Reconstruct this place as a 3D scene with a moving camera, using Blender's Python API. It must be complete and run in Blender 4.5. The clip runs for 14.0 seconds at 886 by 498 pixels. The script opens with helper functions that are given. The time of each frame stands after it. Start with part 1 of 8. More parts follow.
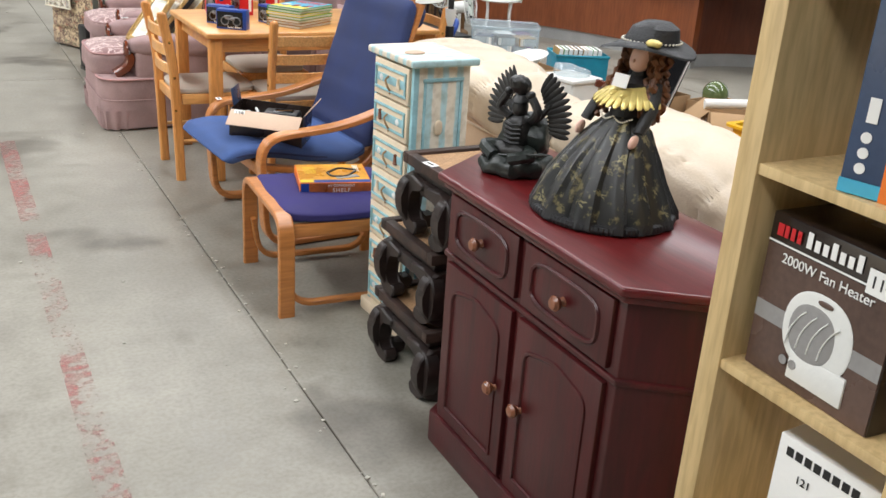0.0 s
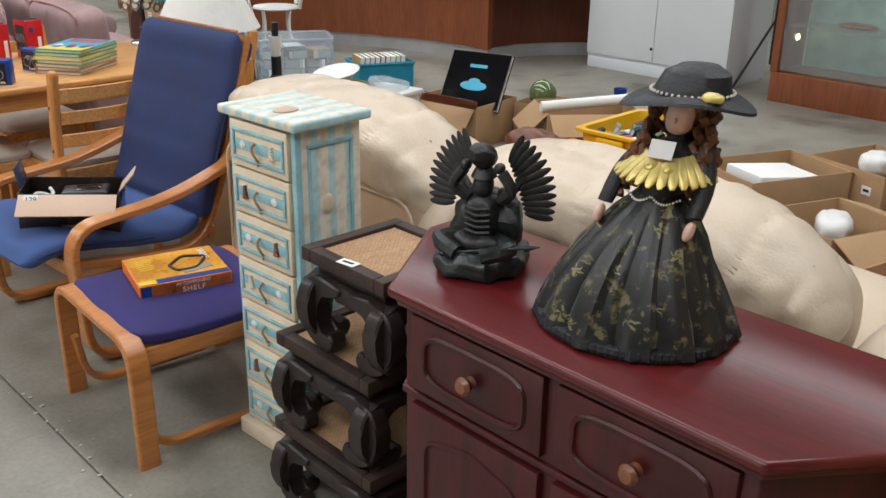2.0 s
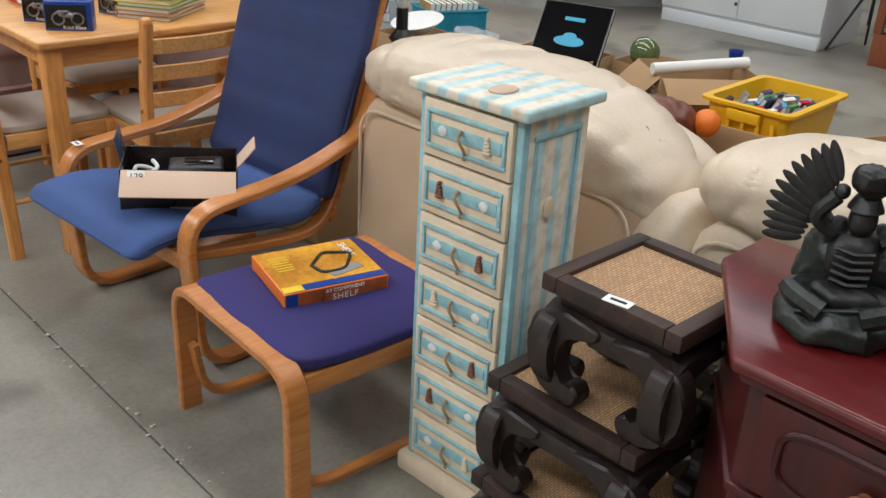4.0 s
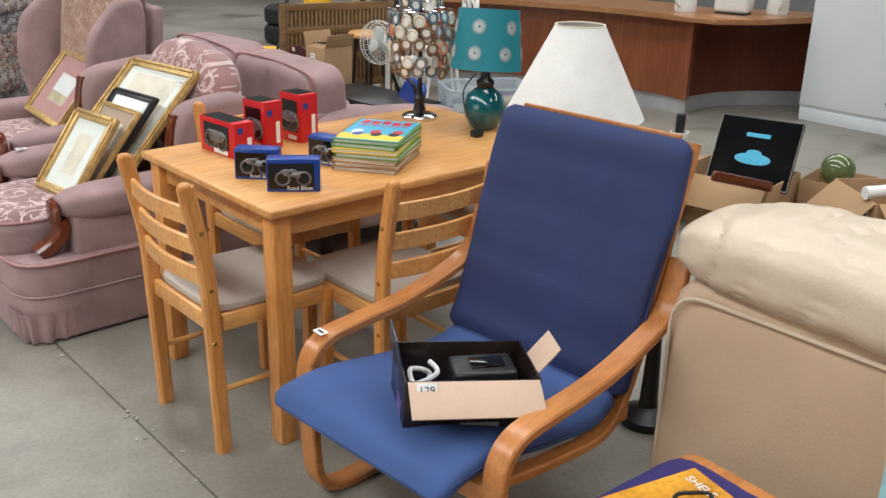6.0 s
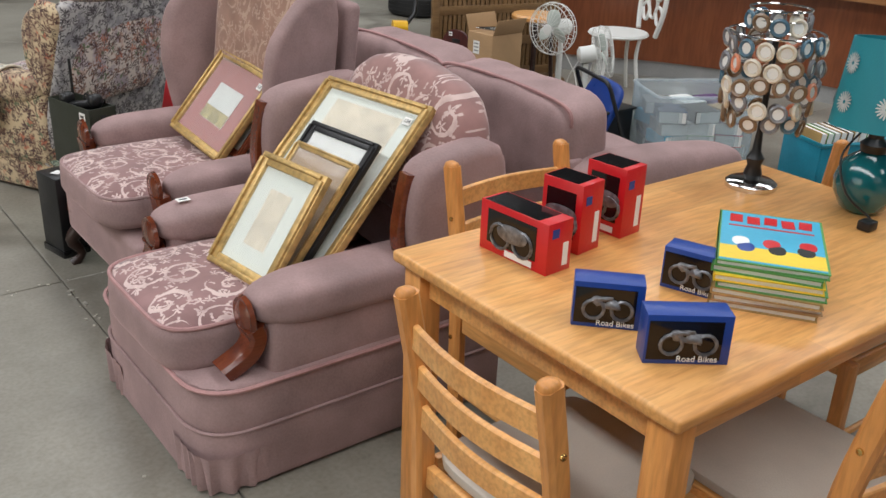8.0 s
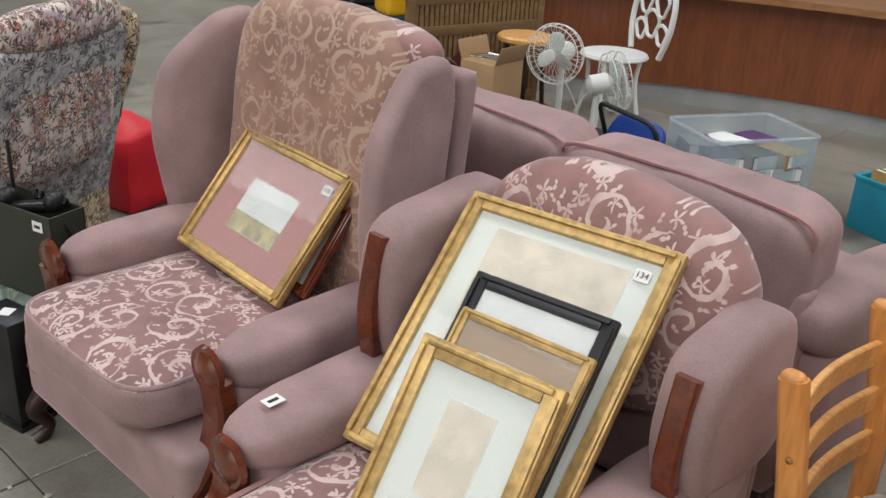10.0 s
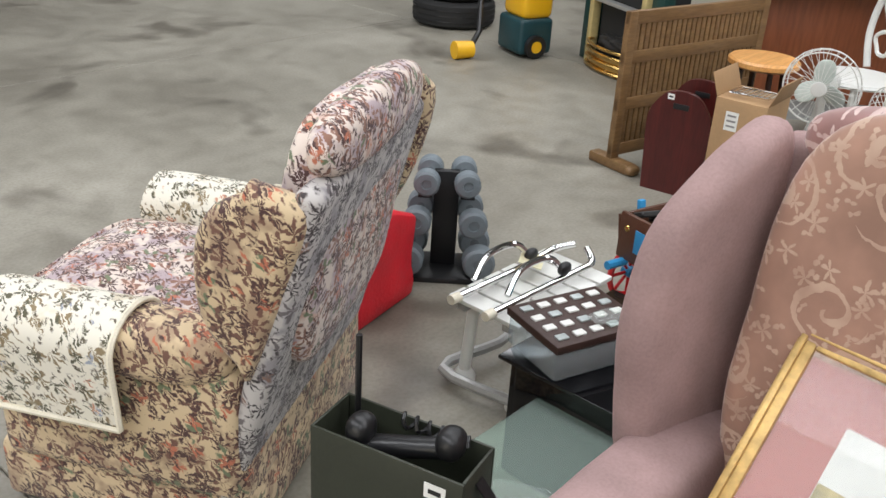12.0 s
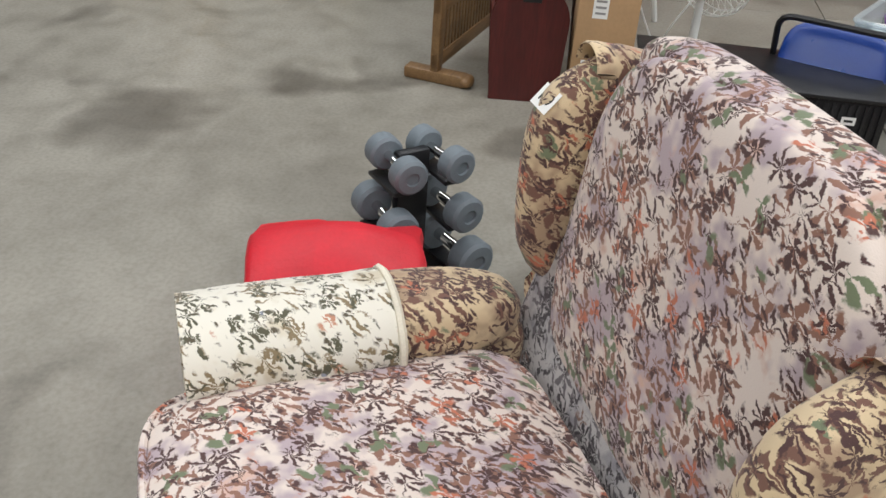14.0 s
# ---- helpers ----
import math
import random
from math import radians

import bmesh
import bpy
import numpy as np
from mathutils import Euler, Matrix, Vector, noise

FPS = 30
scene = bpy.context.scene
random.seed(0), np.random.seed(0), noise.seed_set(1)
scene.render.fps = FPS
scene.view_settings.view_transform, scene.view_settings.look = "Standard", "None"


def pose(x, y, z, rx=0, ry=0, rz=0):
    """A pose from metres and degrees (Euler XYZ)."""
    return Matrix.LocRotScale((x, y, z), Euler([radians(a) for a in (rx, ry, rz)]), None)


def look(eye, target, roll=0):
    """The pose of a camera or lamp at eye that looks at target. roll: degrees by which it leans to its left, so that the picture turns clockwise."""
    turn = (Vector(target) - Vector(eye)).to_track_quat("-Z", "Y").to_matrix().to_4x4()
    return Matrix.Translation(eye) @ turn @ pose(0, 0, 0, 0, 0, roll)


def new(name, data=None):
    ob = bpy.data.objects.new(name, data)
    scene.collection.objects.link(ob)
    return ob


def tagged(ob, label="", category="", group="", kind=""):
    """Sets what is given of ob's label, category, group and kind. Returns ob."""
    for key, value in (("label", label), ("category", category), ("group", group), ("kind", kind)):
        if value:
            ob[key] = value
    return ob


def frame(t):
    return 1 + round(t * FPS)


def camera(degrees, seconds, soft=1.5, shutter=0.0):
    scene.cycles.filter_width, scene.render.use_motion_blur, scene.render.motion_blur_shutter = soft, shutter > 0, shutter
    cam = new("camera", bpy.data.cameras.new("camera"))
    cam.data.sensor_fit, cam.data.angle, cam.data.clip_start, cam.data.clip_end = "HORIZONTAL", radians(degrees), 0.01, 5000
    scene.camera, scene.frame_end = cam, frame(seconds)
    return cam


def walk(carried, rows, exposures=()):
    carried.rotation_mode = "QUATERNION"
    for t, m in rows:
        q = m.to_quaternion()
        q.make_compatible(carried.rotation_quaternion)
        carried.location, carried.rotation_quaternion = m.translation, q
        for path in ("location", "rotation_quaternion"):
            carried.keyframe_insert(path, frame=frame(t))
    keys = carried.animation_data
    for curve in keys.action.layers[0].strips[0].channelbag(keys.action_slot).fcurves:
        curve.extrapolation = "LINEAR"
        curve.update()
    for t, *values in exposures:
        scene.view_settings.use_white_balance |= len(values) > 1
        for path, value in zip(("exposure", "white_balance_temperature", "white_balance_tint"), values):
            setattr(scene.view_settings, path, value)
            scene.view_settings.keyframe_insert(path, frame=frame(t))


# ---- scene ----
cam = camera(50.9, 14.0)
METRES, EYE, TILT, LEAN, TURN = 8.4, 1.5, 0.0, 0.0, -28.9
ROWS = [
    (0.0, 0.0, 0.0, 0.0, 1.41, -21.76, -3.53),
    (0.5, -0.0036, 0.0115, -0.0017, -1.56, -22.67, -3.57),
    (1.0, -0.0209, 0.0307, 0.0003, -6.63, -23.76, -2.07),
    (1.5, -0.0327, 0.0535, -0.0038, -9.0, -22.49, -4.36),
    (2.0, -0.0397, 0.0869, 0.0004, -14.57, -21.57, -0.88),
    (4.5, -0.0958, 0.1768, -0.0067, -14.11, -25.45, -3.0),
    (5.0, -0.1153, 0.195, -0.0022, -15.31, -22.82, -2.21),
    (5.5, -0.1352, 0.2138, 0.0043, -15.96, -21.07, -1.04),
    (6.0, -0.1492, 0.2427, 0.0045, -12.32, -20.6, -1.35),
    (6.5, -0.1604, 0.2791, 0.0062, -9.87, -20.94, -3.19),
    (7.0, -0.1771, 0.3135, 0.0063, -9.98, -22.09, -2.14),
    (7.5, -0.1948, 0.3492, 0.0051, -8.99, -23.14, -2.08),
    (8.0, -0.2082, 0.3914, 0.0067, -8.04, -23.45, -2.06),
    (10.5, -0.2948, 0.5688, 0.006, -18.18, -24.0, -3.28),
    (11.0, -0.3166, 0.6103, 0.0047, -17.14, -25.08, -2.44),
    (11.5, -0.3378, 0.6604, 0.0049, -14.58, -26.62, -2.84),
    (12.0, -0.3632, 0.7051, 0.0045, -18.54, -25.77, -3.26),
    (12.5, -0.3885, 0.7498, 0.0012, -19.37, -26.34, -3.28),
    (13.0, -0.4082, 0.7985, 0.0001, -25.86, -28.31, -3.93),
    (13.5, -0.4286, 0.8441, -0.0017, -38.81, -30.05, -3.16),
    (14.0, -0.4332, 0.884, -0.0099, -50.7, -32.12, -3.64),
]
walk(cam, [(t, pose(0, 0, EYE, TILT, LEAN, TURN) @ pose(METRES * x, METRES * y, METRES * z, 90 + pitch, roll, yaw)) for t, x, y, z, yaw, pitch, roll in ROWS], [(0.0, 0.4), (0.8, 0.35), (2.2, -0.1), (4.4, -0.14), (5.0, 0.1), (5.5, 0.0), (6.5, 0.04), (7.5, 0.02), (8.1, -0.27), (10.6, -0.28), (11.5, 0.02), (12.0, 0.12), (12.5, 0.12), (13.0, -0.14), (14.0, -0.1)])

# ---- light ----
world = bpy.data.worlds.new("world")
scene.world = world
world.use_nodes = True
wn = world.node_tree.nodes
sky = wn.new("ShaderNodeTexSky")
sky.sky_type, sky.sun_disc = "NISHITA", False
sky.sun_elevation, sky.sun_rotation = radians(31), radians(262)
world.node_tree.links.new(sky.outputs[0], wn["Background"].inputs[0])
wn["Background"].inputs[1].default_value = 0.12
sun = new("sun", bpy.data.lights.new("sun", "SUN"))
sun.data.energy, sun.data.angle, sun.data.color = 2.5, radians(0.6), (1.0, 0.95, 0.86)
sun.matrix_world = look((-9.0, 1.2, 5.6), (0, 0, 0))


def opening_light(name, at, target, sx, sy, watts, color=(0.98, 1.0, 1.04)):
    lamp = bpy.data.lights.new(name, "AREA")
    lamp.shape, lamp.size, lamp.size_y, lamp.energy, lamp.color = "RECTANGLE", sx, sy, watts, color
    ob = new(name, lamp)
    ob.matrix_world = look(at, target)
    return ob


SKYLIGHTS = (-3.2, 2.6, 8.0)
for sx, watts in zip(SKYLIGHTS, (840, 520, 520)):
    opening_light("skylight_light", (sx, 6.5, 6.05), (sx, 6.5, 0), 1.3, 19.0, watts)
opening_light("door_light", (-8.95, 6.0, 2.3), (0, 6.0, 2.0), 7.0, 4.2, 50, (0.96, 1.0, 1.02))

# ---- mesh helpers ----


def thing(name, m, label="", category="", group="", kind=""):
    ob = new(name)
    ob.empty_display_size = 0.1
    ob.matrix_world = m
    return tagged(ob, label, category, group, kind)


def part(name, bm, material, parent=None, label="", smooth=True, m=None):
    bmesh.ops.recalc_face_normals(bm, faces=bm.faces)
    me = bpy.data.meshes.new(name)
    bm.to_mesh(me)
    bm.free()
    for mt in material if isinstance(material, (list, tuple)) else [material]:
        me.materials.append(mt)
    if smooth:
        me.shade_smooth()
        me.set_sharp_from_angle(angle=radians(38))
    ob = new(name, me)
    ob.parent = parent
    if m is not None:
        ob.matrix_basis = m
    if label:
        ob["label"] = label
    return ob


def solo(name, bm, material, m, label, category, group="", kind="", smooth=True):
    ob = part(name, bm, material, None, "", smooth, m)
    return tagged(ob, label, category, group, kind)


def join(bm, other, m=None, slot=None):
    me = bpy.data.meshes.new("tmp")
    if m is not None:
        bmesh.ops.transform(other, matrix=m, verts=other.verts)
    if slot is not None:
        for f in other.faces:
            f.material_index = slot
    other.to_mesh(me)
    other.free()
    bm.from_mesh(me)
    bpy.data.meshes.remove(me)
    return bm


def box(sx, sy, sz, x=0, y=0, z=0, bev=0.004, seg=2, rx=0, ry=0, rz=0):
    """A box whose base centre is at x, y, z."""
    bm = bmesh.new()
    bmesh.ops.create_cube(bm, size=1)
    bmesh.ops.scale(bm, vec=(sx, sy, sz), verts=bm.verts)
    if bev > 0:
        bmesh.ops.bevel(bm, geom=bm.edges[:], offset=min(bev, 0.45 * min(sx, sy, sz)), segments=seg, affect="EDGES", profile=0.5)
    bmesh.ops.transform(bm, matrix=pose(x, y, z, rx, ry, rz) @ Matrix.Translation((0, 0, sz / 2)), verts=bm.verts)
    return bm


def prism(points, z0, z1, bev=0.0, seg=2):
    """An upright prism over a polygon in x, y."""
    bm = bmesh.new()
    lo = [bm.verts.new((x, y, z0)) for x, y in points]
    hi = [bm.verts.new((x, y, z1)) for x, y in points]
    bm.faces.new(lo[::-1])
    bm.faces.new(hi)
    for i in range(len(points)):
        j = (i + 1) % len(points)
        bm.faces.new((lo[i], lo[j], hi[j], hi[i]))
    if bev > 0:
        bmesh.ops.bevel(bm, geom=bm.edges[:], offset=bev, segments=seg, affect="EDGES", profile=0.5)
    return bm


def puff(sx, sy, sz, x=0, y=0, z=0, k=4.0, pinch=0.0, n=10, wrinkle=0.0, rx=0, ry=0, rz=0, seed=0.0, wscale=6.0, crease=0.0):
    """A stuffed block: a superellipsoid round the centre x, y, z, thinner to its rims by pinch, with soft creases."""
    bm = bmesh.new()
    bmesh.ops.create_cube(bm, size=2)
    bmesh.ops.subdivide_edges(bm, edges=bm.edges[:], cuts=n, use_grid_fill=True)
    for v in bm.verts:
        p = v.co.copy()
        s = (abs(p.x) ** k + abs(p.y) ** k + abs(p.z) ** k) ** (1 / k)
        p = p / s
        t = 1 - pinch * max(abs(p.x), abs(p.y)) ** 4
        q = Vector((p.x * sx / 2, p.y * sy / 2, p.z * sz / 2 * t))
        if wrinkle:
            c = Vector((q.x, q.y, q.z)) * wscale + Vector((seed, seed * 1.7, 0))
            d = noise.noise(c) + 0.5 * noise.noise(c * 2.3)
            q += p.normalized() * d * wrinkle
        if crease:
            c = Vector((q.x * 5, q.y * 16, q.z * 5)) + Vector((seed * 2, seed, 0))
            q += p.normalized() * (abs(noise.noise(c)) ** 0.6 - 0.4) * crease
        v.co = q
    bmesh.ops.transform(bm, matrix=pose(x, y, z, rx, ry, rz), verts=bm.verts)
    return bm


def ribbon(pts, across, width, thick):
    """A flat bent strip along pts; across: the direction of its width."""
    bm = bmesh.new()
    across = Vector(across).normalized()
    pts = [Vector(p) for p in pts]
    rings = []
    for i, p in enumerate(pts):
        t = (pts[min(i + 1, len(pts) - 1)] - pts[max(i - 1, 0)]).normalized()
        nrm = across.cross(t).normalized()
        a, b, e = across * width / 2, nrm * thick / 2, 0.18
        shape = [(-1, -1 + e * 2), (-1 + e * thick / width * 2, -1), (1 - e * thick / width * 2, -1), (1, -1 + e * 2), (1, 1 - e * 2), (1 - e * thick / width * 2, 1), (-1 + e * thick / width * 2, 1), (-1, 1 - e * 2)]
        rings.append([bm.verts.new(p + a * u + b * w) for u, w in shape])
    skin(bm, rings)
    return bm


def skin(bm, rings, caps=True, loop=False):
    n = len(rings[0])
    for a, b in zip(rings, rings[1:] + ([rings[0]] if loop else [])):
        for i in range(n):
            j = (i + 1) % n
            bm.faces.new((a[i], a[j], b[j], b[i]))
    if caps and not loop:
        bm.faces.new(rings[0][::-1])
        bm.faces.new(rings[-1])
    return bm


def tube(pts, r, seg=8, bm=None, loop=False):
    """A round bar along pts; r: one radius or one for each point."""
    bm = bm or bmesh.new()
    pts = [Vector(p) for p in pts]
    rr = r if isinstance(r, (list, tuple)) else [r] * len(pts)
    up, rings = None, []
    for i, p in enumerate(pts):
        if loop:
            t = (pts[(i + 1) % len(pts)] - pts[i - 1]).normalized()
        else:
            t = (pts[min(i + 1, len(pts) - 1)] - pts[max(i - 1, 0)]).normalized()
        if up is None:
            up = t.orthogonal().normalized()
        up = (up - t * up.dot(t)).normalized()
        side = t.cross(up)
        rings.append([bm.verts.new(p + (up * math.cos(a) + side * math.sin(a)) * rr[i]) for a in [2 * math.pi * k / seg for k in range(seg)]])
    return skin(bm, rings, True, loop)


def lathe(profile, seg=24, x=0, y=0, z=0):
    """A turned body from pairs of radius and height."""
    bm = bmesh.new()
    rings = [[bm.verts.new((x + max(r, 0.0004) * math.cos(2 * math.pi * k / seg), y + max(r, 0.0004) * math.sin(2 * math.pi * k / seg), z + h)) for k in range(seg)] for r, h in profile]
    return skin(bm, rings)


def curve_pts(pts, n=6):
    """Points on a smooth curve through pts."""
    P = [Vector(p) for p in pts]
    out = []
    for i in range(len(P) - 1):
        a, b, c, d = P[max(i - 1, 0)], P[i], P[i + 1], P[min(i + 2, len(P) - 1)]
        for k in range(n):
            t = k / n
            out.append(0.5 * ((2 * b) + (c - a) * t + (2 * a - 5 * b + 4 * c - d) * t * t + (3 * b - a - 3 * c + d) * t ** 3))
    return out + [P[-1]]


def rounded(pts, r, n=5):
    """A polyline with its inner corners rounded by radius r."""
    P = [Vector(p) for p in pts]
    out = [P[0]]
    for i in range(1, len(P) - 1):
        a, b = (P[i - 1] - P[i]), (P[i + 1] - P[i])
        d = min(r, a.length * 0.5, b.length * 0.5)
        s, e = P[i] + a.normalized() * d, P[i] + b.normalized() * d
        for k in range(n + 1):
            t = k / n
            out.append(s * (1 - t) ** 2 + P[i] * 2 * t * (1 - t) + e * t * t)
    return out + [P[-1]]


def lettering(body, size, material, parent, m, name="lettering", label="", spread=1.0):
    cu = bpy.data.curves.new("tmp", "FONT")
    cu.body, cu.size, cu.align_x, cu.align_y, cu.extrude = body, size, "CENTER", "CENTER", 0.0006
    cu.space_character = spread
    tmp = bpy.data.objects.new("tmp", cu)
    me = bpy.data.meshes.new_from_object(tmp)
    bpy.data.objects.remove(tmp)
    me.name = name
    me.materials.clear()
    me.materials.append(material)
    ob = new(name, me)
    ob.parent, ob.matrix_basis = parent, m
    if label:
        ob["label"] = label
    return ob


# Turns flat artwork (x right, y up, z out) to face the given way.
FACE_W = Matrix(((0, 0, -1, 0), (-1, 0, 0, 0), (0, 1, 0, 0), (0, 0, 0, 1)))
FACE_S = Matrix(((1, 0, 0, 0), (0, 0, -1, 0), (0, 1, 0, 0), (0, 0, 0, 1)))
T = Matrix.Translation

# ---- materials ----


def base_mat(name):
    mt = bpy.data.materials.new(name)
    mt.use_nodes = True
    nt = mt.node_tree
    return mt, nt, nt.nodes, nt.links, nt.nodes["Principled BSDF"]


def nd(nodes, kind, **inputs):
    n = nodes.new(kind)
    for k, v in inputs.items():
        n.inputs[k].default_value = v
    return n


def ramp(nodes, stops, mode="LINEAR"):
    r = nodes.new("ShaderNodeValToRGB")
    r.color_ramp.interpolation = mode
    while len(r.color_ramp.elements) < len(stops):
        r.color_ramp.elements.new(0.5)
    for e, (p, c) in zip(r.color_ramp.elements, stops):
        e.position, e.color = p, (*c, 1) if len(c) == 3 else c
    return r


def shade(c, f):
    return tuple(min(1.0, v * f) for v in c)


def surf(name, color, rough=0.6, metal=0.0, var=0.18, scale=6.0, bump=0.15, fine=90.0, stretch=(1, 1, 1), sheen=0.0, coat=0.0, spec=0.5, dist=0.004):
    """A plain surface with blotches, fine grain and fine relief."""
    mt, nt, nodes, links, p = base_mat(name)
    tc = nodes.new("ShaderNodeTexCoord")
    mp = nodes.new("ShaderNodeMapping")
    mp.inputs["Scale"].default_value = stretch
    links.new(tc.outputs["Object"], mp.inputs[0])
    n1, n2 = nd(nodes, "ShaderNodeTexNoise", Scale=scale, Detail=5.0), nd(nodes, "ShaderNodeTexNoise", Scale=fine, Detail=3.0)
    links.new(mp.outputs[0], n1.inputs["Vector"])
    links.new(mp.outputs[0], n2.inputs["Vector"])
    r1 = ramp(nodes, [(0.3, shade(color, 1 - var)), (0.7, shade(color, 1 + var))])
    links.new(n1.outputs[0], r1.inputs[0])
    mx = nodes.new("ShaderNodeMix")
    mx.data_type, mx.blend_type = "RGBA", "MULTIPLY"
    r2 = ramp(nodes, [(0.3, (1 - var * 0.6,) * 3), (0.65, (1, 1, 1))])
    links.new(n2.outputs[0], r2.inputs[0])
    mx.inputs[0].default_value = 1.0
    links.new(r1.outputs[0], mx.inputs[6])
    links.new(r2.outputs[0], mx.inputs[7])
    links.new(mx.outputs[2], p.inputs["Base Color"])
    rr = ramp(nodes, [(0.3, (max(rough - 0.08, 0.03),) * 3), (0.7, (min(rough + 0.08, 1),) * 3)])
    links.new(n1.outputs[0], rr.inputs[0])
    links.new(rr.outputs[0], p.inputs["Roughness"])
    p.inputs["Metallic"].default_value = metal
    p.inputs["Specular IOR Level"].default_value = spec
    if sheen:
        p.inputs["Sheen Weight"].default_value, p.inputs["Sheen Roughness"].default_value = sheen, 0.35
        p.inputs["Sheen Tint"].default_value = (*shade(color, 1.5), 1)
    if coat:
        p.inputs["Coat Weight"].default_value, p.inputs["Coat Roughness"].default_value = coat, 0.15
    if bump:
        b = nd(nodes, "ShaderNodeBump", Strength=bump, Distance=dist)
        links.new(n2.outputs[0], b.inputs["Height"])
        links.new(b.outputs[0], p.inputs["Normal"])
    return mt


def wood(name, light, dark, axis="x", rough=0.4, scale=5.0, coat=0.15, planks=0.0):
    """Grained timber, its grain along one axis."""
    mt, nt, nodes, links, p = base_mat(name)
    tc, mp = nodes.new("ShaderNodeTexCoord"), nodes.new("ShaderNodeMapping")
    mp.inputs["Scale"].default_value = {"x": (0.12, 1, 1), "y": (1, 0.12, 1), "z": (1, 1, 0.12)}[axis]
    oi = nodes.new("ShaderNodeObjectInfo")
    ad = nodes.new("ShaderNodeVectorMath")
    ad.operation = "ADD"
    links.new(tc.outputs["Object"], ad.inputs[0])
    links.new(oi.outputs["Random"], ad.inputs[1])
    links.new(ad.outputs[0], mp.inputs[0])
    n1 = nd(nodes, "ShaderNodeTexNoise", Scale=scale * 4, Detail=6.0, Distortion=0.6)
    n2 = nd(nodes, "ShaderNodeTexNoise", Scale=scale * 26, Detail=3.0)
    for n in (n1, n2):
        links.new(mp.outputs[0], n.inputs["Vector"])
    r = ramp(nodes, [(0.28, dark), (0.5, tuple((a + b) / 2 for a, b in zip(light, dark))), (0.72, light)])
    links.new(n1.outputs[0], r.inputs[0])
    r2 = ramp(nodes, [(0.35, (0.8, 0.78, 0.75)), (0.6, (1, 1, 1))])
    links.new(n2.outputs[0], r2.inputs[0])
    mx = nodes.new("ShaderNodeMix")
    mx.data_type, mx.blend_type = "RGBA", "MULTIPLY"
    mx.inputs[0].default_value = 1.0
    links.new(r.outputs[0], mx.inputs[6])
    links.new(r2.outputs[0], mx.inputs[7])
    out = mx.outputs[2]
    if planks:
        # Glued staves of slightly different tone.
        br = nodes.new("ShaderNodeTexBrick")
        br.inputs["Scale"].default_value = 1.0
        br.inputs["Brick Width"].default_value, br.inputs["Row Height"].default_value = planks * 6, planks
        br.inputs["Mortar Size"].default_value = 0.0
        br.inputs["Color1"].default_value, br.inputs["Color2"].default_value = (0.82, 0.8, 0.78, 1), (1, 1, 1, 1)
        links.new(tc.outputs["Object"], br.inputs["Vector"])
        m2 = nodes.new("ShaderNodeMix")
        m2.data_type, m2.blend_type = "RGBA", "MULTIPLY"
        m2.inputs[0].default_value = 1.0
        links.new(out, m2.inputs[6])
        links.new(br.outputs["Color"], m2.inputs[7])
        out = m2.outputs[2]
    links.new(out, p.inputs["Base Color"])
    p.inputs["Roughness"].default_value = rough
    p.inputs["Coat Weight"].default_value, p.inputs["Coat Roughness"].default_value = coat, 0.2
    b = nd(nodes, "ShaderNodeBump", Strength=0.12, Distance=0.002)
    links.new(n2.outputs[0], b.inputs["Height"])
    links.new(b.outputs[0], p.inputs["Normal"])
    return mt


def concrete():
    mt, nt, nodes, links, p = base_mat("worn concrete")
    tc = nodes.new("ShaderNodeTexCoord")
    big, mid, fine = nd(nodes, "ShaderNodeTexNoise", Scale=0.55, Detail=6.0, Roughness=0.6), nd(nodes, "ShaderNodeTexNoise", Scale=6.5, Detail=9.0, Roughness=0.68), nd(nodes, "ShaderNodeTexNoise", Scale=70.0, Detail=4.0)
    spots = nd(nodes, "ShaderNodeTexNoise", Scale=1.5, Detail=3.0, Distortion=0.4)
    for n in (big, mid, fine, spots):
        links.new(tc.outputs["Object"], n.inputs["Vector"])
    r1 = ramp(nodes, [(0.32, (0.195, 0.178, 0.144)), (0.5, (0.3, 0.28, 0.232)), (0.68, (0.39, 0.367, 0.31))])
    links.new(big.outputs[0], r1.inputs[0])
    r2 = ramp(nodes, [(0.28, (0.72, 0.71, 0.69)), (0.55, (0.95, 0.95, 0.95)), (0.75, (1.0, 1.0, 1.0))])
    links.new(mid.outputs[0], r2.inputs[0])
    r3 = ramp(nodes, [(0.57, (1, 1, 1)), (0.68, (0.5, 0.48, 0.46))])
    links.new(spots.outputs[0], r3.inputs[0])
    r4 = ramp(nodes, [(0.3, (0.84, 0.83, 0.81)), (0.6, (1, 1, 1))])
    links.new(fine.outputs[0], r4.inputs[0])
    last = r1.outputs[0]
    for r in (r2, r3, r4):
        mx = nodes.new("ShaderNodeMix")
        mx.data_type, mx.blend_type = "RGBA", "MULTIPLY"
        mx.inputs[0].default_value = 1.0
        links.new(last, mx.inputs[6])
        links.new(r.outputs[0], mx.inputs[7])
        last = mx.outputs[2]
    links.new(last, p.inputs["Base Color"])
    rr = ramp(nodes, [(0.3, (0.33,) * 3), (0.7, (0.58,) * 3)])
    links.new(mid.outputs[0], rr.inputs[0])
    links.new(rr.outputs[0], p.inputs["Roughness"])
    b = nd(nodes, "ShaderNodeBump", Strength=0.07, Distance=0.003)
    links.new(mid.outputs[0], b.inputs["Height"])
    links.new(b.outputs[0], p.inputs["Normal"])
    return mt


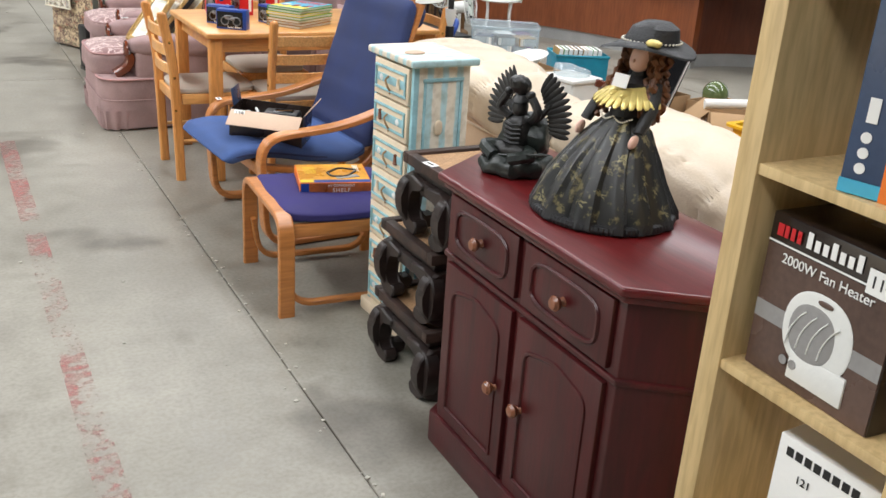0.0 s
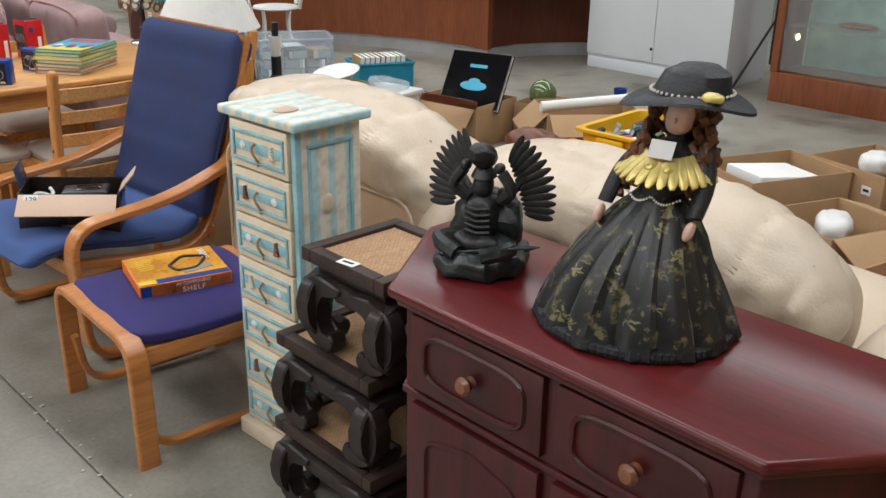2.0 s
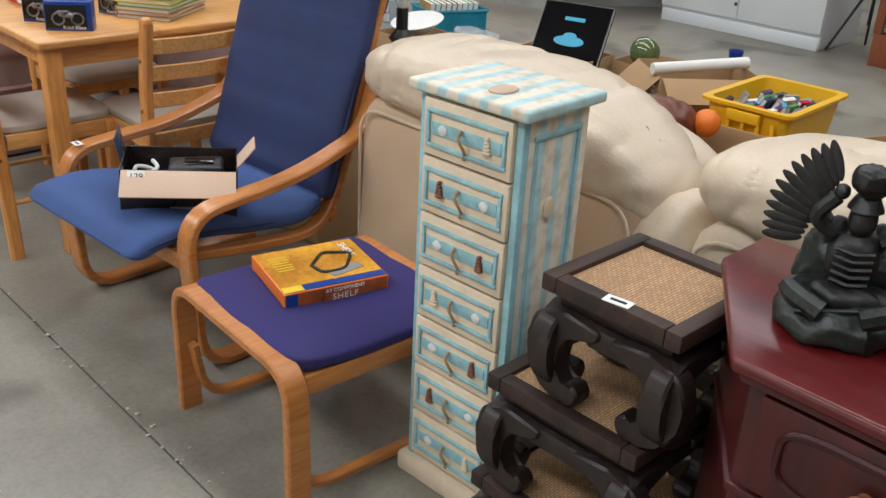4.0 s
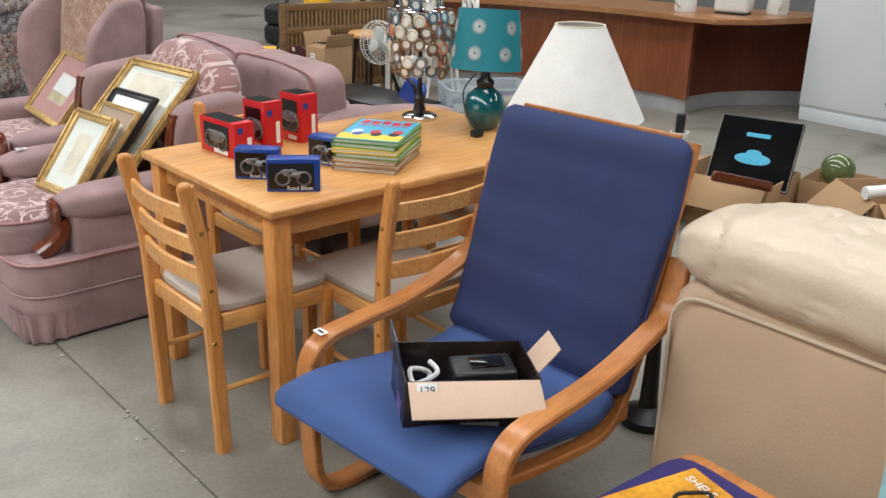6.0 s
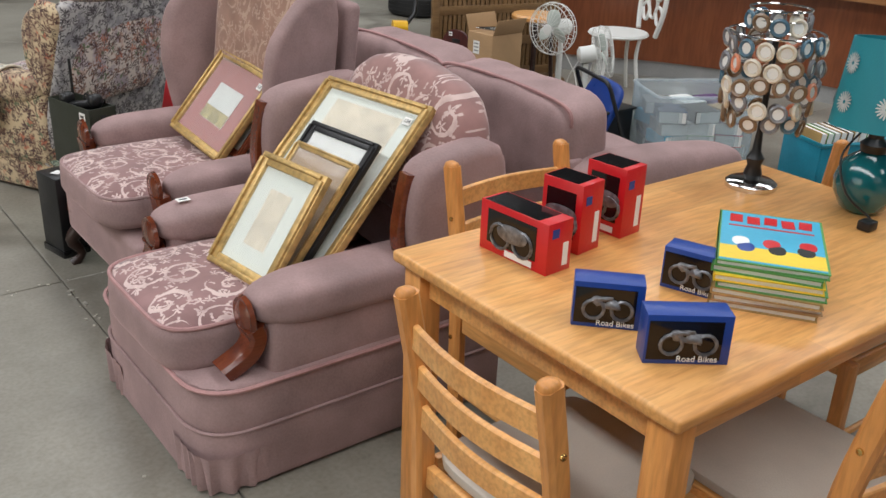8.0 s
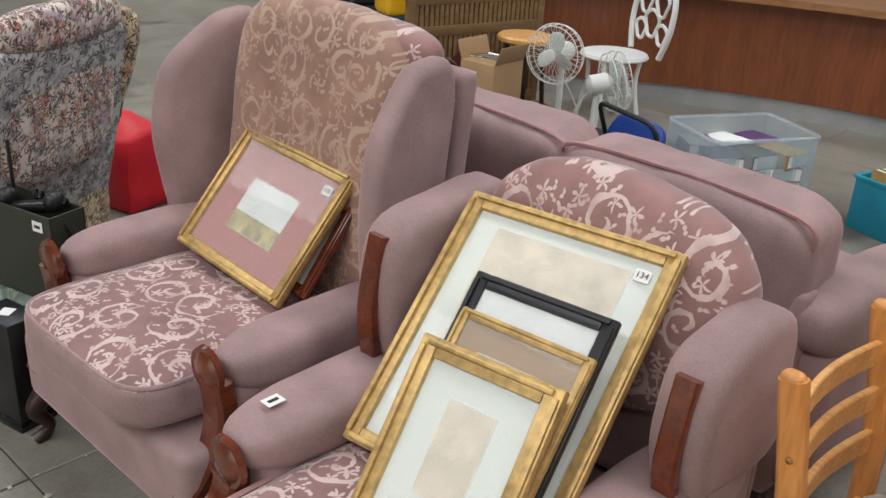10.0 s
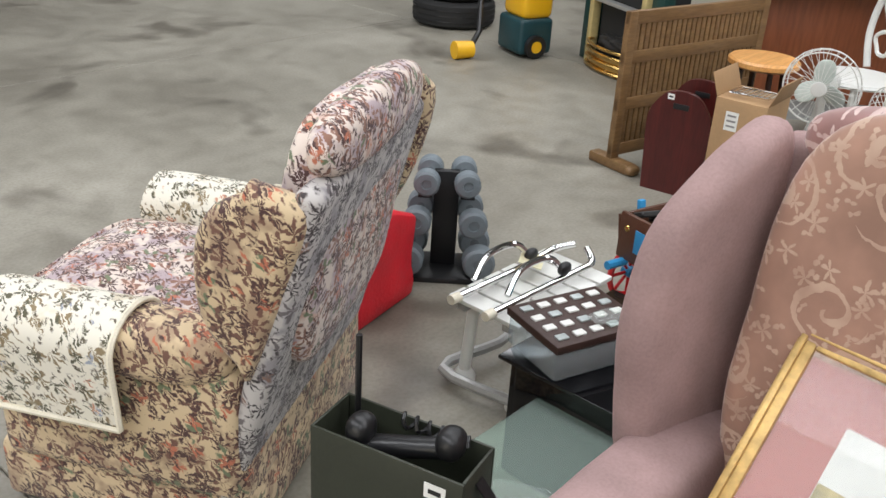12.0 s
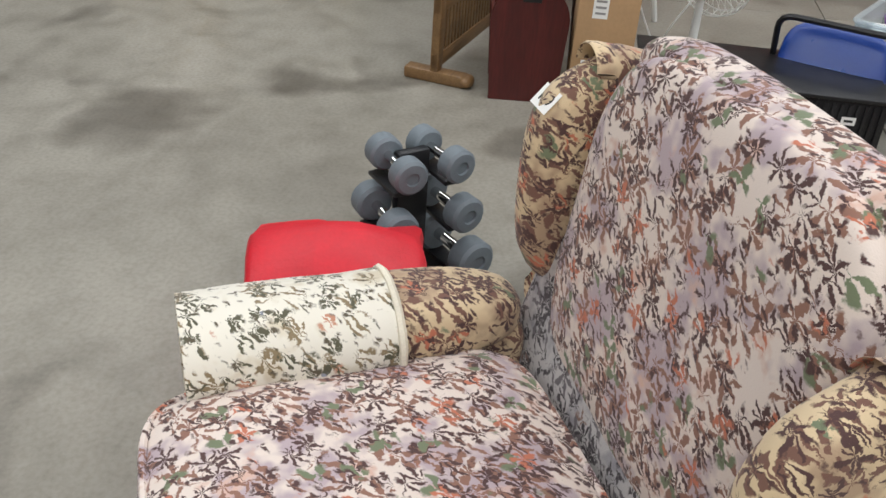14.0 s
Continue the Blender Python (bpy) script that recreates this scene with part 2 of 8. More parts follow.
def maths(nodes, links, op, a, b=None):
    """One arithmetic node; a and b are sockets or numbers."""
    n = nodes.new("ShaderNodeMath")
    n.operation = op
    for k, v in enumerate((a, b)):
        if v is None:
            continue
        if isinstance(v, (int, float)):
            n.inputs[k].default_value = v
        else:
            links.new(v, n.inputs[k])
    return n.outputs[0]


def cells(nodes, links, vec, scale, flat, randomness=0.9):
    """Scattered centres: the offset from the nearest one as length and angle, and a random number for it."""
    v = nodes.new("ShaderNodeTexVoronoi")
    v.voronoi_dimensions = "2D" if flat else "3D"
    v.inputs["Scale"].default_value, v.inputs["Randomness"].default_value = scale, randomness
    links.new(vec, v.inputs["Vector"])
    d = nodes.new("ShaderNodeVectorMath")
    d.operation = "SUBTRACT"
    links.new(vec, d.inputs[0])
    links.new(v.outputs["Position"], d.inputs[1])
    sep = nodes.new("ShaderNodeSeparateXYZ")
    links.new(d.outputs[0], sep.inputs[0])
    x, y, z = sep.outputs
    ln = nodes.new("ShaderNodeVectorMath")
    ln.operation = "LENGTH"
    if flat:
        cmb = nodes.new("ShaderNodeCombineXYZ")
        links.new(x, cmb.inputs[0])
        links.new(y, cmb.inputs[1])
        links.new(cmb.outputs[0], ln.inputs[0])
        ang = maths(nodes, links, "ARCTAN2", y, x)
    else:
        links.new(d.outputs[0], ln.inputs[0])
        up = maths(nodes, links, "ADD", x, z)
        side = maths(nodes, links, "ADD", y, maths(nodes, links, "MULTIPLY", maths(nodes, links, "SUBTRACT", x, z), 0.5))
        ang = maths(nodes, links, "ARCTAN2", side, up)
    col = nodes.new("ShaderNodeSeparateColor")
    links.new(v.outputs["Color"], col.inputs[0])
    return ln.outputs["Value"], ang, col.outputs[0], col.outputs[1]


def sprigs(nodes, links, vec, scale, radius, petals, gate, flat=False, depth=0.55, soft=0.0012):
    """Factor of petalled blooms or leaf sprays, one to a cell, left out where the cell's number is under gate."""
    r, ang, ra, rb = cells(nodes, links, vec, scale, flat)
    turn = maths(nodes, links, "ADD", maths(nodes, links, "MULTIPLY", ang, float(petals)), maths(nodes, links, "MULTIPLY", rb, 20.0))
    rim = maths(nodes, links, "ADD", maths(nodes, links, "MULTIPLY", maths(nodes, links, "COSINE", turn), radius * depth), radius * (1 - depth))
    inside = nodes.new("ShaderNodeMapRange")
    inside.inputs["From Min"].default_value, inside.inputs["From Max"].default_value = -soft, soft
    links.new(maths(nodes, links, "SUBTRACT", rim, r), inside.inputs["Value"])
    return maths(nodes, links, "MULTIPLY", inside.outputs[0], maths(nodes, links, "GREATER_THAN", ra, gate))


def warped(nodes, links, source, scale, amount, shift=(0, 0, 0)):
    """Coordinates pushed about by noise."""
    n = nd(nodes, "ShaderNodeTexNoise", Scale=scale, Detail=4.0, Roughness=0.6)
    links.new(source, n.inputs["Vector"])
    vm = nodes.new("ShaderNodeVectorMath")
    vm.operation = "MULTIPLY_ADD"
    links.new(n.outputs["Color"], vm.inputs[0])
    vm.inputs[1].default_value = (amount,) * 3
    links.new(source, vm.inputs[2])
    ad = nodes.new("ShaderNodeVectorMath")
    ad.operation = "ADD"
    links.new(vm.outputs[0], ad.inputs[0])
    ad.inputs[1].default_value = shift
    return ad.outputs[0]


def tinted(nodes, links, under, factor, tint):
    mx = nodes.new("ShaderNodeMix")
    mx.data_type = "RGBA"
    links.new(factor, mx.inputs[0])
    links.new(under, mx.inputs[6])
    mx.inputs[7].default_value = (*tint, 1)
    return mx.outputs[2]


def floral(name, ground, shadow, layers, size=1.0):
    """Woven tapestry: soft tinted patches under leaf sprays and blooms. layers: tint, pitch, radius, petals, gate."""
    mt, nt, nodes, links, p = base_mat(name)
    tc = nodes.new("ShaderNodeTexCoord")
    src = tc.outputs["Object"]
    col = nodes.new("ShaderNodeRGB")
    col.outputs[0].default_value = (*ground, 1)
    last = col.outputs[0]
    for k, (tint, sc, lo) in enumerate(shadow):
        n = nd(nodes, "ShaderNodeTexNoise", Scale=sc / size, Detail=3.0, Roughness=0.6)
        links.new(warped(nodes, links, src, 9, 0.0, (k * 3.1, k * 1.7, 0)), n.inputs["Vector"])
        r = ramp(nodes, [(lo, (0, 0, 0)), (lo + 0.1, (1, 1, 1))])
        links.new(n.outputs[0], r.inputs[0])
        last = tinted(nodes, links, last, r.outputs[0], tint)
    for k, (tint, pitch, radius, petals, gate) in enumerate(layers):
        v = warped(nodes, links, src, 62 / size, 0.022 * size, (k * 2.3, k * 1.1, k * 0.7))
        last = tinted(nodes, links, last, sprigs(nodes, links, v, 1 / (pitch * size), radius * size, petals, gate, False, 0.5, 0.0026 * size), tint)
    links.new(last, p.inputs["Base Color"])
    p.inputs["Roughness"].default_value = 0.85
    weave = nd(nodes, "ShaderNodeTexNoise", Scale=420.0, Detail=1.0)
    links.new(src, weave.inputs["Vector"])
    b = nd(nodes, "ShaderNodeBump", Strength=0.25, Distance=0.002)
    links.new(weave.outputs[0], b.inputs["Height"])
    links.new(b.outputs[0], p.inputs["Normal"])
    p.inputs["Sheen Weight"].default_value = 0.15
    return mt


def brocade(name, ground, figure, upright=False):
    """Velvet brocade: scrolls with leaves and small blooms in a lighter thread, on a seat or on an upright back."""
    mt, nt, nodes, links, p = base_mat(name)
    tc = nodes.new("ShaderNodeTexCoord")
    sep = nodes.new("ShaderNodeSeparateXYZ")
    links.new(tc.outputs["Object"], sep.inputs[0])
    cmb = nodes.new("ShaderNodeCombineXYZ")
    links.new(sep.outputs[1], cmb.inputs[0])
    links.new(sep.outputs[2 if upright else 0], cmb.inputs[1])
    v = warped(nodes, links, cmb.outputs[0], 14, 0.035)
    r, ang, ra, rb = cells(nodes, links, v, 7.2, True, 0.75)
    hand = maths(nodes, links, "SUBTRACT", maths(nodes, links, "MULTIPLY", maths(nodes, links, "GREATER_THAN", ra, 0.5), 2.0), 1.0)
    turn = maths(nodes, links, "ADD", maths(nodes, links, "MULTIPLY", ang, hand), maths(nodes, links, "ADD", maths(nodes, links, "MULTIPLY", r, 140.0), maths(nodes, links, "MULTIPLY", rb, 6.28)))
    off = maths(nodes, links, "ABSOLUTE", maths(nodes, links, "SUBTRACT", maths(nodes, links, "FRACT", maths(nodes, links, "DIVIDE", turn, 2 * math.pi)), 0.5))
    # The thread swells and thins along the scroll.
    swell = maths(nodes, links, "ADD", maths(nodes, links, "MULTIPLY", maths(nodes, links, "SINE", maths(nodes, links, "MULTIPLY", ang, 2.0)), 0.045), 0.125)
    line = maths(nodes, links, "MULTIPLY", maths(nodes, links, "LESS_THAN", off, swell), maths(nodes, links, "LESS_THAN", r, 0.066))
    line = maths(nodes, links, "MULTIPLY", line, maths(nodes, links, "GREATER_THAN", r, 0.006))
    leaf = sprigs(nodes, links, v, 23.0, 0.018, 5, 0.45, True, 0.5)
    tiny = sprigs(nodes, links, warped(nodes, links, cmb.outputs[0], 30, 0.02, (2.0, 1.0, 0)), 38.0, 0.01, 2, 0.5, True, 0.45)
    fig = maths(nodes, links, "MAXIMUM", maths(nodes, links, "MAXIMUM", line, leaf), tiny)
    worn = nd(nodes, "ShaderNodeTexNoise", Scale=16.0, Detail=3.0)
    links.new(tc.outputs["Object"], worn.inputs["Vector"])
    rw = ramp(nodes, [(0.3, (0.45,) * 3), (0.55, (1, 1, 1))])
    links.new(worn.outputs[0], rw.inputs[0])
    fig = maths(nodes, links, "MULTIPLY", fig, rw.outputs[0])
    pile = nd(nodes, "ShaderNodeTexNoise", Scale=11.0, Detail=4.0)
    links.new(tc.outputs["Object"], pile.inputs["Vector"])
    rp = ramp(nodes, [(0.3, shade(ground, 0.8)), (0.7, shade(ground, 1.2))])
    links.new(pile.outputs[0], rp.inputs[0])
    links.new(tinted(nodes, links, rp.outputs[0], fig, figure), p.inputs["Base Color"])
    p.inputs["Roughness"].default_value = 0.75
    p.inputs["Sheen Weight"].default_value, p.inputs["Sheen Roughness"].default_value = 0.4, 0.4
    b = nd(nodes, "ShaderNodeBump", Strength=0.35, Distance=0.003)
    links.new(fig, b.inputs["Height"])
    links.new(b.outputs[0], p.inputs["Normal"])
    return mt


def stripes(name, a, b, axis, width, rough=0.55):
    """Hand-painted stripes with uneven edges."""
    mt, nt, nodes, links, p = base_mat(name)
    tc = nodes.new("ShaderNodeTexCoord")
    sep = nodes.new("ShaderNodeSeparateXYZ")
    n = nd(nodes, "ShaderNodeTexNoise", Scale=14.0, Detail=4.0)
    vm = nodes.new("ShaderNodeVectorMath")
    vm.operation = "MULTIPLY_ADD"
    links.new(tc.outputs["Object"], n.inputs["Vector"])
    links.new(n.outputs["Color"], vm.inputs[0])
    vm.inputs[1].default_value = (0.012,) * 3
    links.new(tc.outputs["Object"], vm.inputs[2])
    links.new(vm.outputs[0], sep.inputs[0])
    m1 = nodes.new("ShaderNodeMath")
    m1.operation = "MULTIPLY"
    m1.inputs[1].default_value = 2 * math.pi / width
    links.new(sep.outputs[axis], m1.inputs[0])
    m2 = nodes.new("ShaderNodeMath")
    m2.operation = "SINE"
    links.new(m1.outputs[0], m2.inputs[0])
    r = ramp(nodes, [(0.1, a), (0.5, b)])
    links.new(m2.outputs[0], r.inputs[0])
    wear = nd(nodes, "ShaderNodeTexNoise", Scale=30.0, Detail=5.0)
    links.new(tc.outputs["Object"], wear.inputs["Vector"])
    rw = ramp(nodes, [(0.3, (0.75, 0.72, 0.66)), (0.55, (1, 1, 1))])
    links.new(wear.outputs[0], rw.inputs[0])
    mx = nodes.new("ShaderNodeMix")
    mx.data_type, mx.blend_type = "RGBA", "MULTIPLY"
    mx.inputs[0].default_value = 1.0
    links.new(r.outputs[0], mx.inputs[6])
    links.new(rw.outputs[0], mx.inputs[7])
    links.new(mx.outputs[2], p.inputs["Base Color"])
    p.inputs["Roughness"].default_value = rough
    return mt


def weave(name, a, b, pitch):
    """Woven cane: a basket weave with relief."""
    mt, nt, nodes, links, p = base_mat(name)
    tc = nodes.new("ShaderNodeTexCoord")
    ch = nodes.new("ShaderNodeTexBrick")
    ch.inputs["Scale"].default_value = 1.0
    ch.inputs["Brick Width"].default_value, ch.inputs["Row Height"].default_value = pitch * 2.2, pitch
    ch.inputs["Mortar Size"].default_value, ch.inputs["Mortar Smooth"].default_value = pitch * 0.22, 0.8
    ch.inputs["Color1"].default_value, ch.inputs["Color2"].default_value, ch.inputs["Mortar"].default_value = (*a, 1), (*shade(a, 0.72), 1), (*b, 1)
    links.new(tc.outputs["Object"], ch.inputs["Vector"])
    links.new(ch.outputs["Color"], p.inputs["Base Color"])
    p.inputs["Roughness"].default_value = 0.65
    bp = nd(nodes, "ShaderNodeBump", Strength=0.6, Distance=0.003)
    bp.invert = True
    links.new(ch.outputs["Fac"], bp.inputs["Height"])
    links.new(bp.outputs[0], p.inputs["Normal"])
    return mt


def clear(name, tint=(1, 1, 1), rough=0.02, see=0.85):
    """Thin clear plastic or glass: mostly see-through, with a gloss."""
    mt, nt, nodes, links, p = base_mat(name)
    tr = nodes.new("ShaderNodeBsdfTransparent")
    tr.inputs[0].default_value = (*tint, 1)
    p.inputs["Base Color"].default_value = (*shade(tint, 0.8), 1)
    p.inputs["Roughness"].default_value = rough
    mx = nodes.new("ShaderNodeMixShader")
    mx.inputs[0].default_value = 1 - see
    links.new(tr.outputs[0], mx.inputs[1])
    links.new(p.outputs[0], mx.inputs[2])
    links.new(mx.outputs[0], nodes["Material Output"].inputs[0])
    return mt


def worn_paint(name, color, cover=0.5):
    """Traffic paint, mostly rubbed away."""
    mt, nt, nodes, links, p = base_mat(name)
    tc = nodes.new("ShaderNodeTexCoord")
    n1, n2 = nd(nodes, "ShaderNodeTexNoise", Scale=3.0, Detail=3.0), nd(nodes, "ShaderNodeTexNoise", Scale=38.0, Detail=6.0, Roughness=0.7)
    for n in (n1, n2):
        links.new(tc.outputs["Object"], n.inputs["Vector"])
    ad = nodes.new("ShaderNodeMath")
    ad.operation = "ADD"
    links.new(n1.outputs[0], ad.inputs[0])
    links.new(n2.outputs[0], ad.inputs[1])
    r = ramp(nodes, [(0.0, (0, 0, 0)), (1.0, (1, 1, 1))])
    sb = nodes.new("ShaderNodeMapRange")
    sb.inputs["From Min"].default_value, sb.inputs["From Max"].default_value = 1.35 - cover * 0.6, 1.6 - cover * 0.6
    links.new(ad.outputs[0], sb.inputs["Value"])
    p.inputs["Base Color"].default_value = (*color, 1)
    p.inputs["Roughness"].default_value = 0.7
    tr = nodes.new("ShaderNodeBsdfTransparent")
    mx = nodes.new("ShaderNodeMixShader")
    ml = nodes.new("ShaderNodeMath")
    ml.operation = "MULTIPLY"
    ml.inputs[1].default_value = 0.55
    links.new(sb.outputs[0], ml.inputs[0])
    links.new(ml.outputs[0], mx.inputs[0])
    links.new(tr.outputs[0], mx.inputs[1])
    links.new(p.outputs[0], mx.inputs[2])
    links.new(mx.outputs[0], nodes["Material Output"].inputs[0])
    return mt


CONCRETE = concrete()
JOINT = surf("joint dirt", (0.2, 0.185, 0.16), 0.9, var=0.5, scale=9)
RED_LINE = worn_paint("rubbed red line paint", (0.44, 0.18, 0.16), 0.62)
PLASTER = surf("painted block wall", (0.2, 0.2, 0.19), 0.8, scale=2)
STEEL_DECK = surf("roof sheet", (0.13, 0.13, 0.125), 0.6)
# One mahogany: fronts darkened for shade, top lightened for the light it catches.
MAHOGANY_SHADED = wood("dark red mahogany", (0.08, 0.006, 0.007), (0.038, 0.0035, 0.004), "z", 0.42, 4, 0.06)
MAHOGANY_LIT_TOP = wood("red mahogany lit top", (0.14, 0.01, 0.011), (0.08, 0.006, 0.007), "y", 0.28, 4, 0.12)
KNOB_WOOD = wood("brown knob wood", (0.3, 0.11, 0.05), (0.18, 0.06, 0.03), "x", 0.35)
BIRCH = wood("pale birch veneer", (0.68, 0.5, 0.25), (0.6, 0.42, 0.19), "z", 0.45, 3, 0.1)
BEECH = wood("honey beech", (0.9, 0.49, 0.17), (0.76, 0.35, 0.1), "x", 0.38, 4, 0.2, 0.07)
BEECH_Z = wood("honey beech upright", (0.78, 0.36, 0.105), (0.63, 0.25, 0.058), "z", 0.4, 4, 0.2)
BENT = wood("orange bent birch", (0.62, 0.25, 0.07), (0.5, 0.18, 0.045), "x", 0.36, 3, 0.25)
TEAK = wood("near-black carved wood", (0.035, 0.02, 0.016), (0.012, 0.008, 0.007), "x", 0.5, 5, 0.05)
TEAK_WORN = wood("worn dark carved wood", (0.06, 0.03, 0.02), (0.018, 0.011, 0.009), "x", 0.6, 5, 0.0)
CANE = weave("woven cane", (0.62, 0.38, 0.2), (0.28, 0.14, 0.06), 0.006)
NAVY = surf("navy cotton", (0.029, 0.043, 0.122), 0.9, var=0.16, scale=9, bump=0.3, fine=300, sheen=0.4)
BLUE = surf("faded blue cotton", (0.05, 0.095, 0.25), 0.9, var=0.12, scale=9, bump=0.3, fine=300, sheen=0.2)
PURPLE = surf("violet blue cotton", (0.032, 0.025, 0.13), 0.9, var=0.1, scale=9, bump=0.3, fine=300, sheen=0.2)
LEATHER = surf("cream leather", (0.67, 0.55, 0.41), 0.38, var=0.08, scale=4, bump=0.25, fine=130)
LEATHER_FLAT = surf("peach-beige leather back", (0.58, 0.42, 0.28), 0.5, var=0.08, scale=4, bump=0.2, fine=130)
PINK = surf("dusty pink velvet", (0.352, 0.235, 0.226), 0.85, var=0.2, scale=7, bump=0.25, fine=160, sheen=0.7)
PINK_CORD = surf("pink piping", (0.45, 0.25, 0.24), 0.8)
BROCADE = brocade("pink brocade", (0.28, 0.152, 0.145), (0.68, 0.52, 0.48))
BROCADE_BACK = brocade("pink brocade on a back", (0.31, 0.165, 0.15), (0.66, 0.5, 0.46), True)
BROCADE_DULL = brocade("worn tan-pink brocade", (0.35, 0.2, 0.145), (0.52, 0.36, 0.27), True)
RED_WOOD = wood("polished red-brown show wood", (0.2, 0.045, 0.015), (0.1, 0.02, 0.008), "x", 0.22, 5, 0.5)
DARK_LEG = surf("dark leg", (0.03, 0.012, 0.008), 0.4)
SEAT_GREY = surf("beige seat fabric", (0.5, 0.44, 0.37), 0.9, var=0.1, fine=300, bump=0.25)
LEAF_DARK, LEAF_BROWN, CORAL, MOSS = (0.075, 0.035, 0.032), (0.17, 0.085, 0.06), (0.5, 0.16, 0.09), (0.16, 0.19, 0.11)
SPRAYS = [(LEAF_BROWN, 0.044, 0.03, 6, 0.18), (LEAF_DARK, 0.037, 0.023, 7, 0.3), (MOSS, 0.055, 0.022, 3, 0.5), (CORAL, 0.058, 0.02, 5, 0.45), (LEAF_DARK, 0.024, 0.011, 3, 0.4)]
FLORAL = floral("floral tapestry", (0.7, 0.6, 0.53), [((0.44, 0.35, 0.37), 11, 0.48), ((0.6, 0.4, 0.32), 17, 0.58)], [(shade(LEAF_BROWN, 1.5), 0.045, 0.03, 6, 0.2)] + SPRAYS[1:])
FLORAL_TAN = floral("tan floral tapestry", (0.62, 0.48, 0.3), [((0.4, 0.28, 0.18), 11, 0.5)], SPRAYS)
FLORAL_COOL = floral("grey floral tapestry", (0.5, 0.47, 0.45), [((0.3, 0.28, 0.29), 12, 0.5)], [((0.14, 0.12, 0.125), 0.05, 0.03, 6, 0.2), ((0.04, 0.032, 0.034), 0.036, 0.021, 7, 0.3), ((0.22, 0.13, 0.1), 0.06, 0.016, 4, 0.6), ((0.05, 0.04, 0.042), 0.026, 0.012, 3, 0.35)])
FLORAL_PALE = floral("cream floral arm cover", (0.74, 0.7, 0.6), [((0.62, 0.55, 0.42), 12, 0.56)], [((0.24, 0.18, 0.1), 0.045, 0.026, 7, 0.3), ((0.09, 0.085, 0.05), 0.034, 0.019, 6, 0.35), ((0.5, 0.24, 0.15), 0.06, 0.015, 5, 0.5), ((0.3, 0.33, 0.4), 0.07, 0.016, 5, 0.6), ((0.1, 0.08, 0.05), 0.02, 0.009, 3, 0.45)])
LACE = surf("cream braid", (0.78, 0.72, 0.58), 0.9, fine=300, bump=0.4)
WHITE_PAINT = surf("white paint", (0.74, 0.77, 0.78), 0.4, var=0.04, scale=2)
GREY_METAL = surf("brushed plinth metal", (0.45, 0.45, 0.44), 0.4, 0.3, scale=3)
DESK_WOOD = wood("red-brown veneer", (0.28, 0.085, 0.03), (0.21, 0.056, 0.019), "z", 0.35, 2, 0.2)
# Recess panel: the same veneer with its shade put into a darker tone.
DESK_SHADED = wood("red-brown veneer in shade", (0.17, 0.045, 0.018), (0.12, 0.03, 0.012), "z", 0.35, 2, 0.2)
BLACK = surf("black plastic", (0.012, 0.012, 0.013), 0.4)
BLACK_GLOSS = surf("black gloss glass", (0.006, 0.006, 0.007), 0.08, var=0.05, bump=0)
WHITE = surf("white plastic", (0.78, 0.78, 0.74), 0.4, var=0.04)
PAPER = surf("white paper", (0.85, 0.84, 0.8), 0.8, var=0.03)
CARD = surf("brown cardboard", (0.42, 0.26, 0.13), 0.85, var=0.1)
CARD_PALE = surf("pale cardboard", (0.62, 0.44, 0.32), 0.85, var=0.06)
INK = surf("black ink", (0.015, 0.015, 0.015), 0.6, bump=0)
GOLD = surf("gilt frame", (0.6, 0.4, 0.15), 0.42, 0.45, var=0.25, scale=40)
BRASS = surf("brass", (0.7, 0.45, 0.15), 0.25, 0.95, var=0.1)
CHROME = surf("chrome", (0.7, 0.7, 0.7), 0.12, 1.0, var=0.05, bump=0)
TEAL = surf("teal glaze", (0.005, 0.11, 0.125), 0.12, var=0.15, coat=0.6, bump=0)
TEAL_CLOTH = surf("teal shade silk", (0.008, 0.22, 0.27), 0.6, var=0.08, fine=300)
SILVER = surf("silver print", (0.5, 0.55, 0.54), 0.4, 0.3)
RED = surf("red card", (0.6, 0.012, 0.018), 0.35, var=0.06)
RED_CLOTH = surf("red nylon", (0.62, 0.012, 0.025), 0.5, var=0.1, bump=0.3, scale=12)
ROYAL = surf("royal blue card", (0.009, 0.05, 0.28), 0.35, var=0.08)
YELLOW = surf("yellow plastic", (0.82, 0.45, 0.01), 0.42, var=0.05)
ORANGE = surf("orange print", (0.85, 0.2, 0.02), 0.4, var=0.08)
IRON = surf("grey rubber dumbbell", (0.16, 0.19, 0.21), 0.55, var=0.1)
AQUA = surf("aqua paint", (0.32, 0.56, 0.61), 0.55, var=0.2, scale=20)
CREAM_PAINT = surf("cream paint", (0.8, 0.66, 0.48), 0.55, var=0.08, scale=12)
STRIPE_Y = stripes("aqua stripes across", (0.8, 0.73, 0.6), (0.48, 0.68, 0.7), 1, 0.055)
STRIPE_X = stripes("aqua stripes along", (0.8, 0.73, 0.6), (0.48, 0.68, 0.7), 0, 0.055)
GLASS = clear("clear glass", (0.95, 0.97, 0.96), 0.02, 0.88)
PLASTIC_CLEAR = clear("clear plastic", (0.9, 0.95, 0.97), 0.15, 0.7)

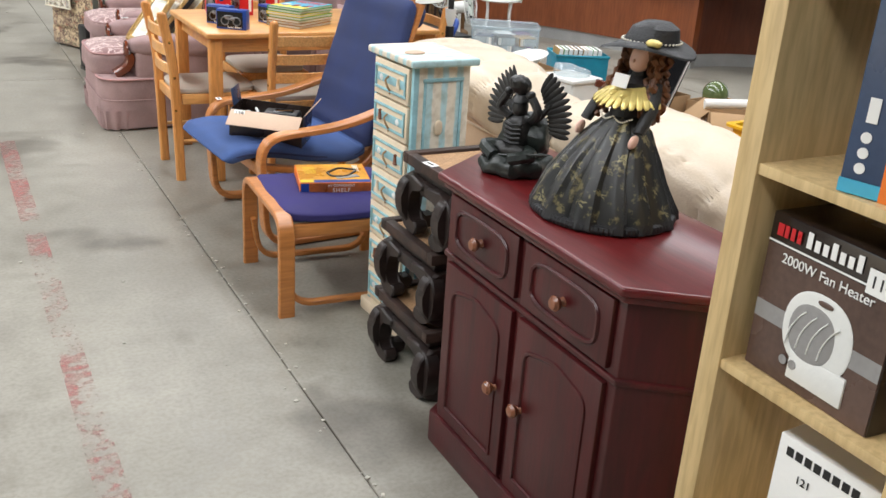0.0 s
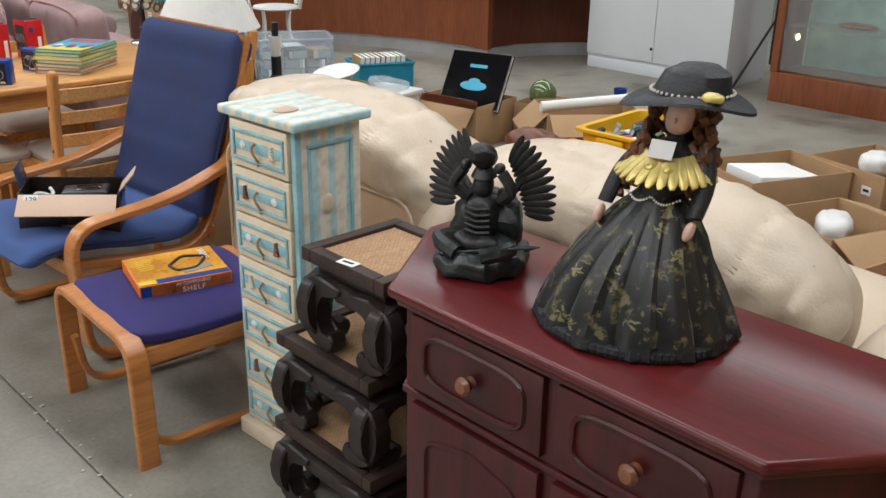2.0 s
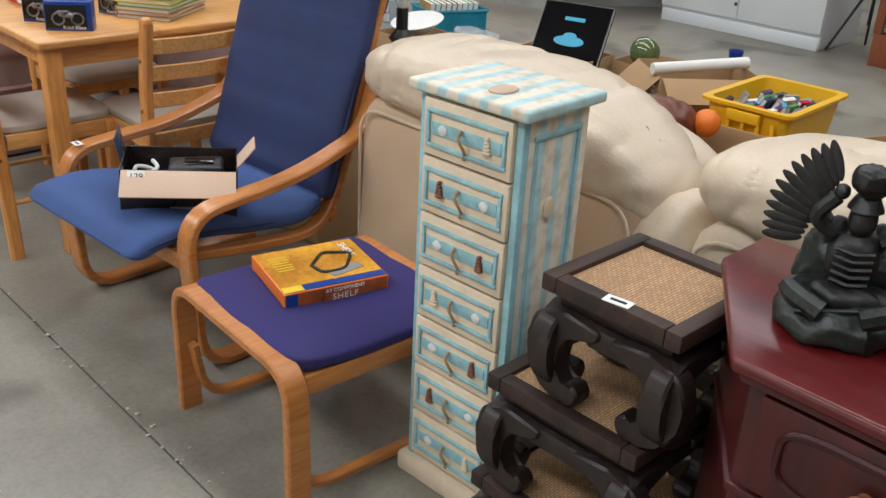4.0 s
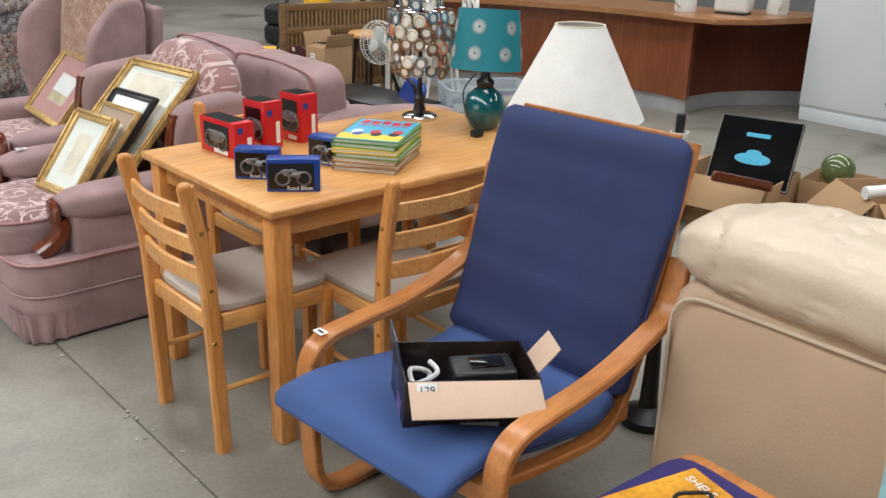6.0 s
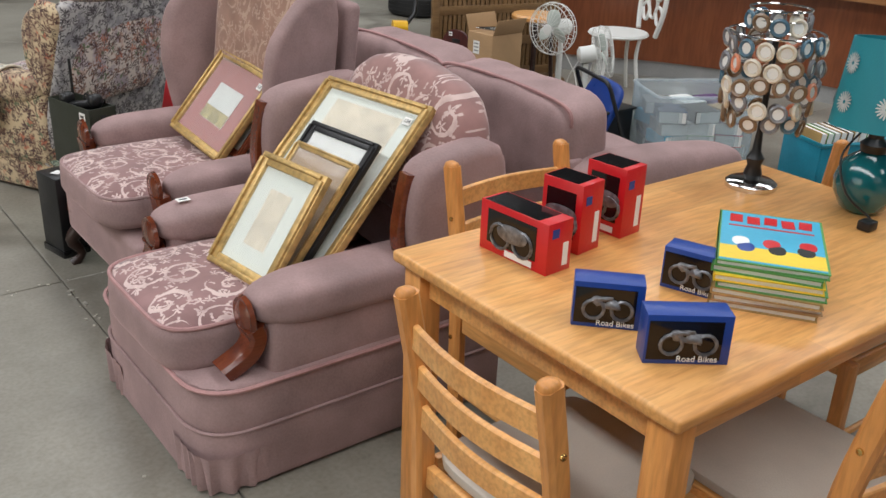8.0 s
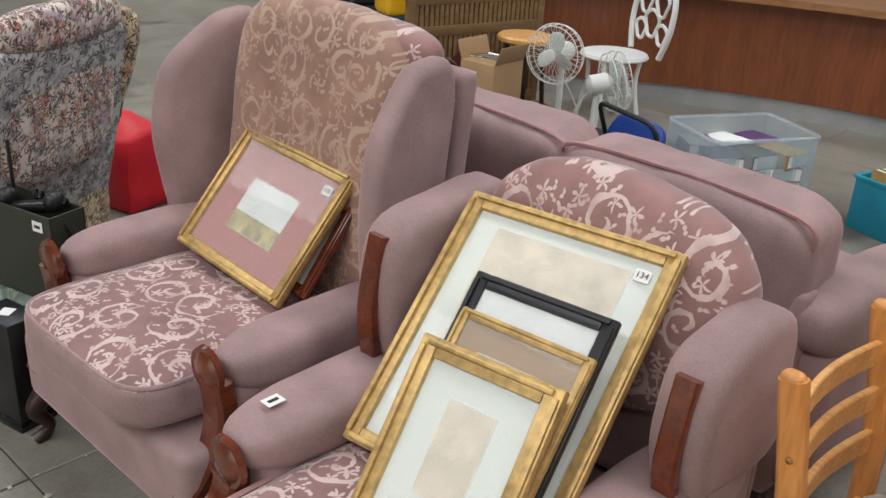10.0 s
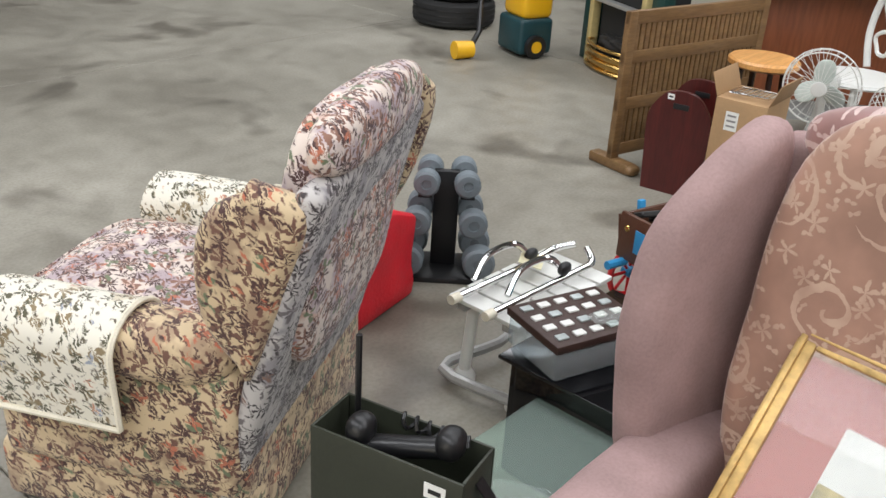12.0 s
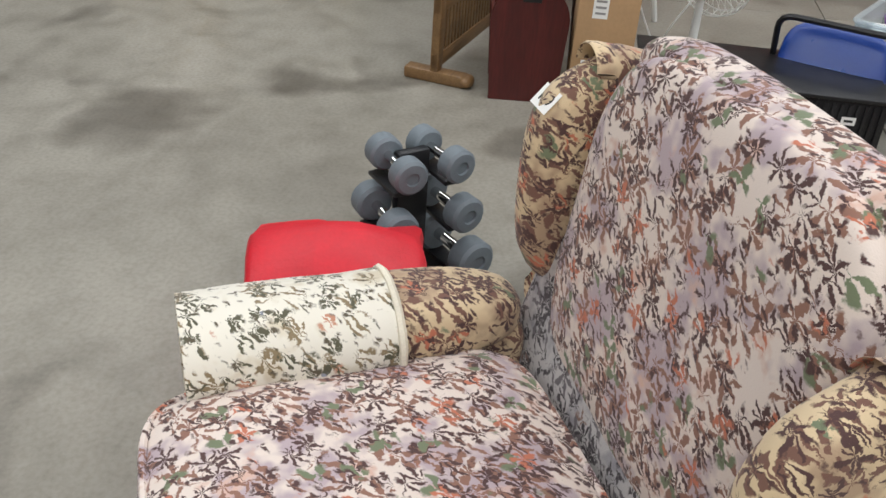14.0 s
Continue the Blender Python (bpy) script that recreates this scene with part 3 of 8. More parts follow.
# ---- the hall ----
floor = tagged(part("floor", box(22, 24, 0.2, 2.0, 5.0, -0.212, 0), JOINT), "concrete warehouse floor in large worn bays", "floor", kind="structure")
XS = (-9.0, -3.7, 0.86, 5.4, 13.0)
YS = (-7.0, -2.2, 7.08, 11.7, 17.0)
for i in range(4):
    for j in range(4):
        a, b, c, d = XS[i], XS[i + 1], YS[j], YS[j + 1]
        part("slab", box(b - a - 0.0035, d - c - 0.0035, 0.03, (a + b) / 2, (c + d) / 2, -0.03, 0.003, 1), CONCRETE, floor)
line = part("floor_marking", box(0.08, 6.6, 0.001, 0.245, 2.2, 0.0006, 0), RED_LINE)
chips = bmesh.new()
rng = random.Random(11)
for k in range(260):
    if k < 150:
        px, py = 0.86 + rng.gauss(0, 0.02), rng.uniform(-1.0, 7.0)
    elif k < 200:
        px, py = rng.uniform(-1.5, 2.5), 7.08 + rng.gauss(0, 0.02)
    else:
        px, py = rng.uniform(-1.0, 2.2), rng.uniform(0.0, 11.0)
    r = rng.uniform(0.002, 0.006)
    join(chips, box(r * 2, r * rng.uniform(1.2, 2.6), r * 0.8, px, py, -0.0005, 0, rz=rng.uniform(0, 180)))
tagged(part("floor_debris", chips, surf("pale mortar crumbs", (0.5, 0.47, 0.4), 0.9, var=0.4, scale=40), smooth=False), "pale crumbs and grit along the floor joints", "debris", kind="stuff")
tagged(line, "rubbed red painted line on concrete", "marking", kind="structure")
for name, b in (("wall_north", box(22, 0.2, 6.3, 2, 17.1, -0.2, 0)), ("wall_south", box(22, 0.2, 6.3, 2, -7.1, -0.2, 0)), ("wall_east", box(0.2, 24.4, 6.3, 13.1, 5, -0.2, 0))):
    tagged(part(name, b, PLASTER), "pale painted block wall", "wall", kind="structure")
ww = box(0.2, 9.2, 6.3, -9.1, -2.5, -0.2, 0)
join(ww, box(0.2, 7.4, 6.3, -9.1, 13.4, -0.2, 0))
join(ww, box(0.2, 7.6, 1.6, -9.1, 5.9, 4.5, 0))
tagged(part("wall_west", ww, PLASTER), "pale block wall with a wide open doorway", "wall", kind="structure")
cl = bmesh.new()
edges = [-9.2] + [v for s in SKYLIGHTS for v in (s - 0.7, s + 0.7)] + [13.2]
for a, b in zip(edges[::2], edges[1::2]):
    join(cl, box(b - a, 24.4, 0.1, (a + b) / 2, 5, 6.1, 0))
for s in SKYLIGHTS:
    join(cl, box(1.4, 4.2, 0.1, s, -5.1, 6.1, 0))
    join(cl, box(1.4, 1.2, 0.1, s, 16.6, 6.1, 0))
tagged(part("ceiling", cl, STEEL_DECK), "sheeted roof with rooflight strips", "ceiling", kind="structure")
# Opaque sheets above the strip lamps, added out of view to block the sun.
for s in SKYLIGHTS:
    rl = part("rooflight", box(1.4, 19.2, 0.02, s, 6.5, 6.16, 0), surf("rooflight sheet", (0.8, 0.8, 0.78), 0.5))
    tagged(rl, "unseen opaque white sheet that keeps the sun out of a rooflight strip", "rooflight", kind="structure")


def lot_tag(parent, m, text="", w=0.05, h=0.03):
    """A small white numbered sticker."""
    t = part("lot_sticker", box(w, h, 0.0012, 0, 0, 0, 0), PAPER, parent, "white numbered paper sticker", m=m)
    if text:
        lettering(text, h * 0.7, INK, t, T((0, 0, 0.0014)), "number")
    else:
        part("number", box(w * 0.6, h * 0.3, 0.0006, 0, 0, 0.0012, 0), INK, t)
    return t


def plate(outline, y, thick, r=0.04, seg=4):
    """A padded plate: an outline in x, z given a thickness in y and a rounded rim."""
    bm = bmesh.new()
    mid = Vector((sum(p[0] for p in outline), sum(p[1] for p in outline))) / len(outline)
    r = min(r, thick / 2)
    rings = []
    for k in range(2 * seg + 2):
        a = math.pi / 2 * (min(k, seg) / seg - 1) if k <= seg else math.pi / 2 * (k - seg - 1) / seg
        off = (-1 if k <= seg else 1) * (thick / 2 - r) + r * math.sin(a)
        inset = r * (1 - math.cos(a))
        ring = []
        for px, pz in outline:
            d = Vector((px, pz)) - mid
            d = d * max(0.0, 1 - inset / max(d.length, 0.05))
            ring.append(bm.verts.new((mid.x + d.x, y + off, mid.y + d.y)))
        rings.append(ring)
    return skin(bm, rings)


# ---- dining table and chairs ----
TX0, TX1, TY0, TY1, TZ = 1.11, 2.36, 4.46, 5.26, 0.745


def dining_table():
    t = thing("dining_table", pose((TX0 + TX1) / 2, (TY0 + TY1) / 2, 0), "honey beech rectangular dining table with square legs", "table")
    lx, ly = TX1 - TX0, TY1 - TY0
    part("tabletop", box(lx, ly, 0.027, 0, 0, TZ - 0.027, 0.008, 3), BEECH, t)
    for s in (-1, 1):
        part("apron", box(lx - 0.16, 0.02, 0.07, 0, s * (ly / 2 - 0.055), TZ - 0.098, 0.002), BEECH, t)
        part("apron", box(0.02, ly - 0.16, 0.07, s * (lx / 2 - 0.055), 0, TZ - 0.098, 0.002), BEECH, t)
        for u in (-1, 1):
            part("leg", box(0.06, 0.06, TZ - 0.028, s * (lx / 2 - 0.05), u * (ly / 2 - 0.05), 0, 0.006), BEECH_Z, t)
    return t


dining_table()


def dining_chair(m, label):
    """A ladder-back chair that faces +x; its back posts stand at x = 0."""
    c = thing("dining_chair", m, label, "chair", "chairs round the table")
    w, d, h = 0.41, 0.4, 0.82
    for s in (-1, 1):
        y = s * (w / 2 - 0.018)
        pts = curve_pts([(0.01, y, 0), (0.0, y, 0.42), (-0.01, y, 0.6), (-0.05, y, h)], 5)
        rear = ribbon(pts, (0, 1, 0), 0.034, 0.045)
        join(rear, puff(0.04, 0.034, 0.03, -0.051, y, h - 0.002, 2.5, 0, 3))
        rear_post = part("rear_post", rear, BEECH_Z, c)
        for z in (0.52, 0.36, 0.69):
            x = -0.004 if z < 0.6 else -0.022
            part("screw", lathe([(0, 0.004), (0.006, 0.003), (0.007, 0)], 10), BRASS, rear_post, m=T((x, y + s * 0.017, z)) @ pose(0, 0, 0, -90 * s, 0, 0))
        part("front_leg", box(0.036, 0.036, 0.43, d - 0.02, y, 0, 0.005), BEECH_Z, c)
        part("side_rail", box(d - 0.06, 0.02, 0.05, d / 2, y, 0.385, 0.004), BEECH, c)
        part("stretcher", tube([(0.02, y, 0.2), (d - 0.03, y, 0.2)], 0.009), BEECH, c)
    part("front_rail", box(0.02, w - 0.07, 0.05, d - 0.02, 0, 0.385, 0.004), BEECH, c)
    part("back_rail", box(0.02, w - 0.07, 0.05, 0.005, 0, 0.385, 0.004), BEECH, c)
    for z in (0.735, 0.645, 0.555):
        x = -0.012 - 0.04 * max(0, (z - 0.58)) / 0.24
        pts = [(x - 0.022 * math.cos(math.pi * k / 16), y, z) for k, y in [(k, -w / 2 + 0.03 + (w - 0.06) * (k + 8) / 16) for k in range(-8, 9)]]
        part("back_slat", ribbon(pts, (0, 0, 1), 0.05, 0.014), BEECH, c)
    part("seat", puff(d + 0.005, w - 0.035, 0.045, d / 2 + 0.012, 0, 0.448, 6, 0.25, 8), SEAT_GREY, c, "beige padded fabric seat")
    return c


dining_chair(pose(0.975, 4.755, 0), "honey beech ladder-back dining chair with beige seat")
dining_chair(pose(1.565, 4.315, 0, 0, 0, 90), "honey beech ladder-back dining chair tucked under the table")
dining_chair(pose(1.62, 5.42, 0, 0, 0, -90), "honey beech ladder-back dining chair on the far side")
dining_chair(pose(2.46, 4.87, 0, 0, 0, 180), "honey beech ladder-back dining chair at the table end")

# ---- bentwood armchair and footstool ----


def lounge_chair(m):
    c = thing("lounge_chair", m, "orange bentwood lounge chair with navy blue cushions", "armchair")
    for s in (-1, 1):
        y = s * 0.325
        pts = rounded([(0.75, y, 0.018), (0.1, y, 0.018), (0.075, y, 0.475), (0.45, y, 0.5), (0.7, y, 0.575), (0.75, y, 0.72)], 0.11, 7)
        side = part("side_frame", ribbon(pts, (0, 1, 0), 0.06, 0.026), BENT, c)
        part("bolt", lathe([(0, 0.004), (0.008, 0.003), (0.009, 0)], 10), BRASS, side, m=T((0.085, y + s * 0.01, 0.36)) @ pose(0, 0, 0, 0, -90, 0))
        back = curve_pts([(0.08, s * 0.27, 0.345), (0.35, s * 0.27, 0.3), (0.56, s * 0.27, 0.3), (0.66, s * 0.27, 0.45), (0.74, s * 0.27, 0.72), (0.83, s * 0.27, 0.99)], 7)
        part("back_frame", ribbon(back, (0, 1, 0), 0.045, 0.026), BENT, c)
    part("front_crossbar", box(0.035, 0.62, 0.05, 0.085, 0, 0.32, 0.006), BENT, c)
    part("rear_crossbar", box(0.03, 0.58, 0.045, 0.62, 0, 0.3, 0.006), BENT, c)
    for z, x in ((0.5, 0.665), (0.62, 0.7), (0.74, 0.735), (0.86, 0.775), (0.97, 0.81)):
        part("back_slat", box(0.012, 0.5, 0.04, x, 0, z, 0.003), BENT, c)
    # The pad follows the seat, then the back.
    line = curve_pts([(-0.06, 0, 0.385), (0.1, 0, 0.405), (0.35, 0, 0.365), (0.52, 0, 0.355), (0.6, 0, 0.42), (0.665, 0, 0.62), (0.74, 0, 0.84), (0.79, 0, 1.005)], 9)
    n = len(line)
    cut = int(n * 0.52)

    def pad(pts, w, label, material):
        bm = bmesh.new()
        rings = []
        P = [Vector(p) for p in pts]
        for i, p in enumerate(P):
            t = (P[min(i + 1, len(P) - 1)] - P[max(i - 1, 0)]).normalized()
            nrm = Vector((-t.z, 0, t.x))
            u = i / (len(P) - 1)
            end = min(1.0, 10 * min(u, 1 - u) + 0.15)
            ring = []
            for k in range(28):
                a = 2 * math.pi * k / 28
                cy, cz = math.cos(a), math.sin(a)
                yy = math.copysign(abs(cy) ** 0.25, cy) * w / 2
                zz = math.copysign(abs(cz) ** 0.6, cz) * 0.034 * end
                q = abs(u * 5 % 1 - 0.5)
                zz *= 0.93 + 0.07 * (1 - (2 * q) ** 10)
                zz *= 1 - 0.12 * max(0.0, 1 - abs(abs(yy) - 0.1) / 0.012)
                zz += 0.004 * noise.noise(Vector((yy * 8, u * 9, 3)))
                yy *= (0.985 + 0.015 * math.cos(u * 9)) * (1 - 0.09 * max(0.0, 1 - 14 * min(u, 1 - u)) ** 2)
                ring.append(bm.verts.new(p + nrm * zz + Vector((0, yy, 0))))
            rings.append(ring)
        skin(bm, rings)
        pd = part("cushion", bm, material, c, label)
        edge = [p + Vector((0, w / 2 - 0.006, 0)) for p in P[2:-2]] + [p - Vector((0, w / 2 - 0.006, 0)) for p in P[-3:1:-1]]
        part("piping", tube(edge, 0.0045, 6, None, True), NAVY, pd)
        return pd

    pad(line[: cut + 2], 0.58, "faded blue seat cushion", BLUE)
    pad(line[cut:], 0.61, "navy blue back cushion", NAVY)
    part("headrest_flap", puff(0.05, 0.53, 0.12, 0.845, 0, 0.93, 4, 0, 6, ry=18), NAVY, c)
    lot_tag(c, T((0.13, 0.325, 0.4935)) @ pose(0, 0, 0, 0, -3.5, 90), "", 0.035, 0.025)
    return c


lounge_chair(pose(0.985, 3.87, 0, 0, 0, 4))


def footstool(m):
    c = thing("footstool", m, "orange bentwood footstool with violet-blue cushion", "footstool")
    for x in (0.03, 0.53):
        pts = rounded([(x, -0.265, 0.0), (x, -0.265, 0.37), (x, 0.265, 0.37), (x, 0.265, 0.0)], 0.085, 7)
        part("bent_frame", ribbon(pts, (1, 0, 0), 0.058, 0.025), BENT, c)
    for s in (-1, 1):
        part("side_rail", box(0.46, 0.024, 0.05, 0.28, s * 0.235, 0.29, 0.005), BENT, c)
        run = rounded([(0.035, s * 0.235, 0.2), (0.06, s * 0.235, 0.03), (0.5, s * 0.235, 0.03), (0.525, s * 0.235, 0.2)], 0.1, 6)
        part("runner", ribbon(run, (0, 1, 0), 0.03, 0.02), BENT, c)
    pad = puff(0.5, 0.5, 0.06, 0.285, 0, 0.362, 8, 0.45, 12, 0.004)
    for v in pad.verts:
        v.co.z -= 0.02 * (1 - min(1, ((v.co.x - 0.285) / 0.28) ** 2)) - 0.012
    pd = part("cushion", pad, PURPLE, c, "violet-blue cotton cushion")
    rim = [(0.285 + 0.245 * math.copysign(abs(math.cos(a)) ** 0.25, math.cos(a)), 0.245 * math.copysign(abs(math.sin(a)) ** 0.25, math.sin(a)), 0.352) for a in [2 * math.pi * k / 40 for k in range(40)]]
    part("piping", tube(rim, 0.004, 6, None, True), NAVY, pd)
    return c


footstool(pose(0.96, 3.165, 0, 0, 0, -3))

# ---- tall painted drawer tower ----


def drawer_tower(m):
    """Front faces -x; origin at the floor under the front's middle."""
    c = thing("drawer_tower", m, "narrow cream and aqua painted chest with seven seashell drawers", "chest of drawers")
    w, d, h = 0.265, 0.2, 0.945
    part("body", box(d, w, h - 0.03, d / 2 + 0.012, 0, 0.03, 0.003), STRIPE_X, c, "cream carcass painted with aqua stripes")
    part("top_board", box(d + 0.05, w + 0.05, 0.024, d / 2 + 0.008, 0, h, 0.007, 3), STRIPE_Y, c, "aqua and white striped top board")
    for s in (-1, 1):
        part("corner_post", box(0.02, 0.018, h - 0.02, 0.012, s * (w / 2 - 0.006), 0.02, 0.003), AQUA, c)
        part("side_frame", box(d - 0.05, 0.006, 0.012, d / 2 + 0.012, s * (w / 2 + 0.002), h - 0.05, 0.002), AQUA, c)
        for u in (0.045, d - 0.02):
            part("side_frame", box(0.01, 0.006, h - 0.15, u, s * (w / 2 + 0.002), 0.1, 0.002), AQUA, c)
        part("seashell", puff(0.03, 0.008, 0.05, d / 2, s * (w / 2 + 0.004), h - 0.2, 2.5, 0, 4), CREAM_PAINT, c)
    foot = prism([(-0.02, -w / 2 - 0.02), (d + 0.03, -w / 2 - 0.02), (d + 0.03, w / 2 + 0.02), (-0.02, w / 2 + 0.02)], 0, 0.05, 0.008)
    part("plinth", foot, CREAM_PAINT, c)
    for k in range(7):
        z = 0.065 + k * 0.1255
        dr = part("drawer", box(0.02, w - 0.032, 0.119, 0.002, 0, z, 0.003), CREAM_PAINT, c, "cream drawer front with aqua moulding")
        zc = z + 0.06
        for s in (-1, 1):
            part("moulding", box(0.008, w - 0.052, 0.009, -0.01, 0, zc + s * 0.036 - 0.0045, 0.003), AQUA, dr)
            part("moulding", box(0.008, 0.009, 0.064, -0.01, s * (w / 2 - 0.032), zc - 0.032, 0.003), AQUA, dr)
        part("panel_band", box(0.004, w - 0.08, 0.026, -0.009, 0, zc - 0.013, 0.001), AQUA, dr)
        sw = 1 if k % 2 else -1
        shell = bmesh.new()
        for q in range(5):
            join(shell, puff(0.012, 0.022 - q * 0.003, 0.01, -0.013, sw * 0.06, zc - 0.014 + q * 0.007, 2.4, 0, 2))
        part("seashell", shell, KNOB_WOOD if k % 3 else CREAM_PAINT, dr, "painted relief seashell")
        star = puff(0.008, 0.03, 0.028, -0.012, -sw * 0.06, zc, 1.2, 0, 4)
        part("seashell", star, WHITE, dr, "pale relief shell")
        pull = curve_pts([(-0.012, 0.008, zc + 0.012), (-0.026, 0.004, zc), (-0.022, -0.008, zc - 0.022), (-0.012, -0.002, zc - 0.034), (-0.012, 0.0, zc - 0.045)], 4)
        part("handle", tube(pull, 0.0035, 6), CARD, dr, "twisted rope pull")
    st = puff(0.07, 0.05, 0.012, d / 2 - 0.04, -0.03, h + 0.026, 2.2, 0, 4)
    part("seashell", st, CARD_PALE, c, "orange-brown painted shell")
    return c


drawer_tower(pose(1.283, 2.735, 0, 0, 0, 3))

# ---- stack of carved low tables ----


def opium_table(m, sx, sy, h, label):
    """A low table with a cane top and inward-curled legs."""
    c = thing("opium_table", m, label, "side table", "stacked carved tables")
    rim = bmesh.new()
    for s in (-1, 1):
        join(rim, box(sx, 0.032, 0.034, 0, s * (sy / 2 - 0.016), h - 0.034, 0.004))
        join(rim, box(0.032, sy - 0.064, 0.034, s * (sx / 2 - 0.016), 0, h - 0.034, 0.004))
    part("rim", rim, TEAK_WORN, c)
    part("cane_panel", box(sx - 0.06, sy - 0.06, 0.012, 0, 0, h - 0.022, 0), CANE, c, "woven cane panel")
    part("under_frame", box(sx - 0.05, sy - 0.05, 0.03, 0, 0, h - 0.066, 0.008), TEAK, c)
    H = h - 0.06
    for sy_ in (-1, 1):
        for sx_ in (-1, 1):
            leg = bmesh.new()
            for axis in (0, 1):
                L = (sx if axis == 0 else sy) / 2
                prof = curve_pts([(L - 0.055, H), (L + 0.004, H - 0.02), (L + 0.022, H * 0.62), (L + 0.01, H * 0.25), (L - 0.03, 0.012), (L - 0.085, 0.0), (L - 0.105, H * 0.14), (L - 0.09, H * 0.26), (L - 0.07, H * 0.2), (L - 0.05, H * 0.3), (L - 0.045, H * 0.55), (L - 0.07, H * 0.78), (L - 0.13, H * 0.84), (L - 0.13, H)], 3)[:-1]
                pl = prism([(p.x, p.y) for p in prof], -0.022, 0.022, 0.005, 1)
                mm = Matrix(((1, 0, 0, 0), (0, 0, -1, 0), (0, 1, 0, 0), (0, 0, 0, 1)))
                if axis == 0:
                    mm = Matrix.Diagonal((sx_, 1, 1, 1)) @ T((0, sy_ * (sy / 2 - 0.024), 0)) @ mm
                else:
                    mm = T((sx_ * (sx / 2 - 0.024), 0, 0)) @ Matrix.Diagonal((1, sy_, 1, 1)) @ pose(0, 0, 0, 0, 0, 90) @ mm
                join(leg, pl, mm)
            part("leg", leg, TEAK, c, "carved leg curled inwards")
    for s in (-1, 1):
        part("apron", box(sx - 0.2, 0.03, 0.045, 0, s * (sy / 2 - 0.024), h - 0.11, 0.01), TEAK, c)
        part("apron", box(0.03, sy - 0.2, 0.045, s * (sx / 2 - 0.024), 0, h - 0.11, 0.01), TEAK, c)
    return c


opium_table(pose(1.345, 2.36, 0), 0.37, 0.38, 0.245, "largest dark carved low table with cane top")
opium_table(pose(1.335, 2.36, 0.245, 0, 0, 1), 0.335, 0.345, 0.243, "middle dark carved low table stacked on another")
top_table = opium_table(pose(1.33, 2.295, 0.488), 0.285, 0.29, 0.243, "smallest dark carved low table on top of the stack")
lot_tag(top_table, T((-0.128, -0.01, 0.2435)) @ pose(0, 0, 0, 0, 0, -82), "", 0.05, 0.026)

# ---- red cabinet with cut corners ----


def corner_cabinet():
    c = thing("red_cabinet", pose(0, 0, 0), "dark red mahogany sideboard with cut corners and round knobs", "cabinet")

    def outline(o):
        return [(1.115 - o, 1.265 - o * 0.5), (1.36, 1.085 - o), (1.5, 1.085 - o), (1.5, 2.165 + o), (1.36, 2.165 + o), (1.115 - o, 1.995 + o * 0.5)]

    part("carcass", prism(outline(0), 0.09, 0.765, 0.003), MAHOGANY_SHADED, c)
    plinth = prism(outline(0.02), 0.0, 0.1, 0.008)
    part("plinth", plinth, MAHOGANY_SHADED, c)
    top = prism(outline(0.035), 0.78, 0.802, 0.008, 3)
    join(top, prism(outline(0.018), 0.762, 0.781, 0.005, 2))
    part("top_board", top, MAHOGANY_LIT_TOP, c)
    part("waist_moulding", prism(outline(0.008), 0.575, 0.59, 0.004), MAHOGANY_SHADED, c)
    for y0, y1, ky in ((1.285, 1.622, 1.7), (1.638, 1.975, 1.56)):
        ym, w = (y0 + y1) / 2, y1 - y0
        dr = part("drawer", box(0.02, w - 0.012, 0.155, 1.112, ym, 0.6, 0.004), MAHOGANY_SHADED, c)
        rim = [(1.101, ym + (w / 2 - 0.045) * math.copysign(abs(math.cos(a)) ** 0.5, math.cos(a)), 0.678 + 0.052 * math.copysign(abs(math.sin(a)) ** 0.5, math.sin(a))) for a in [2 * math.pi * k / 36 for k in range(36)]]
        part("bead", tube(rim, 0.006, 6, None, True), MAHOGANY_SHADED, dr)
        part("knob", lathe([(0, 0.032), (0.012, 0.03), (0.018, 0.022), (0.014, 0.013), (0.008, 0.008), (0.012, 0)], 16), KNOB_WOOD, dr, "turned wooden knob", m=T((1.102, ym, 0.678)) @ pose(0, 0, 0, 0, -90, 0))
        door = part("door", box(0.022, w - 0.012, 0.46, 1.112, ym, 0.108, 0.004), MAHOGANY_SHADED, c)
        pr = rounded([(1.101, ym - w / 2 + 0.05, 0.15), (1.101, ym - w / 2 + 0.05, 0.5), (1.101, ym, 0.53), (1.101, ym + w / 2 - 0.05, 0.5), (1.101, ym + w / 2 - 0.05, 0.15)], 0.03, 4)
        part("bead", tube(pr, 0.006, 6, None, True), MAHOGANY_SHADED, door)
        side = 1 if ym < 1.63 else -1
        part("knob", lathe([(0, 0.032), (0.012, 0.03), (0.018, 0.022), (0.014, 0.013), (0.008, 0.008), (0.012, 0)], 16), KNOB_WOOD, door, "turned wooden knob", m=T((1.102, ym + side * (w / 2 - 0.05), 0.345)) @ pose(0, 0, 0, 0, -90, 0))
    return c


corner_cabinet()

# ---- open bookcase ----


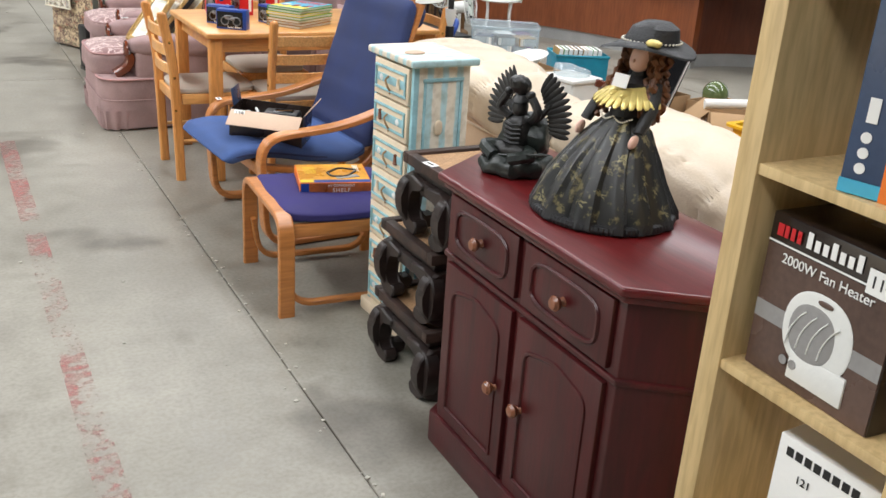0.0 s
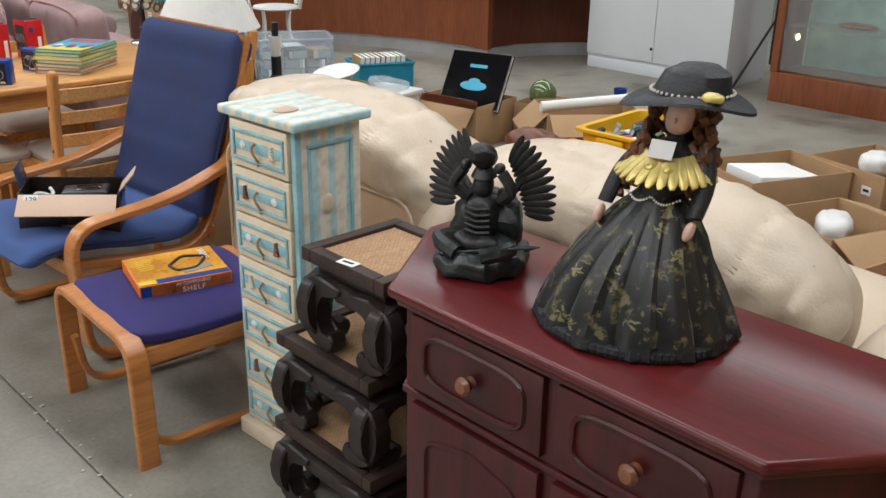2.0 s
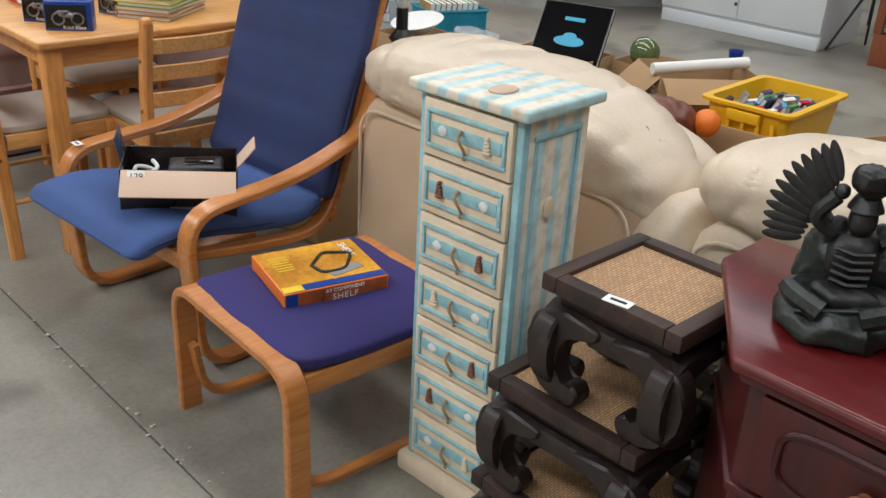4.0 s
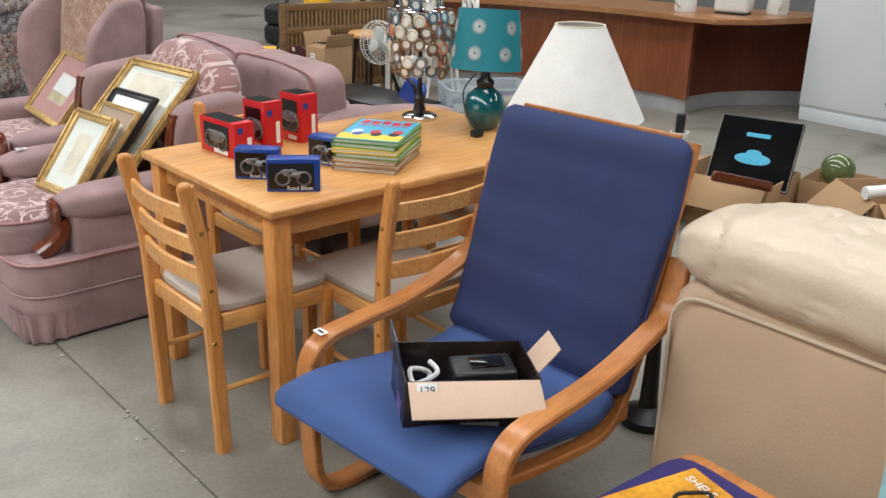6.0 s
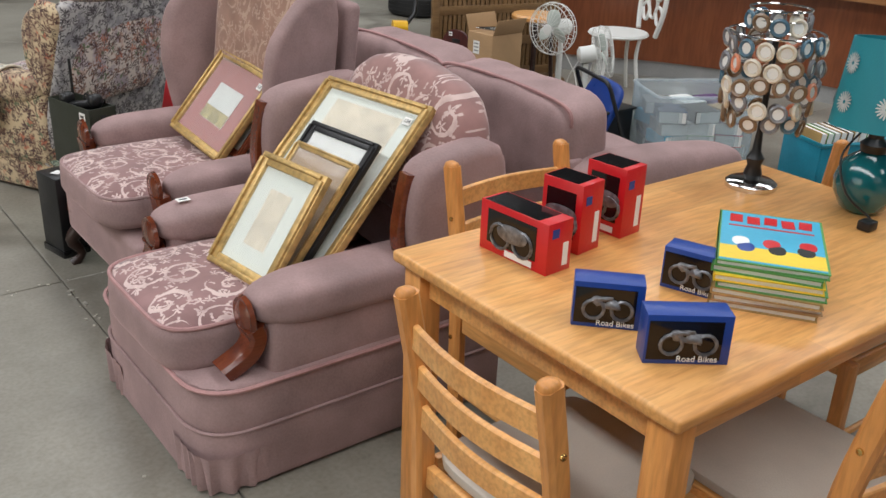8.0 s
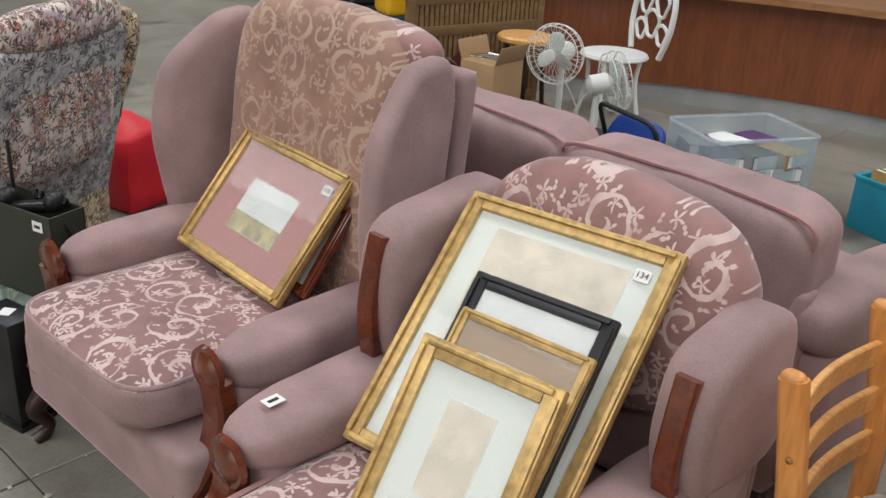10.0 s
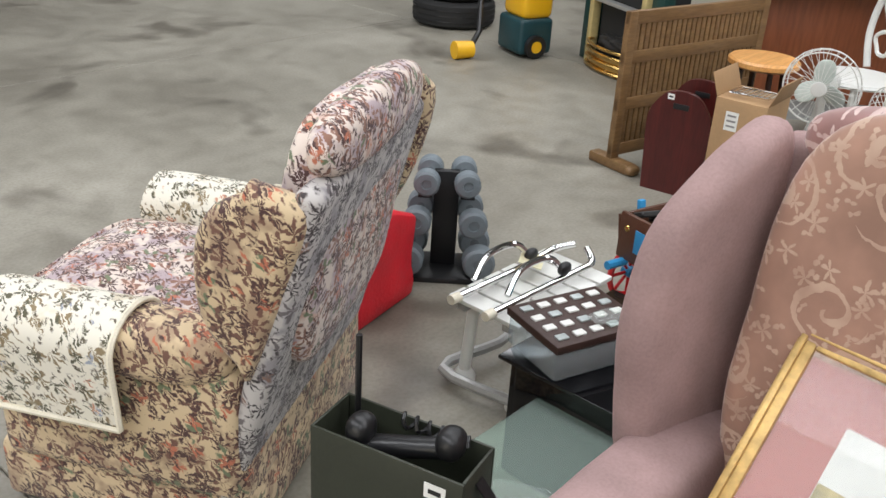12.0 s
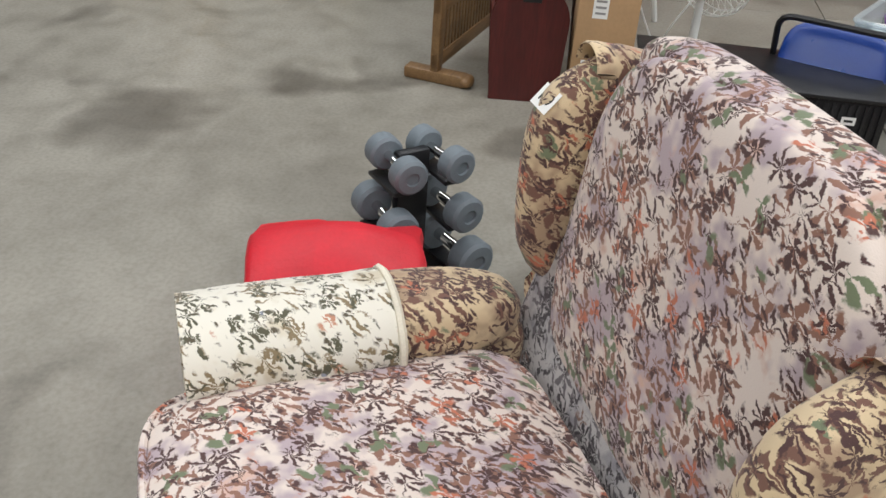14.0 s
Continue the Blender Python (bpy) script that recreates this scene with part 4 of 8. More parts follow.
def bookcase():
    c = thing("bookcase", pose(0, 0, 0), "pale birch open cube bookcase holding boxed goods", "bookcase")
    x0, dpt, y1, y0 = 1.1, 0.39, 1.045, -0.42
    H, tk = 1.49, 0.045
    for y in (y1 - tk / 2, y0 + tk / 2):
        part("side_panel", box(dpt, tk, H, x0 + dpt / 2, y, 0, 0.002), BIRCH, c)
    for z in (0.0, H - tk):
        part("outer_board", box(dpt, y1 - y0 - 2 * tk, tk, x0 + dpt / 2, (y0 + y1) / 2, z, 0.002), BIRCH, c)
    for k in (1, 2, 3):
        part("shelf", box(dpt - 0.004, y1 - y0 - 2 * tk, 0.018, x0 + dpt / 2 + 0.002, (y0 + y1) / 2, (0.41, 0.755, 1.1)[k - 1], 0.001), BIRCH, c)
    for k in (1, 2, 3):
        y = y1 - tk - k * 0.344
        lo = 0.045
        for hi in (0.41, 0.755, 1.1, H - tk):
            part("upright", box(dpt - 0.004, 0.018, hi - lo, x0 + dpt / 2 + 0.002, y, lo, 0.001), BIRCH, c)
            lo = hi + 0.018
    return c


bookcase()

# ---- cream leather sofa, seen from behind ----


def leather_sofa():
    c = thing("leather_sofa", pose(0, 0, 0), "puffy cream leather sofa with its back to the aisle", "sofa")
    units = ((2.56, 3.58), (1.48, 2.46))
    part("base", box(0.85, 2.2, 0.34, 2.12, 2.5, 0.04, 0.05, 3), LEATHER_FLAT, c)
    for i, (a, b) in enumerate(units):
        ym, w = (a + b) / 2, b - a
        bk = puff(0.2, w - 0.02, 0.66, 1.755, ym, 0.39, 9, 0, 14, 0.006, ry=3, seed=i * 5)
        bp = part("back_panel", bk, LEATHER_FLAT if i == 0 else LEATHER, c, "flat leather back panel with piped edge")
        pp = rounded([(1.655, a + 0.03, 0.1), (1.655, a + 0.03, 0.68), (1.655, b - 0.03, 0.68), (1.655, b - 0.03, 0.1)], 0.09, 5)
        part("piping", tube([(px + 0.008, py, pz) for px, py, pz in pp], 0.005, 6), LEATHER, bp)
        hd = puff(0.36, w + 0.05, 0.205, 1.8, ym, 0.8, 3.2, 0.1, 46, 0.006, ry=-4, seed=i * 3 + 1, wscale=5, crease=0.009)
        for v in hd.verts:
            u = (ym - v.co.y) / w * 2
            v.co.z -= 0.11 * max(0.0, u) ** 2.5 + 0.02 * max(0.0, -u) ** 3
            # Gathers fan out from the seam at each end.
            low = max(0.0, min(1.0, (0.9 - v.co.z) / 0.14))
            fold = (1 - abs(math.sin(v.co.y * 19 + 2.6 * noise.noise(v.co * 5 + Vector((i * 7, 0, 0)))))) ** 4
            v.co.x += (0.013 * fold * low + 0.006 * math.sin(v.co.z * 90 + v.co.y * 30) * max(0.0, abs(u) - 0.55)) * (1 if v.co.x < 1.8 else -1)
            v.co.z -= 0.012 * fold * (1 - low)
        part("head_cushion", hd, LEATHER, c, "overstuffed creased leather head cushion")
        part("lumbar_cushion", puff(0.22, w - 0.06, 0.36, 2.02, ym, 0.6, 3.5, 0.1, 14, 0.015, seed=i), LEATHER, c)
        part("seat_cushion", puff(0.7, w - 0.04, 0.22, 2.28, ym, 0.43, 4, 0.2, 12, 0.01, seed=i + 8), LEATHER, c)
    part("side_bulge", puff(0.3, 0.2, 0.36, 1.8, 2.53, 0.53, 2.6, 0.2, 18, 0.012, seed=4, crease=0.015), LEATHER, c)
    for y in (1.38, 3.5):
        part("arm", puff(0.85, 0.24, 0.5, 2.2, y, 0.38, 4, 0.1, 12, 0.012, seed=y), LEATHER, c)
    return c


leather_sofa()

# ---- upholstered armchairs ----


def scroll_front(parent, x, y, z0, z1, s):
    """Show wood on an arm's front: a round boss and a tapering stem."""
    bm = lathe([(0, 0.02), (0.03, 0.018), (0.042, 0.01), (0.052, 0.012), (0.056, 0.0)], 20)
    bmesh.ops.transform(bm, matrix=T((x, y, z1)) @ pose(0, 0, 0, 0, -90, 0), verts=bm.verts)
    h = z1 - z0
    stem = curve_pts([(x + 0.004, y + s * 0.015, z1 - 0.02), (x + 0.012, y + s * 0.015, z1 - h * 0.35), (x - 0.01, y + s * 0.01, z1 - h * 0.65), (x - 0.075, y, z0 + 0.01)], 6)
    join(bm, ribbon(stem, (0, 1, 0), 0.072, 0.05))
    return part("show_wood", bm, RED_WOOD, parent, "polished red-brown carved arm front")


def pleated(x, y0, y1, z0, z1, depth, axis="y", n=40):
    """A gathered valance along y (or along x) at x."""
    bm = bmesh.new()
    rows = []
    for z in (z1, z1 * 0.6 + z0 * 0.4, z0):
        row = []
        k = (z1 - z) / (z1 - z0)
        for i in range(n + 1):
            u = y0 + (y1 - y0) * i / n
            o = depth * (0.25 + 0.75 * k) * math.sin(i * 1.9 + math.sin(i * 0.7) * 2)
            row.append(bm.verts.new((x + o - 0.01 * k, u, z) if axis == "y" else (u, x + o, z)))
        rows.append(row)
    for a, b in zip(rows, rows[1:]):
        for i in range(n):
            bm.faces.new((a[i], a[i + 1], b[i + 1], b[i]))
    geo = bmesh.ops.extrude_face_region(bm, geom=bm.faces[:])
    for v in [g for g in geo["geom"] if isinstance(g, bmesh.types.BMVert)]:
        v.co += Vector((0.006, 0, 0)) if axis == "y" else Vector((0, 0.006 if x < 0 else -0.006, 0))
    return bm


def gathered(path, z0, z1):
    """A gathered valance along a path."""
    pts = []
    for a, b in zip(path, path[1:]):
        n = max(1, round((b - a).length / 0.009))
        pts += [a.lerp(b, k / n) for k in range(n)]
    bm = bmesh.new()
    rows = []
    for k, z in enumerate((z1, z1 * 0.6 + z0 * 0.4, z0)):
        row = []
        for i, p in enumerate(pts):
            t = (pts[min(i + 1, len(pts) - 1)] - pts[max(i - 1, 0)]).normalized()
            out = Vector((-t.y, t.x, 0)) * -1
            flat = 0.25 if abs(t.x) > 0.95 and p.x > 0.15 else 1.0
            o = (0.002 + 0.004 * k) * flat * math.sin(i * 1.25 + 2 * math.sin(i * 0.23)) + 0.005 * k
            row.append(bm.verts.new((p.x - out.x * -o, p.y - out.y * -o, z)))
        rows.append(row)
    for a, b in zip(rows, rows[1:]):
        for i in range(len(pts) - 1):
            bm.faces.new((a[i], a[i + 1], b[i + 1], b[i]))
    return bm


def piping_loop(w, d, x, z, r=0.006):
    return tube([(x + d / 2 * math.copysign(abs(math.cos(a)) ** 0.35, math.cos(a)), w / 2 * math.copysign(abs(math.sin(a)) ** 0.35, math.sin(a)), z) for a in [2 * math.pi * k / 44 for k in range(44)]], r, 6, None, True)


def wing_chair(m, label, fabric, seat_fabric, back_fabric, width=0.84, depth=0.8, top=1.14, wood_front=True, legs=True, wf=0.1, rake=6, base=None, arch=0.0, set_back=0.0, flare=0.0, wing_tops=None, reach=0.0, slim=1.0):
    """Faces -x; the seat cushion's front edge is near x = 0."""
    c = thing("wing_chair", m, label, "armchair")
    w, aw = width, 0.13
    inner = w - 2 * aw
    base = base or depth
    part("seat_base", box(base - 0.06, w - 0.06, 0.2, base / 2 + 0.02, 0, 0.14, 0.03, 3), fabric, c)
    sb = puff(0.62, inner + 0.02, 0.17, 0.3, 0, 0.415, 5.5, 0.25, 12, 0.006)
    for f in sb.faces:
        f.material_index = int(f.calc_center_median().z < 0.462)
    sc = part("seat_cushion", sb, [seat_fabric, fabric], c, "patterned seat cushion with piped edge")
    part("piping", piping_loop(inner + 0.0, 0.6, 0.3, 0.465), fabric, sc)
    for s in (-1, 1):
        y = s * (w / 2 - aw / 2)
        arm = box(depth - 0.22 + reach, aw - 0.03, 0.32, depth / 2 + 0.07 - reach / 2, y, 0.16, 0.03, 3)
        join(arm, puff(depth - 0.22 + reach, aw + 0.03, 0.13, depth / 2 + 0.06 - reach / 2, y, 0.5, 3.2, 0, 10, 0.003))
        part("arm", arm, fabric, c)
        if wood_front:
            scroll_front(c, 0.145, y, 0.2, 0.515, s)
        wing = curve_pts([(0.4 + wf, 0.5), (0.375 + wf, 0.64), (0.36 + wf, top - 0.36), (0.39 + wf, top - 0.2), (0.48 + wf, top - 0.1), (0.62 + wf * 0.6, top - 0.045), (0.8, top - 0.07), (0.79, 0.8), (0.75, 0.5), (0.6, 0.47)], 4)[:-1]
        if wing_tops:
            z = wing_tops[s > 0]
            f = 0.26 if s > 0 else 0.2
            back = 0.83 if s > 0 else 0.79
            wing = curve_pts([(0.45 + f, 0.5), (0.37 + f, 0.6), (0.36 + f, z - 0.15), (0.4 + f, z - 0.06), (0.49 + f, z - 0.01), (0.6 + f * 0.4, z), (back, z - 0.04), (back - 0.04, 0.7), (0.66 + f * 0.1, 0.5), (0.66, 0.47)], 4)[:-1]
        wb = plate([(p.x, p.y) for p in wing], s * (w / 2 - 0.045), 0.075, 0.036, 4)
        for v in wb.verts:
            v.co.y += s * flare * max(0.0, 0.68 - v.co.x)
        part("wing", wb, fabric, c)
        if legs:
            part("leg", tube(curve_pts([(0.1, y, 0.16), (0.05, y + s * 0.01, 0.1), (0.08, y, 0.04), (0.045, y + s * 0.01, 0.0)], 4), [0.03, 0.03, 0.029, 0.027, 0.025, 0.023, 0.02, 0.018, 0.016, 0.016, 0.018, 0.02, 0.022], 10), DARK_LEG, c, "dark cabriole leg")
            part("leg", box(0.035, 0.035, 0.16, depth - 0.06, y, 0, 0.004), DARK_LEG, c)
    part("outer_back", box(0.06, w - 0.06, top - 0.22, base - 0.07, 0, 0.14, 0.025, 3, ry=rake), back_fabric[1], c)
    bk = puff(0.16 * slim, w - 0.17 - set_back * 0.6, top - 0.42, 0.665 + set_back, 0, 0.45 + (top - 0.42) / 2 - 0.03, 5, 0.1, 14, 0.005, ry=7)
    for v in bk.verts:
        if v.co.z > 0.75:
            v.co.z += (v.co.z - 0.75) / (top - 0.8) * arch * (1 - (v.co.y / (w / 2)) ** 2)
    part("inner_back", bk, back_fabric[0], c, "padded inner back with arched top")
    part("top_roll", puff(0.15 * slim, w - 0.12 - set_back, 0.14, 0.755 + set_back - 0.1 * (1 - slim), 0, top - 0.06, 2.8, 0, 12, 0.004), back_fabric[2], c)
    return c


pink_wing = wing_chair(pose(0.9, 6.86, 0), "dusty pink velvet wing armchair with brocade seat", PINK, BROCADE, (BROCADE_DULL, PINK, BROCADE_BACK), depth=0.85, arch=0.03, set_back=0.055, flare=0.32, wf=0.135)


def pink_armchair(m):
    c = thing("pink_armchair", m, "dusty pink velvet armchair with brocade cushions and gathered skirt", "armchair")
    w, d, aw = 0.78, 0.95, 0.15
    hull = prism([(p.x, p.y) for p in rounded([(d, -w / 2, 0), (0.0, -w / 2, 0), (0.0, w / 2, 0), (d, w / 2, 0)], 0.15, 5)], 0.14, 0.31, 0.02, 2)
    part("seat_base", hull, PINK, c)
    path = rounded([(d, -w / 2 - 0.004, 0), (-0.004, -w / 2 - 0.004, 0), (-0.004, w / 2 + 0.004, 0), (d, w / 2 + 0.004, 0)], 0.15, 8)
    part("skirt", prism([(p.x, p.y) for p in path], 0.012, 0.175, 0.006, 2), PINK, c, "plain velvet valance")
    for s in (-1, 1):
        corner = rounded([(0.19, s * (w / 2 + 0.01), 0), (-0.01, s * (w / 2 + 0.01), 0), (-0.01, s * (w / 2 - 0.2), 0)], 0.15, 8)
        part("corner_gather", gathered(corner if s < 0 else corner[::-1], 0.008, 0.12), PINK, c, "gathered velvet corner")
    part("skirt_cord", tube([p + Vector((0, 0, 0.178)) for p in path], 0.005, 6), PINK, c)
    part("seat_cord", tube([p + Vector((0, 0, 0.3)) for p in path], 0.006, 6), PINK_CORD, c)
    for s in (-1, 1):
        y = s * (w / 2 - aw / 2)
        arm = box(d - 0.24, aw - 0.02, 0.22, d / 2 + 0.08, y, 0.27, 0.03, 3)
        join(arm, puff(d - 0.22, aw + 0.035, 0.12, d / 2 + 0.06, y, 0.482, 3.4, 0, 12, 0.003))
        part("arm", arm, PINK, c)
        scroll_front(c, 0.165, y, 0.31, 0.46, s)
        o, h = (0.0, 0.0) if s > 0 else (0.075, 0.05)
        wing = curve_pts([(0.56 + o, 0.52), (0.535 + o, 0.68 - h), (0.57 + o, 0.82 - h), (0.72 + o * 0.5, 0.86 - h), (0.92, 0.85 - h), (0.95, 0.6), (0.93, 0.5), (0.8, 0.48)], 4)[:-1]
        part("wing", plate([(p.x, p.y) for p in wing], s * (w / 2 - 0.05), 0.12, 0.04, 4), PINK, c)
        part("show_wood", ribbon(curve_pts([(0.548 + o, s * (w / 2 - 0.05), 0.5), (0.527 + o, s * (w / 2 - 0.05), 0.65 - h), (0.556 + o, s * (w / 2 - 0.05), 0.81 - h)], 5), (0, 1, 0), 0.045, 0.026), RED_WOOD, c)
    sb = puff(0.64, w - 2 * aw + 0.06, 0.2, 0.29, 0, 0.362, 5.5, 0.25, 12, 0.006, seed=3)
    for f in sb.faces:
        f.material_index = int(f.calc_center_median().z < 0.422)
    sc = part("seat_cushion", sb, [BROCADE, PINK], c, "brocade seat cushion with piped edge")
    part("piping", piping_loop(w - 2 * aw + 0.04, 0.62, 0.29, 0.425), PINK_CORD, sc)
    part("inner_back", puff(0.14, w - 0.14, 0.5, 0.89, 0, 0.58, 5, 0.1, 10, 0.004, ry=5), PINK, c)
    part("back_cushion", puff(0.21, w - 0.14, 0.46, 0.875, 0, 0.74, 3, 0.25, 14, 0.01, ry=12, seed=2), BROCADE_BACK, c, "loose brocade back cushion")
    part("outer_back", box(0.05, w - 0.04, 0.74, d - 0.02, 0, 0.03, 0.02), PINK, c)
    lot_tag(c, T((0.27, w / 2 - 0.07, 0.546)), "", 0.04, 0.03)
    return c


pink_armchair(pose(0.775, 5.965, 0))


def floral_chair(m):
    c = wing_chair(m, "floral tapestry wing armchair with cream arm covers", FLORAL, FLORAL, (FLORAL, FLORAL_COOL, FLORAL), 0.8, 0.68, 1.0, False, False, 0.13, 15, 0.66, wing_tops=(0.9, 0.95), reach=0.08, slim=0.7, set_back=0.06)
    for o in c.children:
        if o.name.startswith(("seat_base", "arm", "wing")):
            o.data.materials[0] = FLORAL_TAN
    part("lower_cover", box(0.62, 0.72, 0.16, 0.34, 0, 0.012, 0.02), FLORAL_TAN, c, "loose floral cover down to the floor")
    for s in (-1, 1):
        y = s * (0.4 - 0.065)
        cap = bmesh.new()
        rows = []
        for x in (0.07, 0.16, 0.25, 0.33, 0.4):
            row = []
            for k in range(13):
                a = math.pi * (k / 12 * 1.3 - 0.15)
                drop = (0.13 if (k == 12) == (s > 0) else 0.02) if k in (0, 12) else 0
                row.append(cap.verts.new((x, y - math.cos(a) * 0.098 + 0.004 * math.sin(x * 45 + k), 0.497 + math.sin(a) * 0.075 - drop)))
            rows.append(row)
        for a, b in zip(rows, rows[1:]):
            for k in range(12):
                cap.faces.new((a[k], a[k + 1], b[k + 1], b[k]))
        geo = bmesh.ops.extrude_face_region(cap, geom=cap.faces[:])
        for v in [g for g in geo["geom"] if isinstance(g, bmesh.types.BMVert)]:
            v.co += (v.co - Vector((v.co.x, y, 0.47))).normalized() * 0.006
        edge = [(0.4, y - math.cos(math.pi * (k / 12 * 1.3 - 0.15)) * 0.104, 0.497 + math.sin(math.pi * (k / 12 * 1.3 - 0.15)) * 0.081 - ((0.13 if (k == 12) == (s > 0) else 0.02) if k in (0, 12) else 0)) for k in range(13)]
        cp = part("arm_cover", cap, FLORAL_PALE, c, "cream floral arm cover")
        part("braid", tube(edge, 0.007, 6), LACE, cp)
        for kk in (0, 12):
            low = [(x, edge[kk][1], edge[kk][2]) for x in (0.07, 0.18, 0.29, 0.4)]
            part("braid", tube(low, 0.007, 6), LACE, cp)
    lot_tag(c, T((0.645, 0.355, 0.865)) @ pose(0, 0, 0, 0, -48, 0) @ pose(0, 0, 0, 0, 0, -90), "139", 0.055, 0.04)
    return c


floral_chair(pose(1.13, 8.712, 0, 0, 0, -62))

# ---- pink sofa seen from behind ----


def pink_sofa(m):
    """Faces +x; the back is at x = 0 and runs along y."""
    c = thing("pink_sofa", m, "dusty pink velvet sofa facing away", "sofa")
    part("base", box(0.75, 1.5, 0.3, 0.42, 0, 0.1, 0.03, 3), PINK, c)
    part("outer_back", box(0.07, 1.5, 0.56, 0.05, 0, 0.1, 0.02, 3), PINK, c)
    for i, y in enumerate((-0.36, 0.36)):
        part("back_cushion", puff(0.23, 0.75, 0.36, 0.11, y, 0.665, 6, 0.05, 18, 0.01, ry=-6, seed=i * 4), PINK, c, "stuffed velvet back cushion with piping")
        part("piping", tube(curve_pts([(0.03, y - 0.37, 0.76), (0.02, y - 0.33, 0.825), (0.02, y, 0.842), (0.02, y + 0.33, 0.825), (0.03, y + 0.37, 0.76)], 6), 0.007, 6), PINK_CORD, c)
        part("seat_cushion", puff(0.6, 0.7, 0.18, 0.45, y, 0.45, 4, 0.2, 10, 0.006), PINK, c)
    for s in (-1, 1):
        part("arm", puff(0.78, 0.2, 0.2, 0.4, s * 0.76, 0.56, 3, 0, 12, 0.004, ry=3), PINK, c)
        part("arm_panel", box(0.7, 0.14, 0.4, 0.4, s * 0.76, 0.12, 0.03, 3), PINK, c)
    for s in (-1, 1):
        for x in (0.08, 0.74):
            part("leg", box(0.05, 0.05, 0.1, x, s * 0.7, 0.0, 0.004), DARK_LEG, c)
    return c


pink_sofa(pose(2.12, 6.45, 0, 0, 0, -4))

# ---- white cupboard, desk and glass cabinet at the back ----


def cupboard():
    c = thing("white_cupboard", pose(6.7, 5.24, 0), "tall white painted double-door cupboard", "cupboard")
    part("body", box(0.6, 1.38, 1.98, 0.32, 0, 0.02, 0.004), WHITE_PAINT, c)
    part("plinth", box(0.58, 1.36, 0.09, 0.3, 0, 0, 0.003), WHITE_PAINT, c)
    for s in (-1, 1):
        d = part("door", box(0.022, 0.685, 1.86, 0.01, s * 0.345, 0.12, 0.003), WHITE_PAINT, c)
        part("handle", tube(rounded([(0, s * 0.04, 0.98), (-0.03, s * 0.04, 0.98), (-0.03, s * 0.04, 1.1), (0, s * 0.04, 1.1)], 0.015, 4), 0.006, 8), CHROME, d)
    part("keyhole", lathe([(0, 0.004), (0.012, 0.004), (0.014, 0)], 12), BLACK, c, m=T((-0.002, 0.02, 0.23)) @ pose(0, 0, 0, 0, -90, 0))
    return c


cupboard()


def desk():
    c = thing("reception_desk", pose(0, 0, 0), "curved red-brown veneered reception desk with metal plinth", "desk")
    arc = curve_pts([(6.05, 6.52, 0), (6.08, 7.0, 0), (5.93, 7.6, 0), (5.6, 8.3, 0), (5.1, 8.9, 0)], 6)
    back = [p + Vector((0.75, 0.3, 0)) for p in arc]

    def wall(inset, z0, z1):
        return prism([(p.x + inset, p.y + inset * 0.4) for p in arc] + [(p.x + 0.1, p.y + 0.04) for p in arc[::-1]], z0, z1, 0)

    part("front_panel", wall(0, 0.12, 0.72), DESK_WOOD, c, smooth=True)
    part("plinth", wall(0.02, 0, 0.12), GREY_METAL, c, "brushed grey metal plinth")
    bay = curve_pts([(6.16, 6.6, 0), (6.55, 6.58, 0), (6.9, 6.42, 0), (7.2, 6.15, 0), (7.5, 5.7, 0)], 5)
    ring = [(p.x, p.y) for p in bay] + [(p.x + 0.03, p.y + 0.06) for p in bay[::-1]]
    part("recess_panel", prism(ring, 0.12, 0.72), DESK_SHADED, c, "recessed panel darkened for shade")
    part("recess_plinth", prism([(x + 0.005, y + 0.01) for x, y in ring], 0, 0.12), GREY_METAL, c)
    over = [(p.x - 0.12, p.y - 0.05) for p in arc]
    rim = [(7.6, 5.6), (6.8, 5.98), (6.3, 6.1), (6.0, 6.3)] + over[2:] + [(p.x + 0.62, p.y + 0.3) for p in arc[::-1]]
    part("worktop", prism(rim, 0.72, 0.762, 0.008, 2), wood("desk top veneer", (0.42, 0.2, 0.08), (0.33, 0.14, 0.05), "y", 0.3, 2, 0.3), c)
    return c


desk()


def appliance(m, kind):
    if kind == "kettle":
        c = thing("kettle", m, "white plastic electric kettle on the desk", "kettle")
        part("body", lathe([(0.08, 0), (0.085, 0.02), (0.075, 0.14), (0.055, 0.2), (0.02, 0.215), (0, 0.217)], 20), WHITE, c)
        part("handle", tube(curve_pts([(-0.05, 0, 0.19), (-0.12, 0, 0.18), (-0.13, 0, 0.08), (-0.08, 0, 0.04)], 5), 0.011, 8), WHITE, c)
        part("spout", tube([(0.06, 0, 0.13), (0.11, 0, 0.19)], [0.025, 0.014], 10), WHITE, c)
    else:
        c = thing("toaster", m, "white two-slot toaster on the desk", "toaster")
        b = part("body", box(0.17, 0.27, 0.18, 0, 0, 0.01, 0.03, 3), WHITE, c)
        for s in (-1, 1):
            part("slot", box(0.022, 0.2, 0.006, s * 0.035, 0, 0.187, 0.001), BLACK, c)
        part("lever", box(0.03, 0.02, 0.016, 0, -0.142, 0.12, 0.003), BLACK, c)
        part("foot", box(0.15, 0.24, 0.012, 0, 0, 0, 0.002), BLACK, c)
    return c


appliance(pose(6.25, 6.75, 0.762), "kettle")
appliance(pose(6.45, 6.45, 0.762, 0, 0, 15), "toaster")
appliance(pose(6.75, 6.25, 0.762, 0, 0, 40), "kettle")


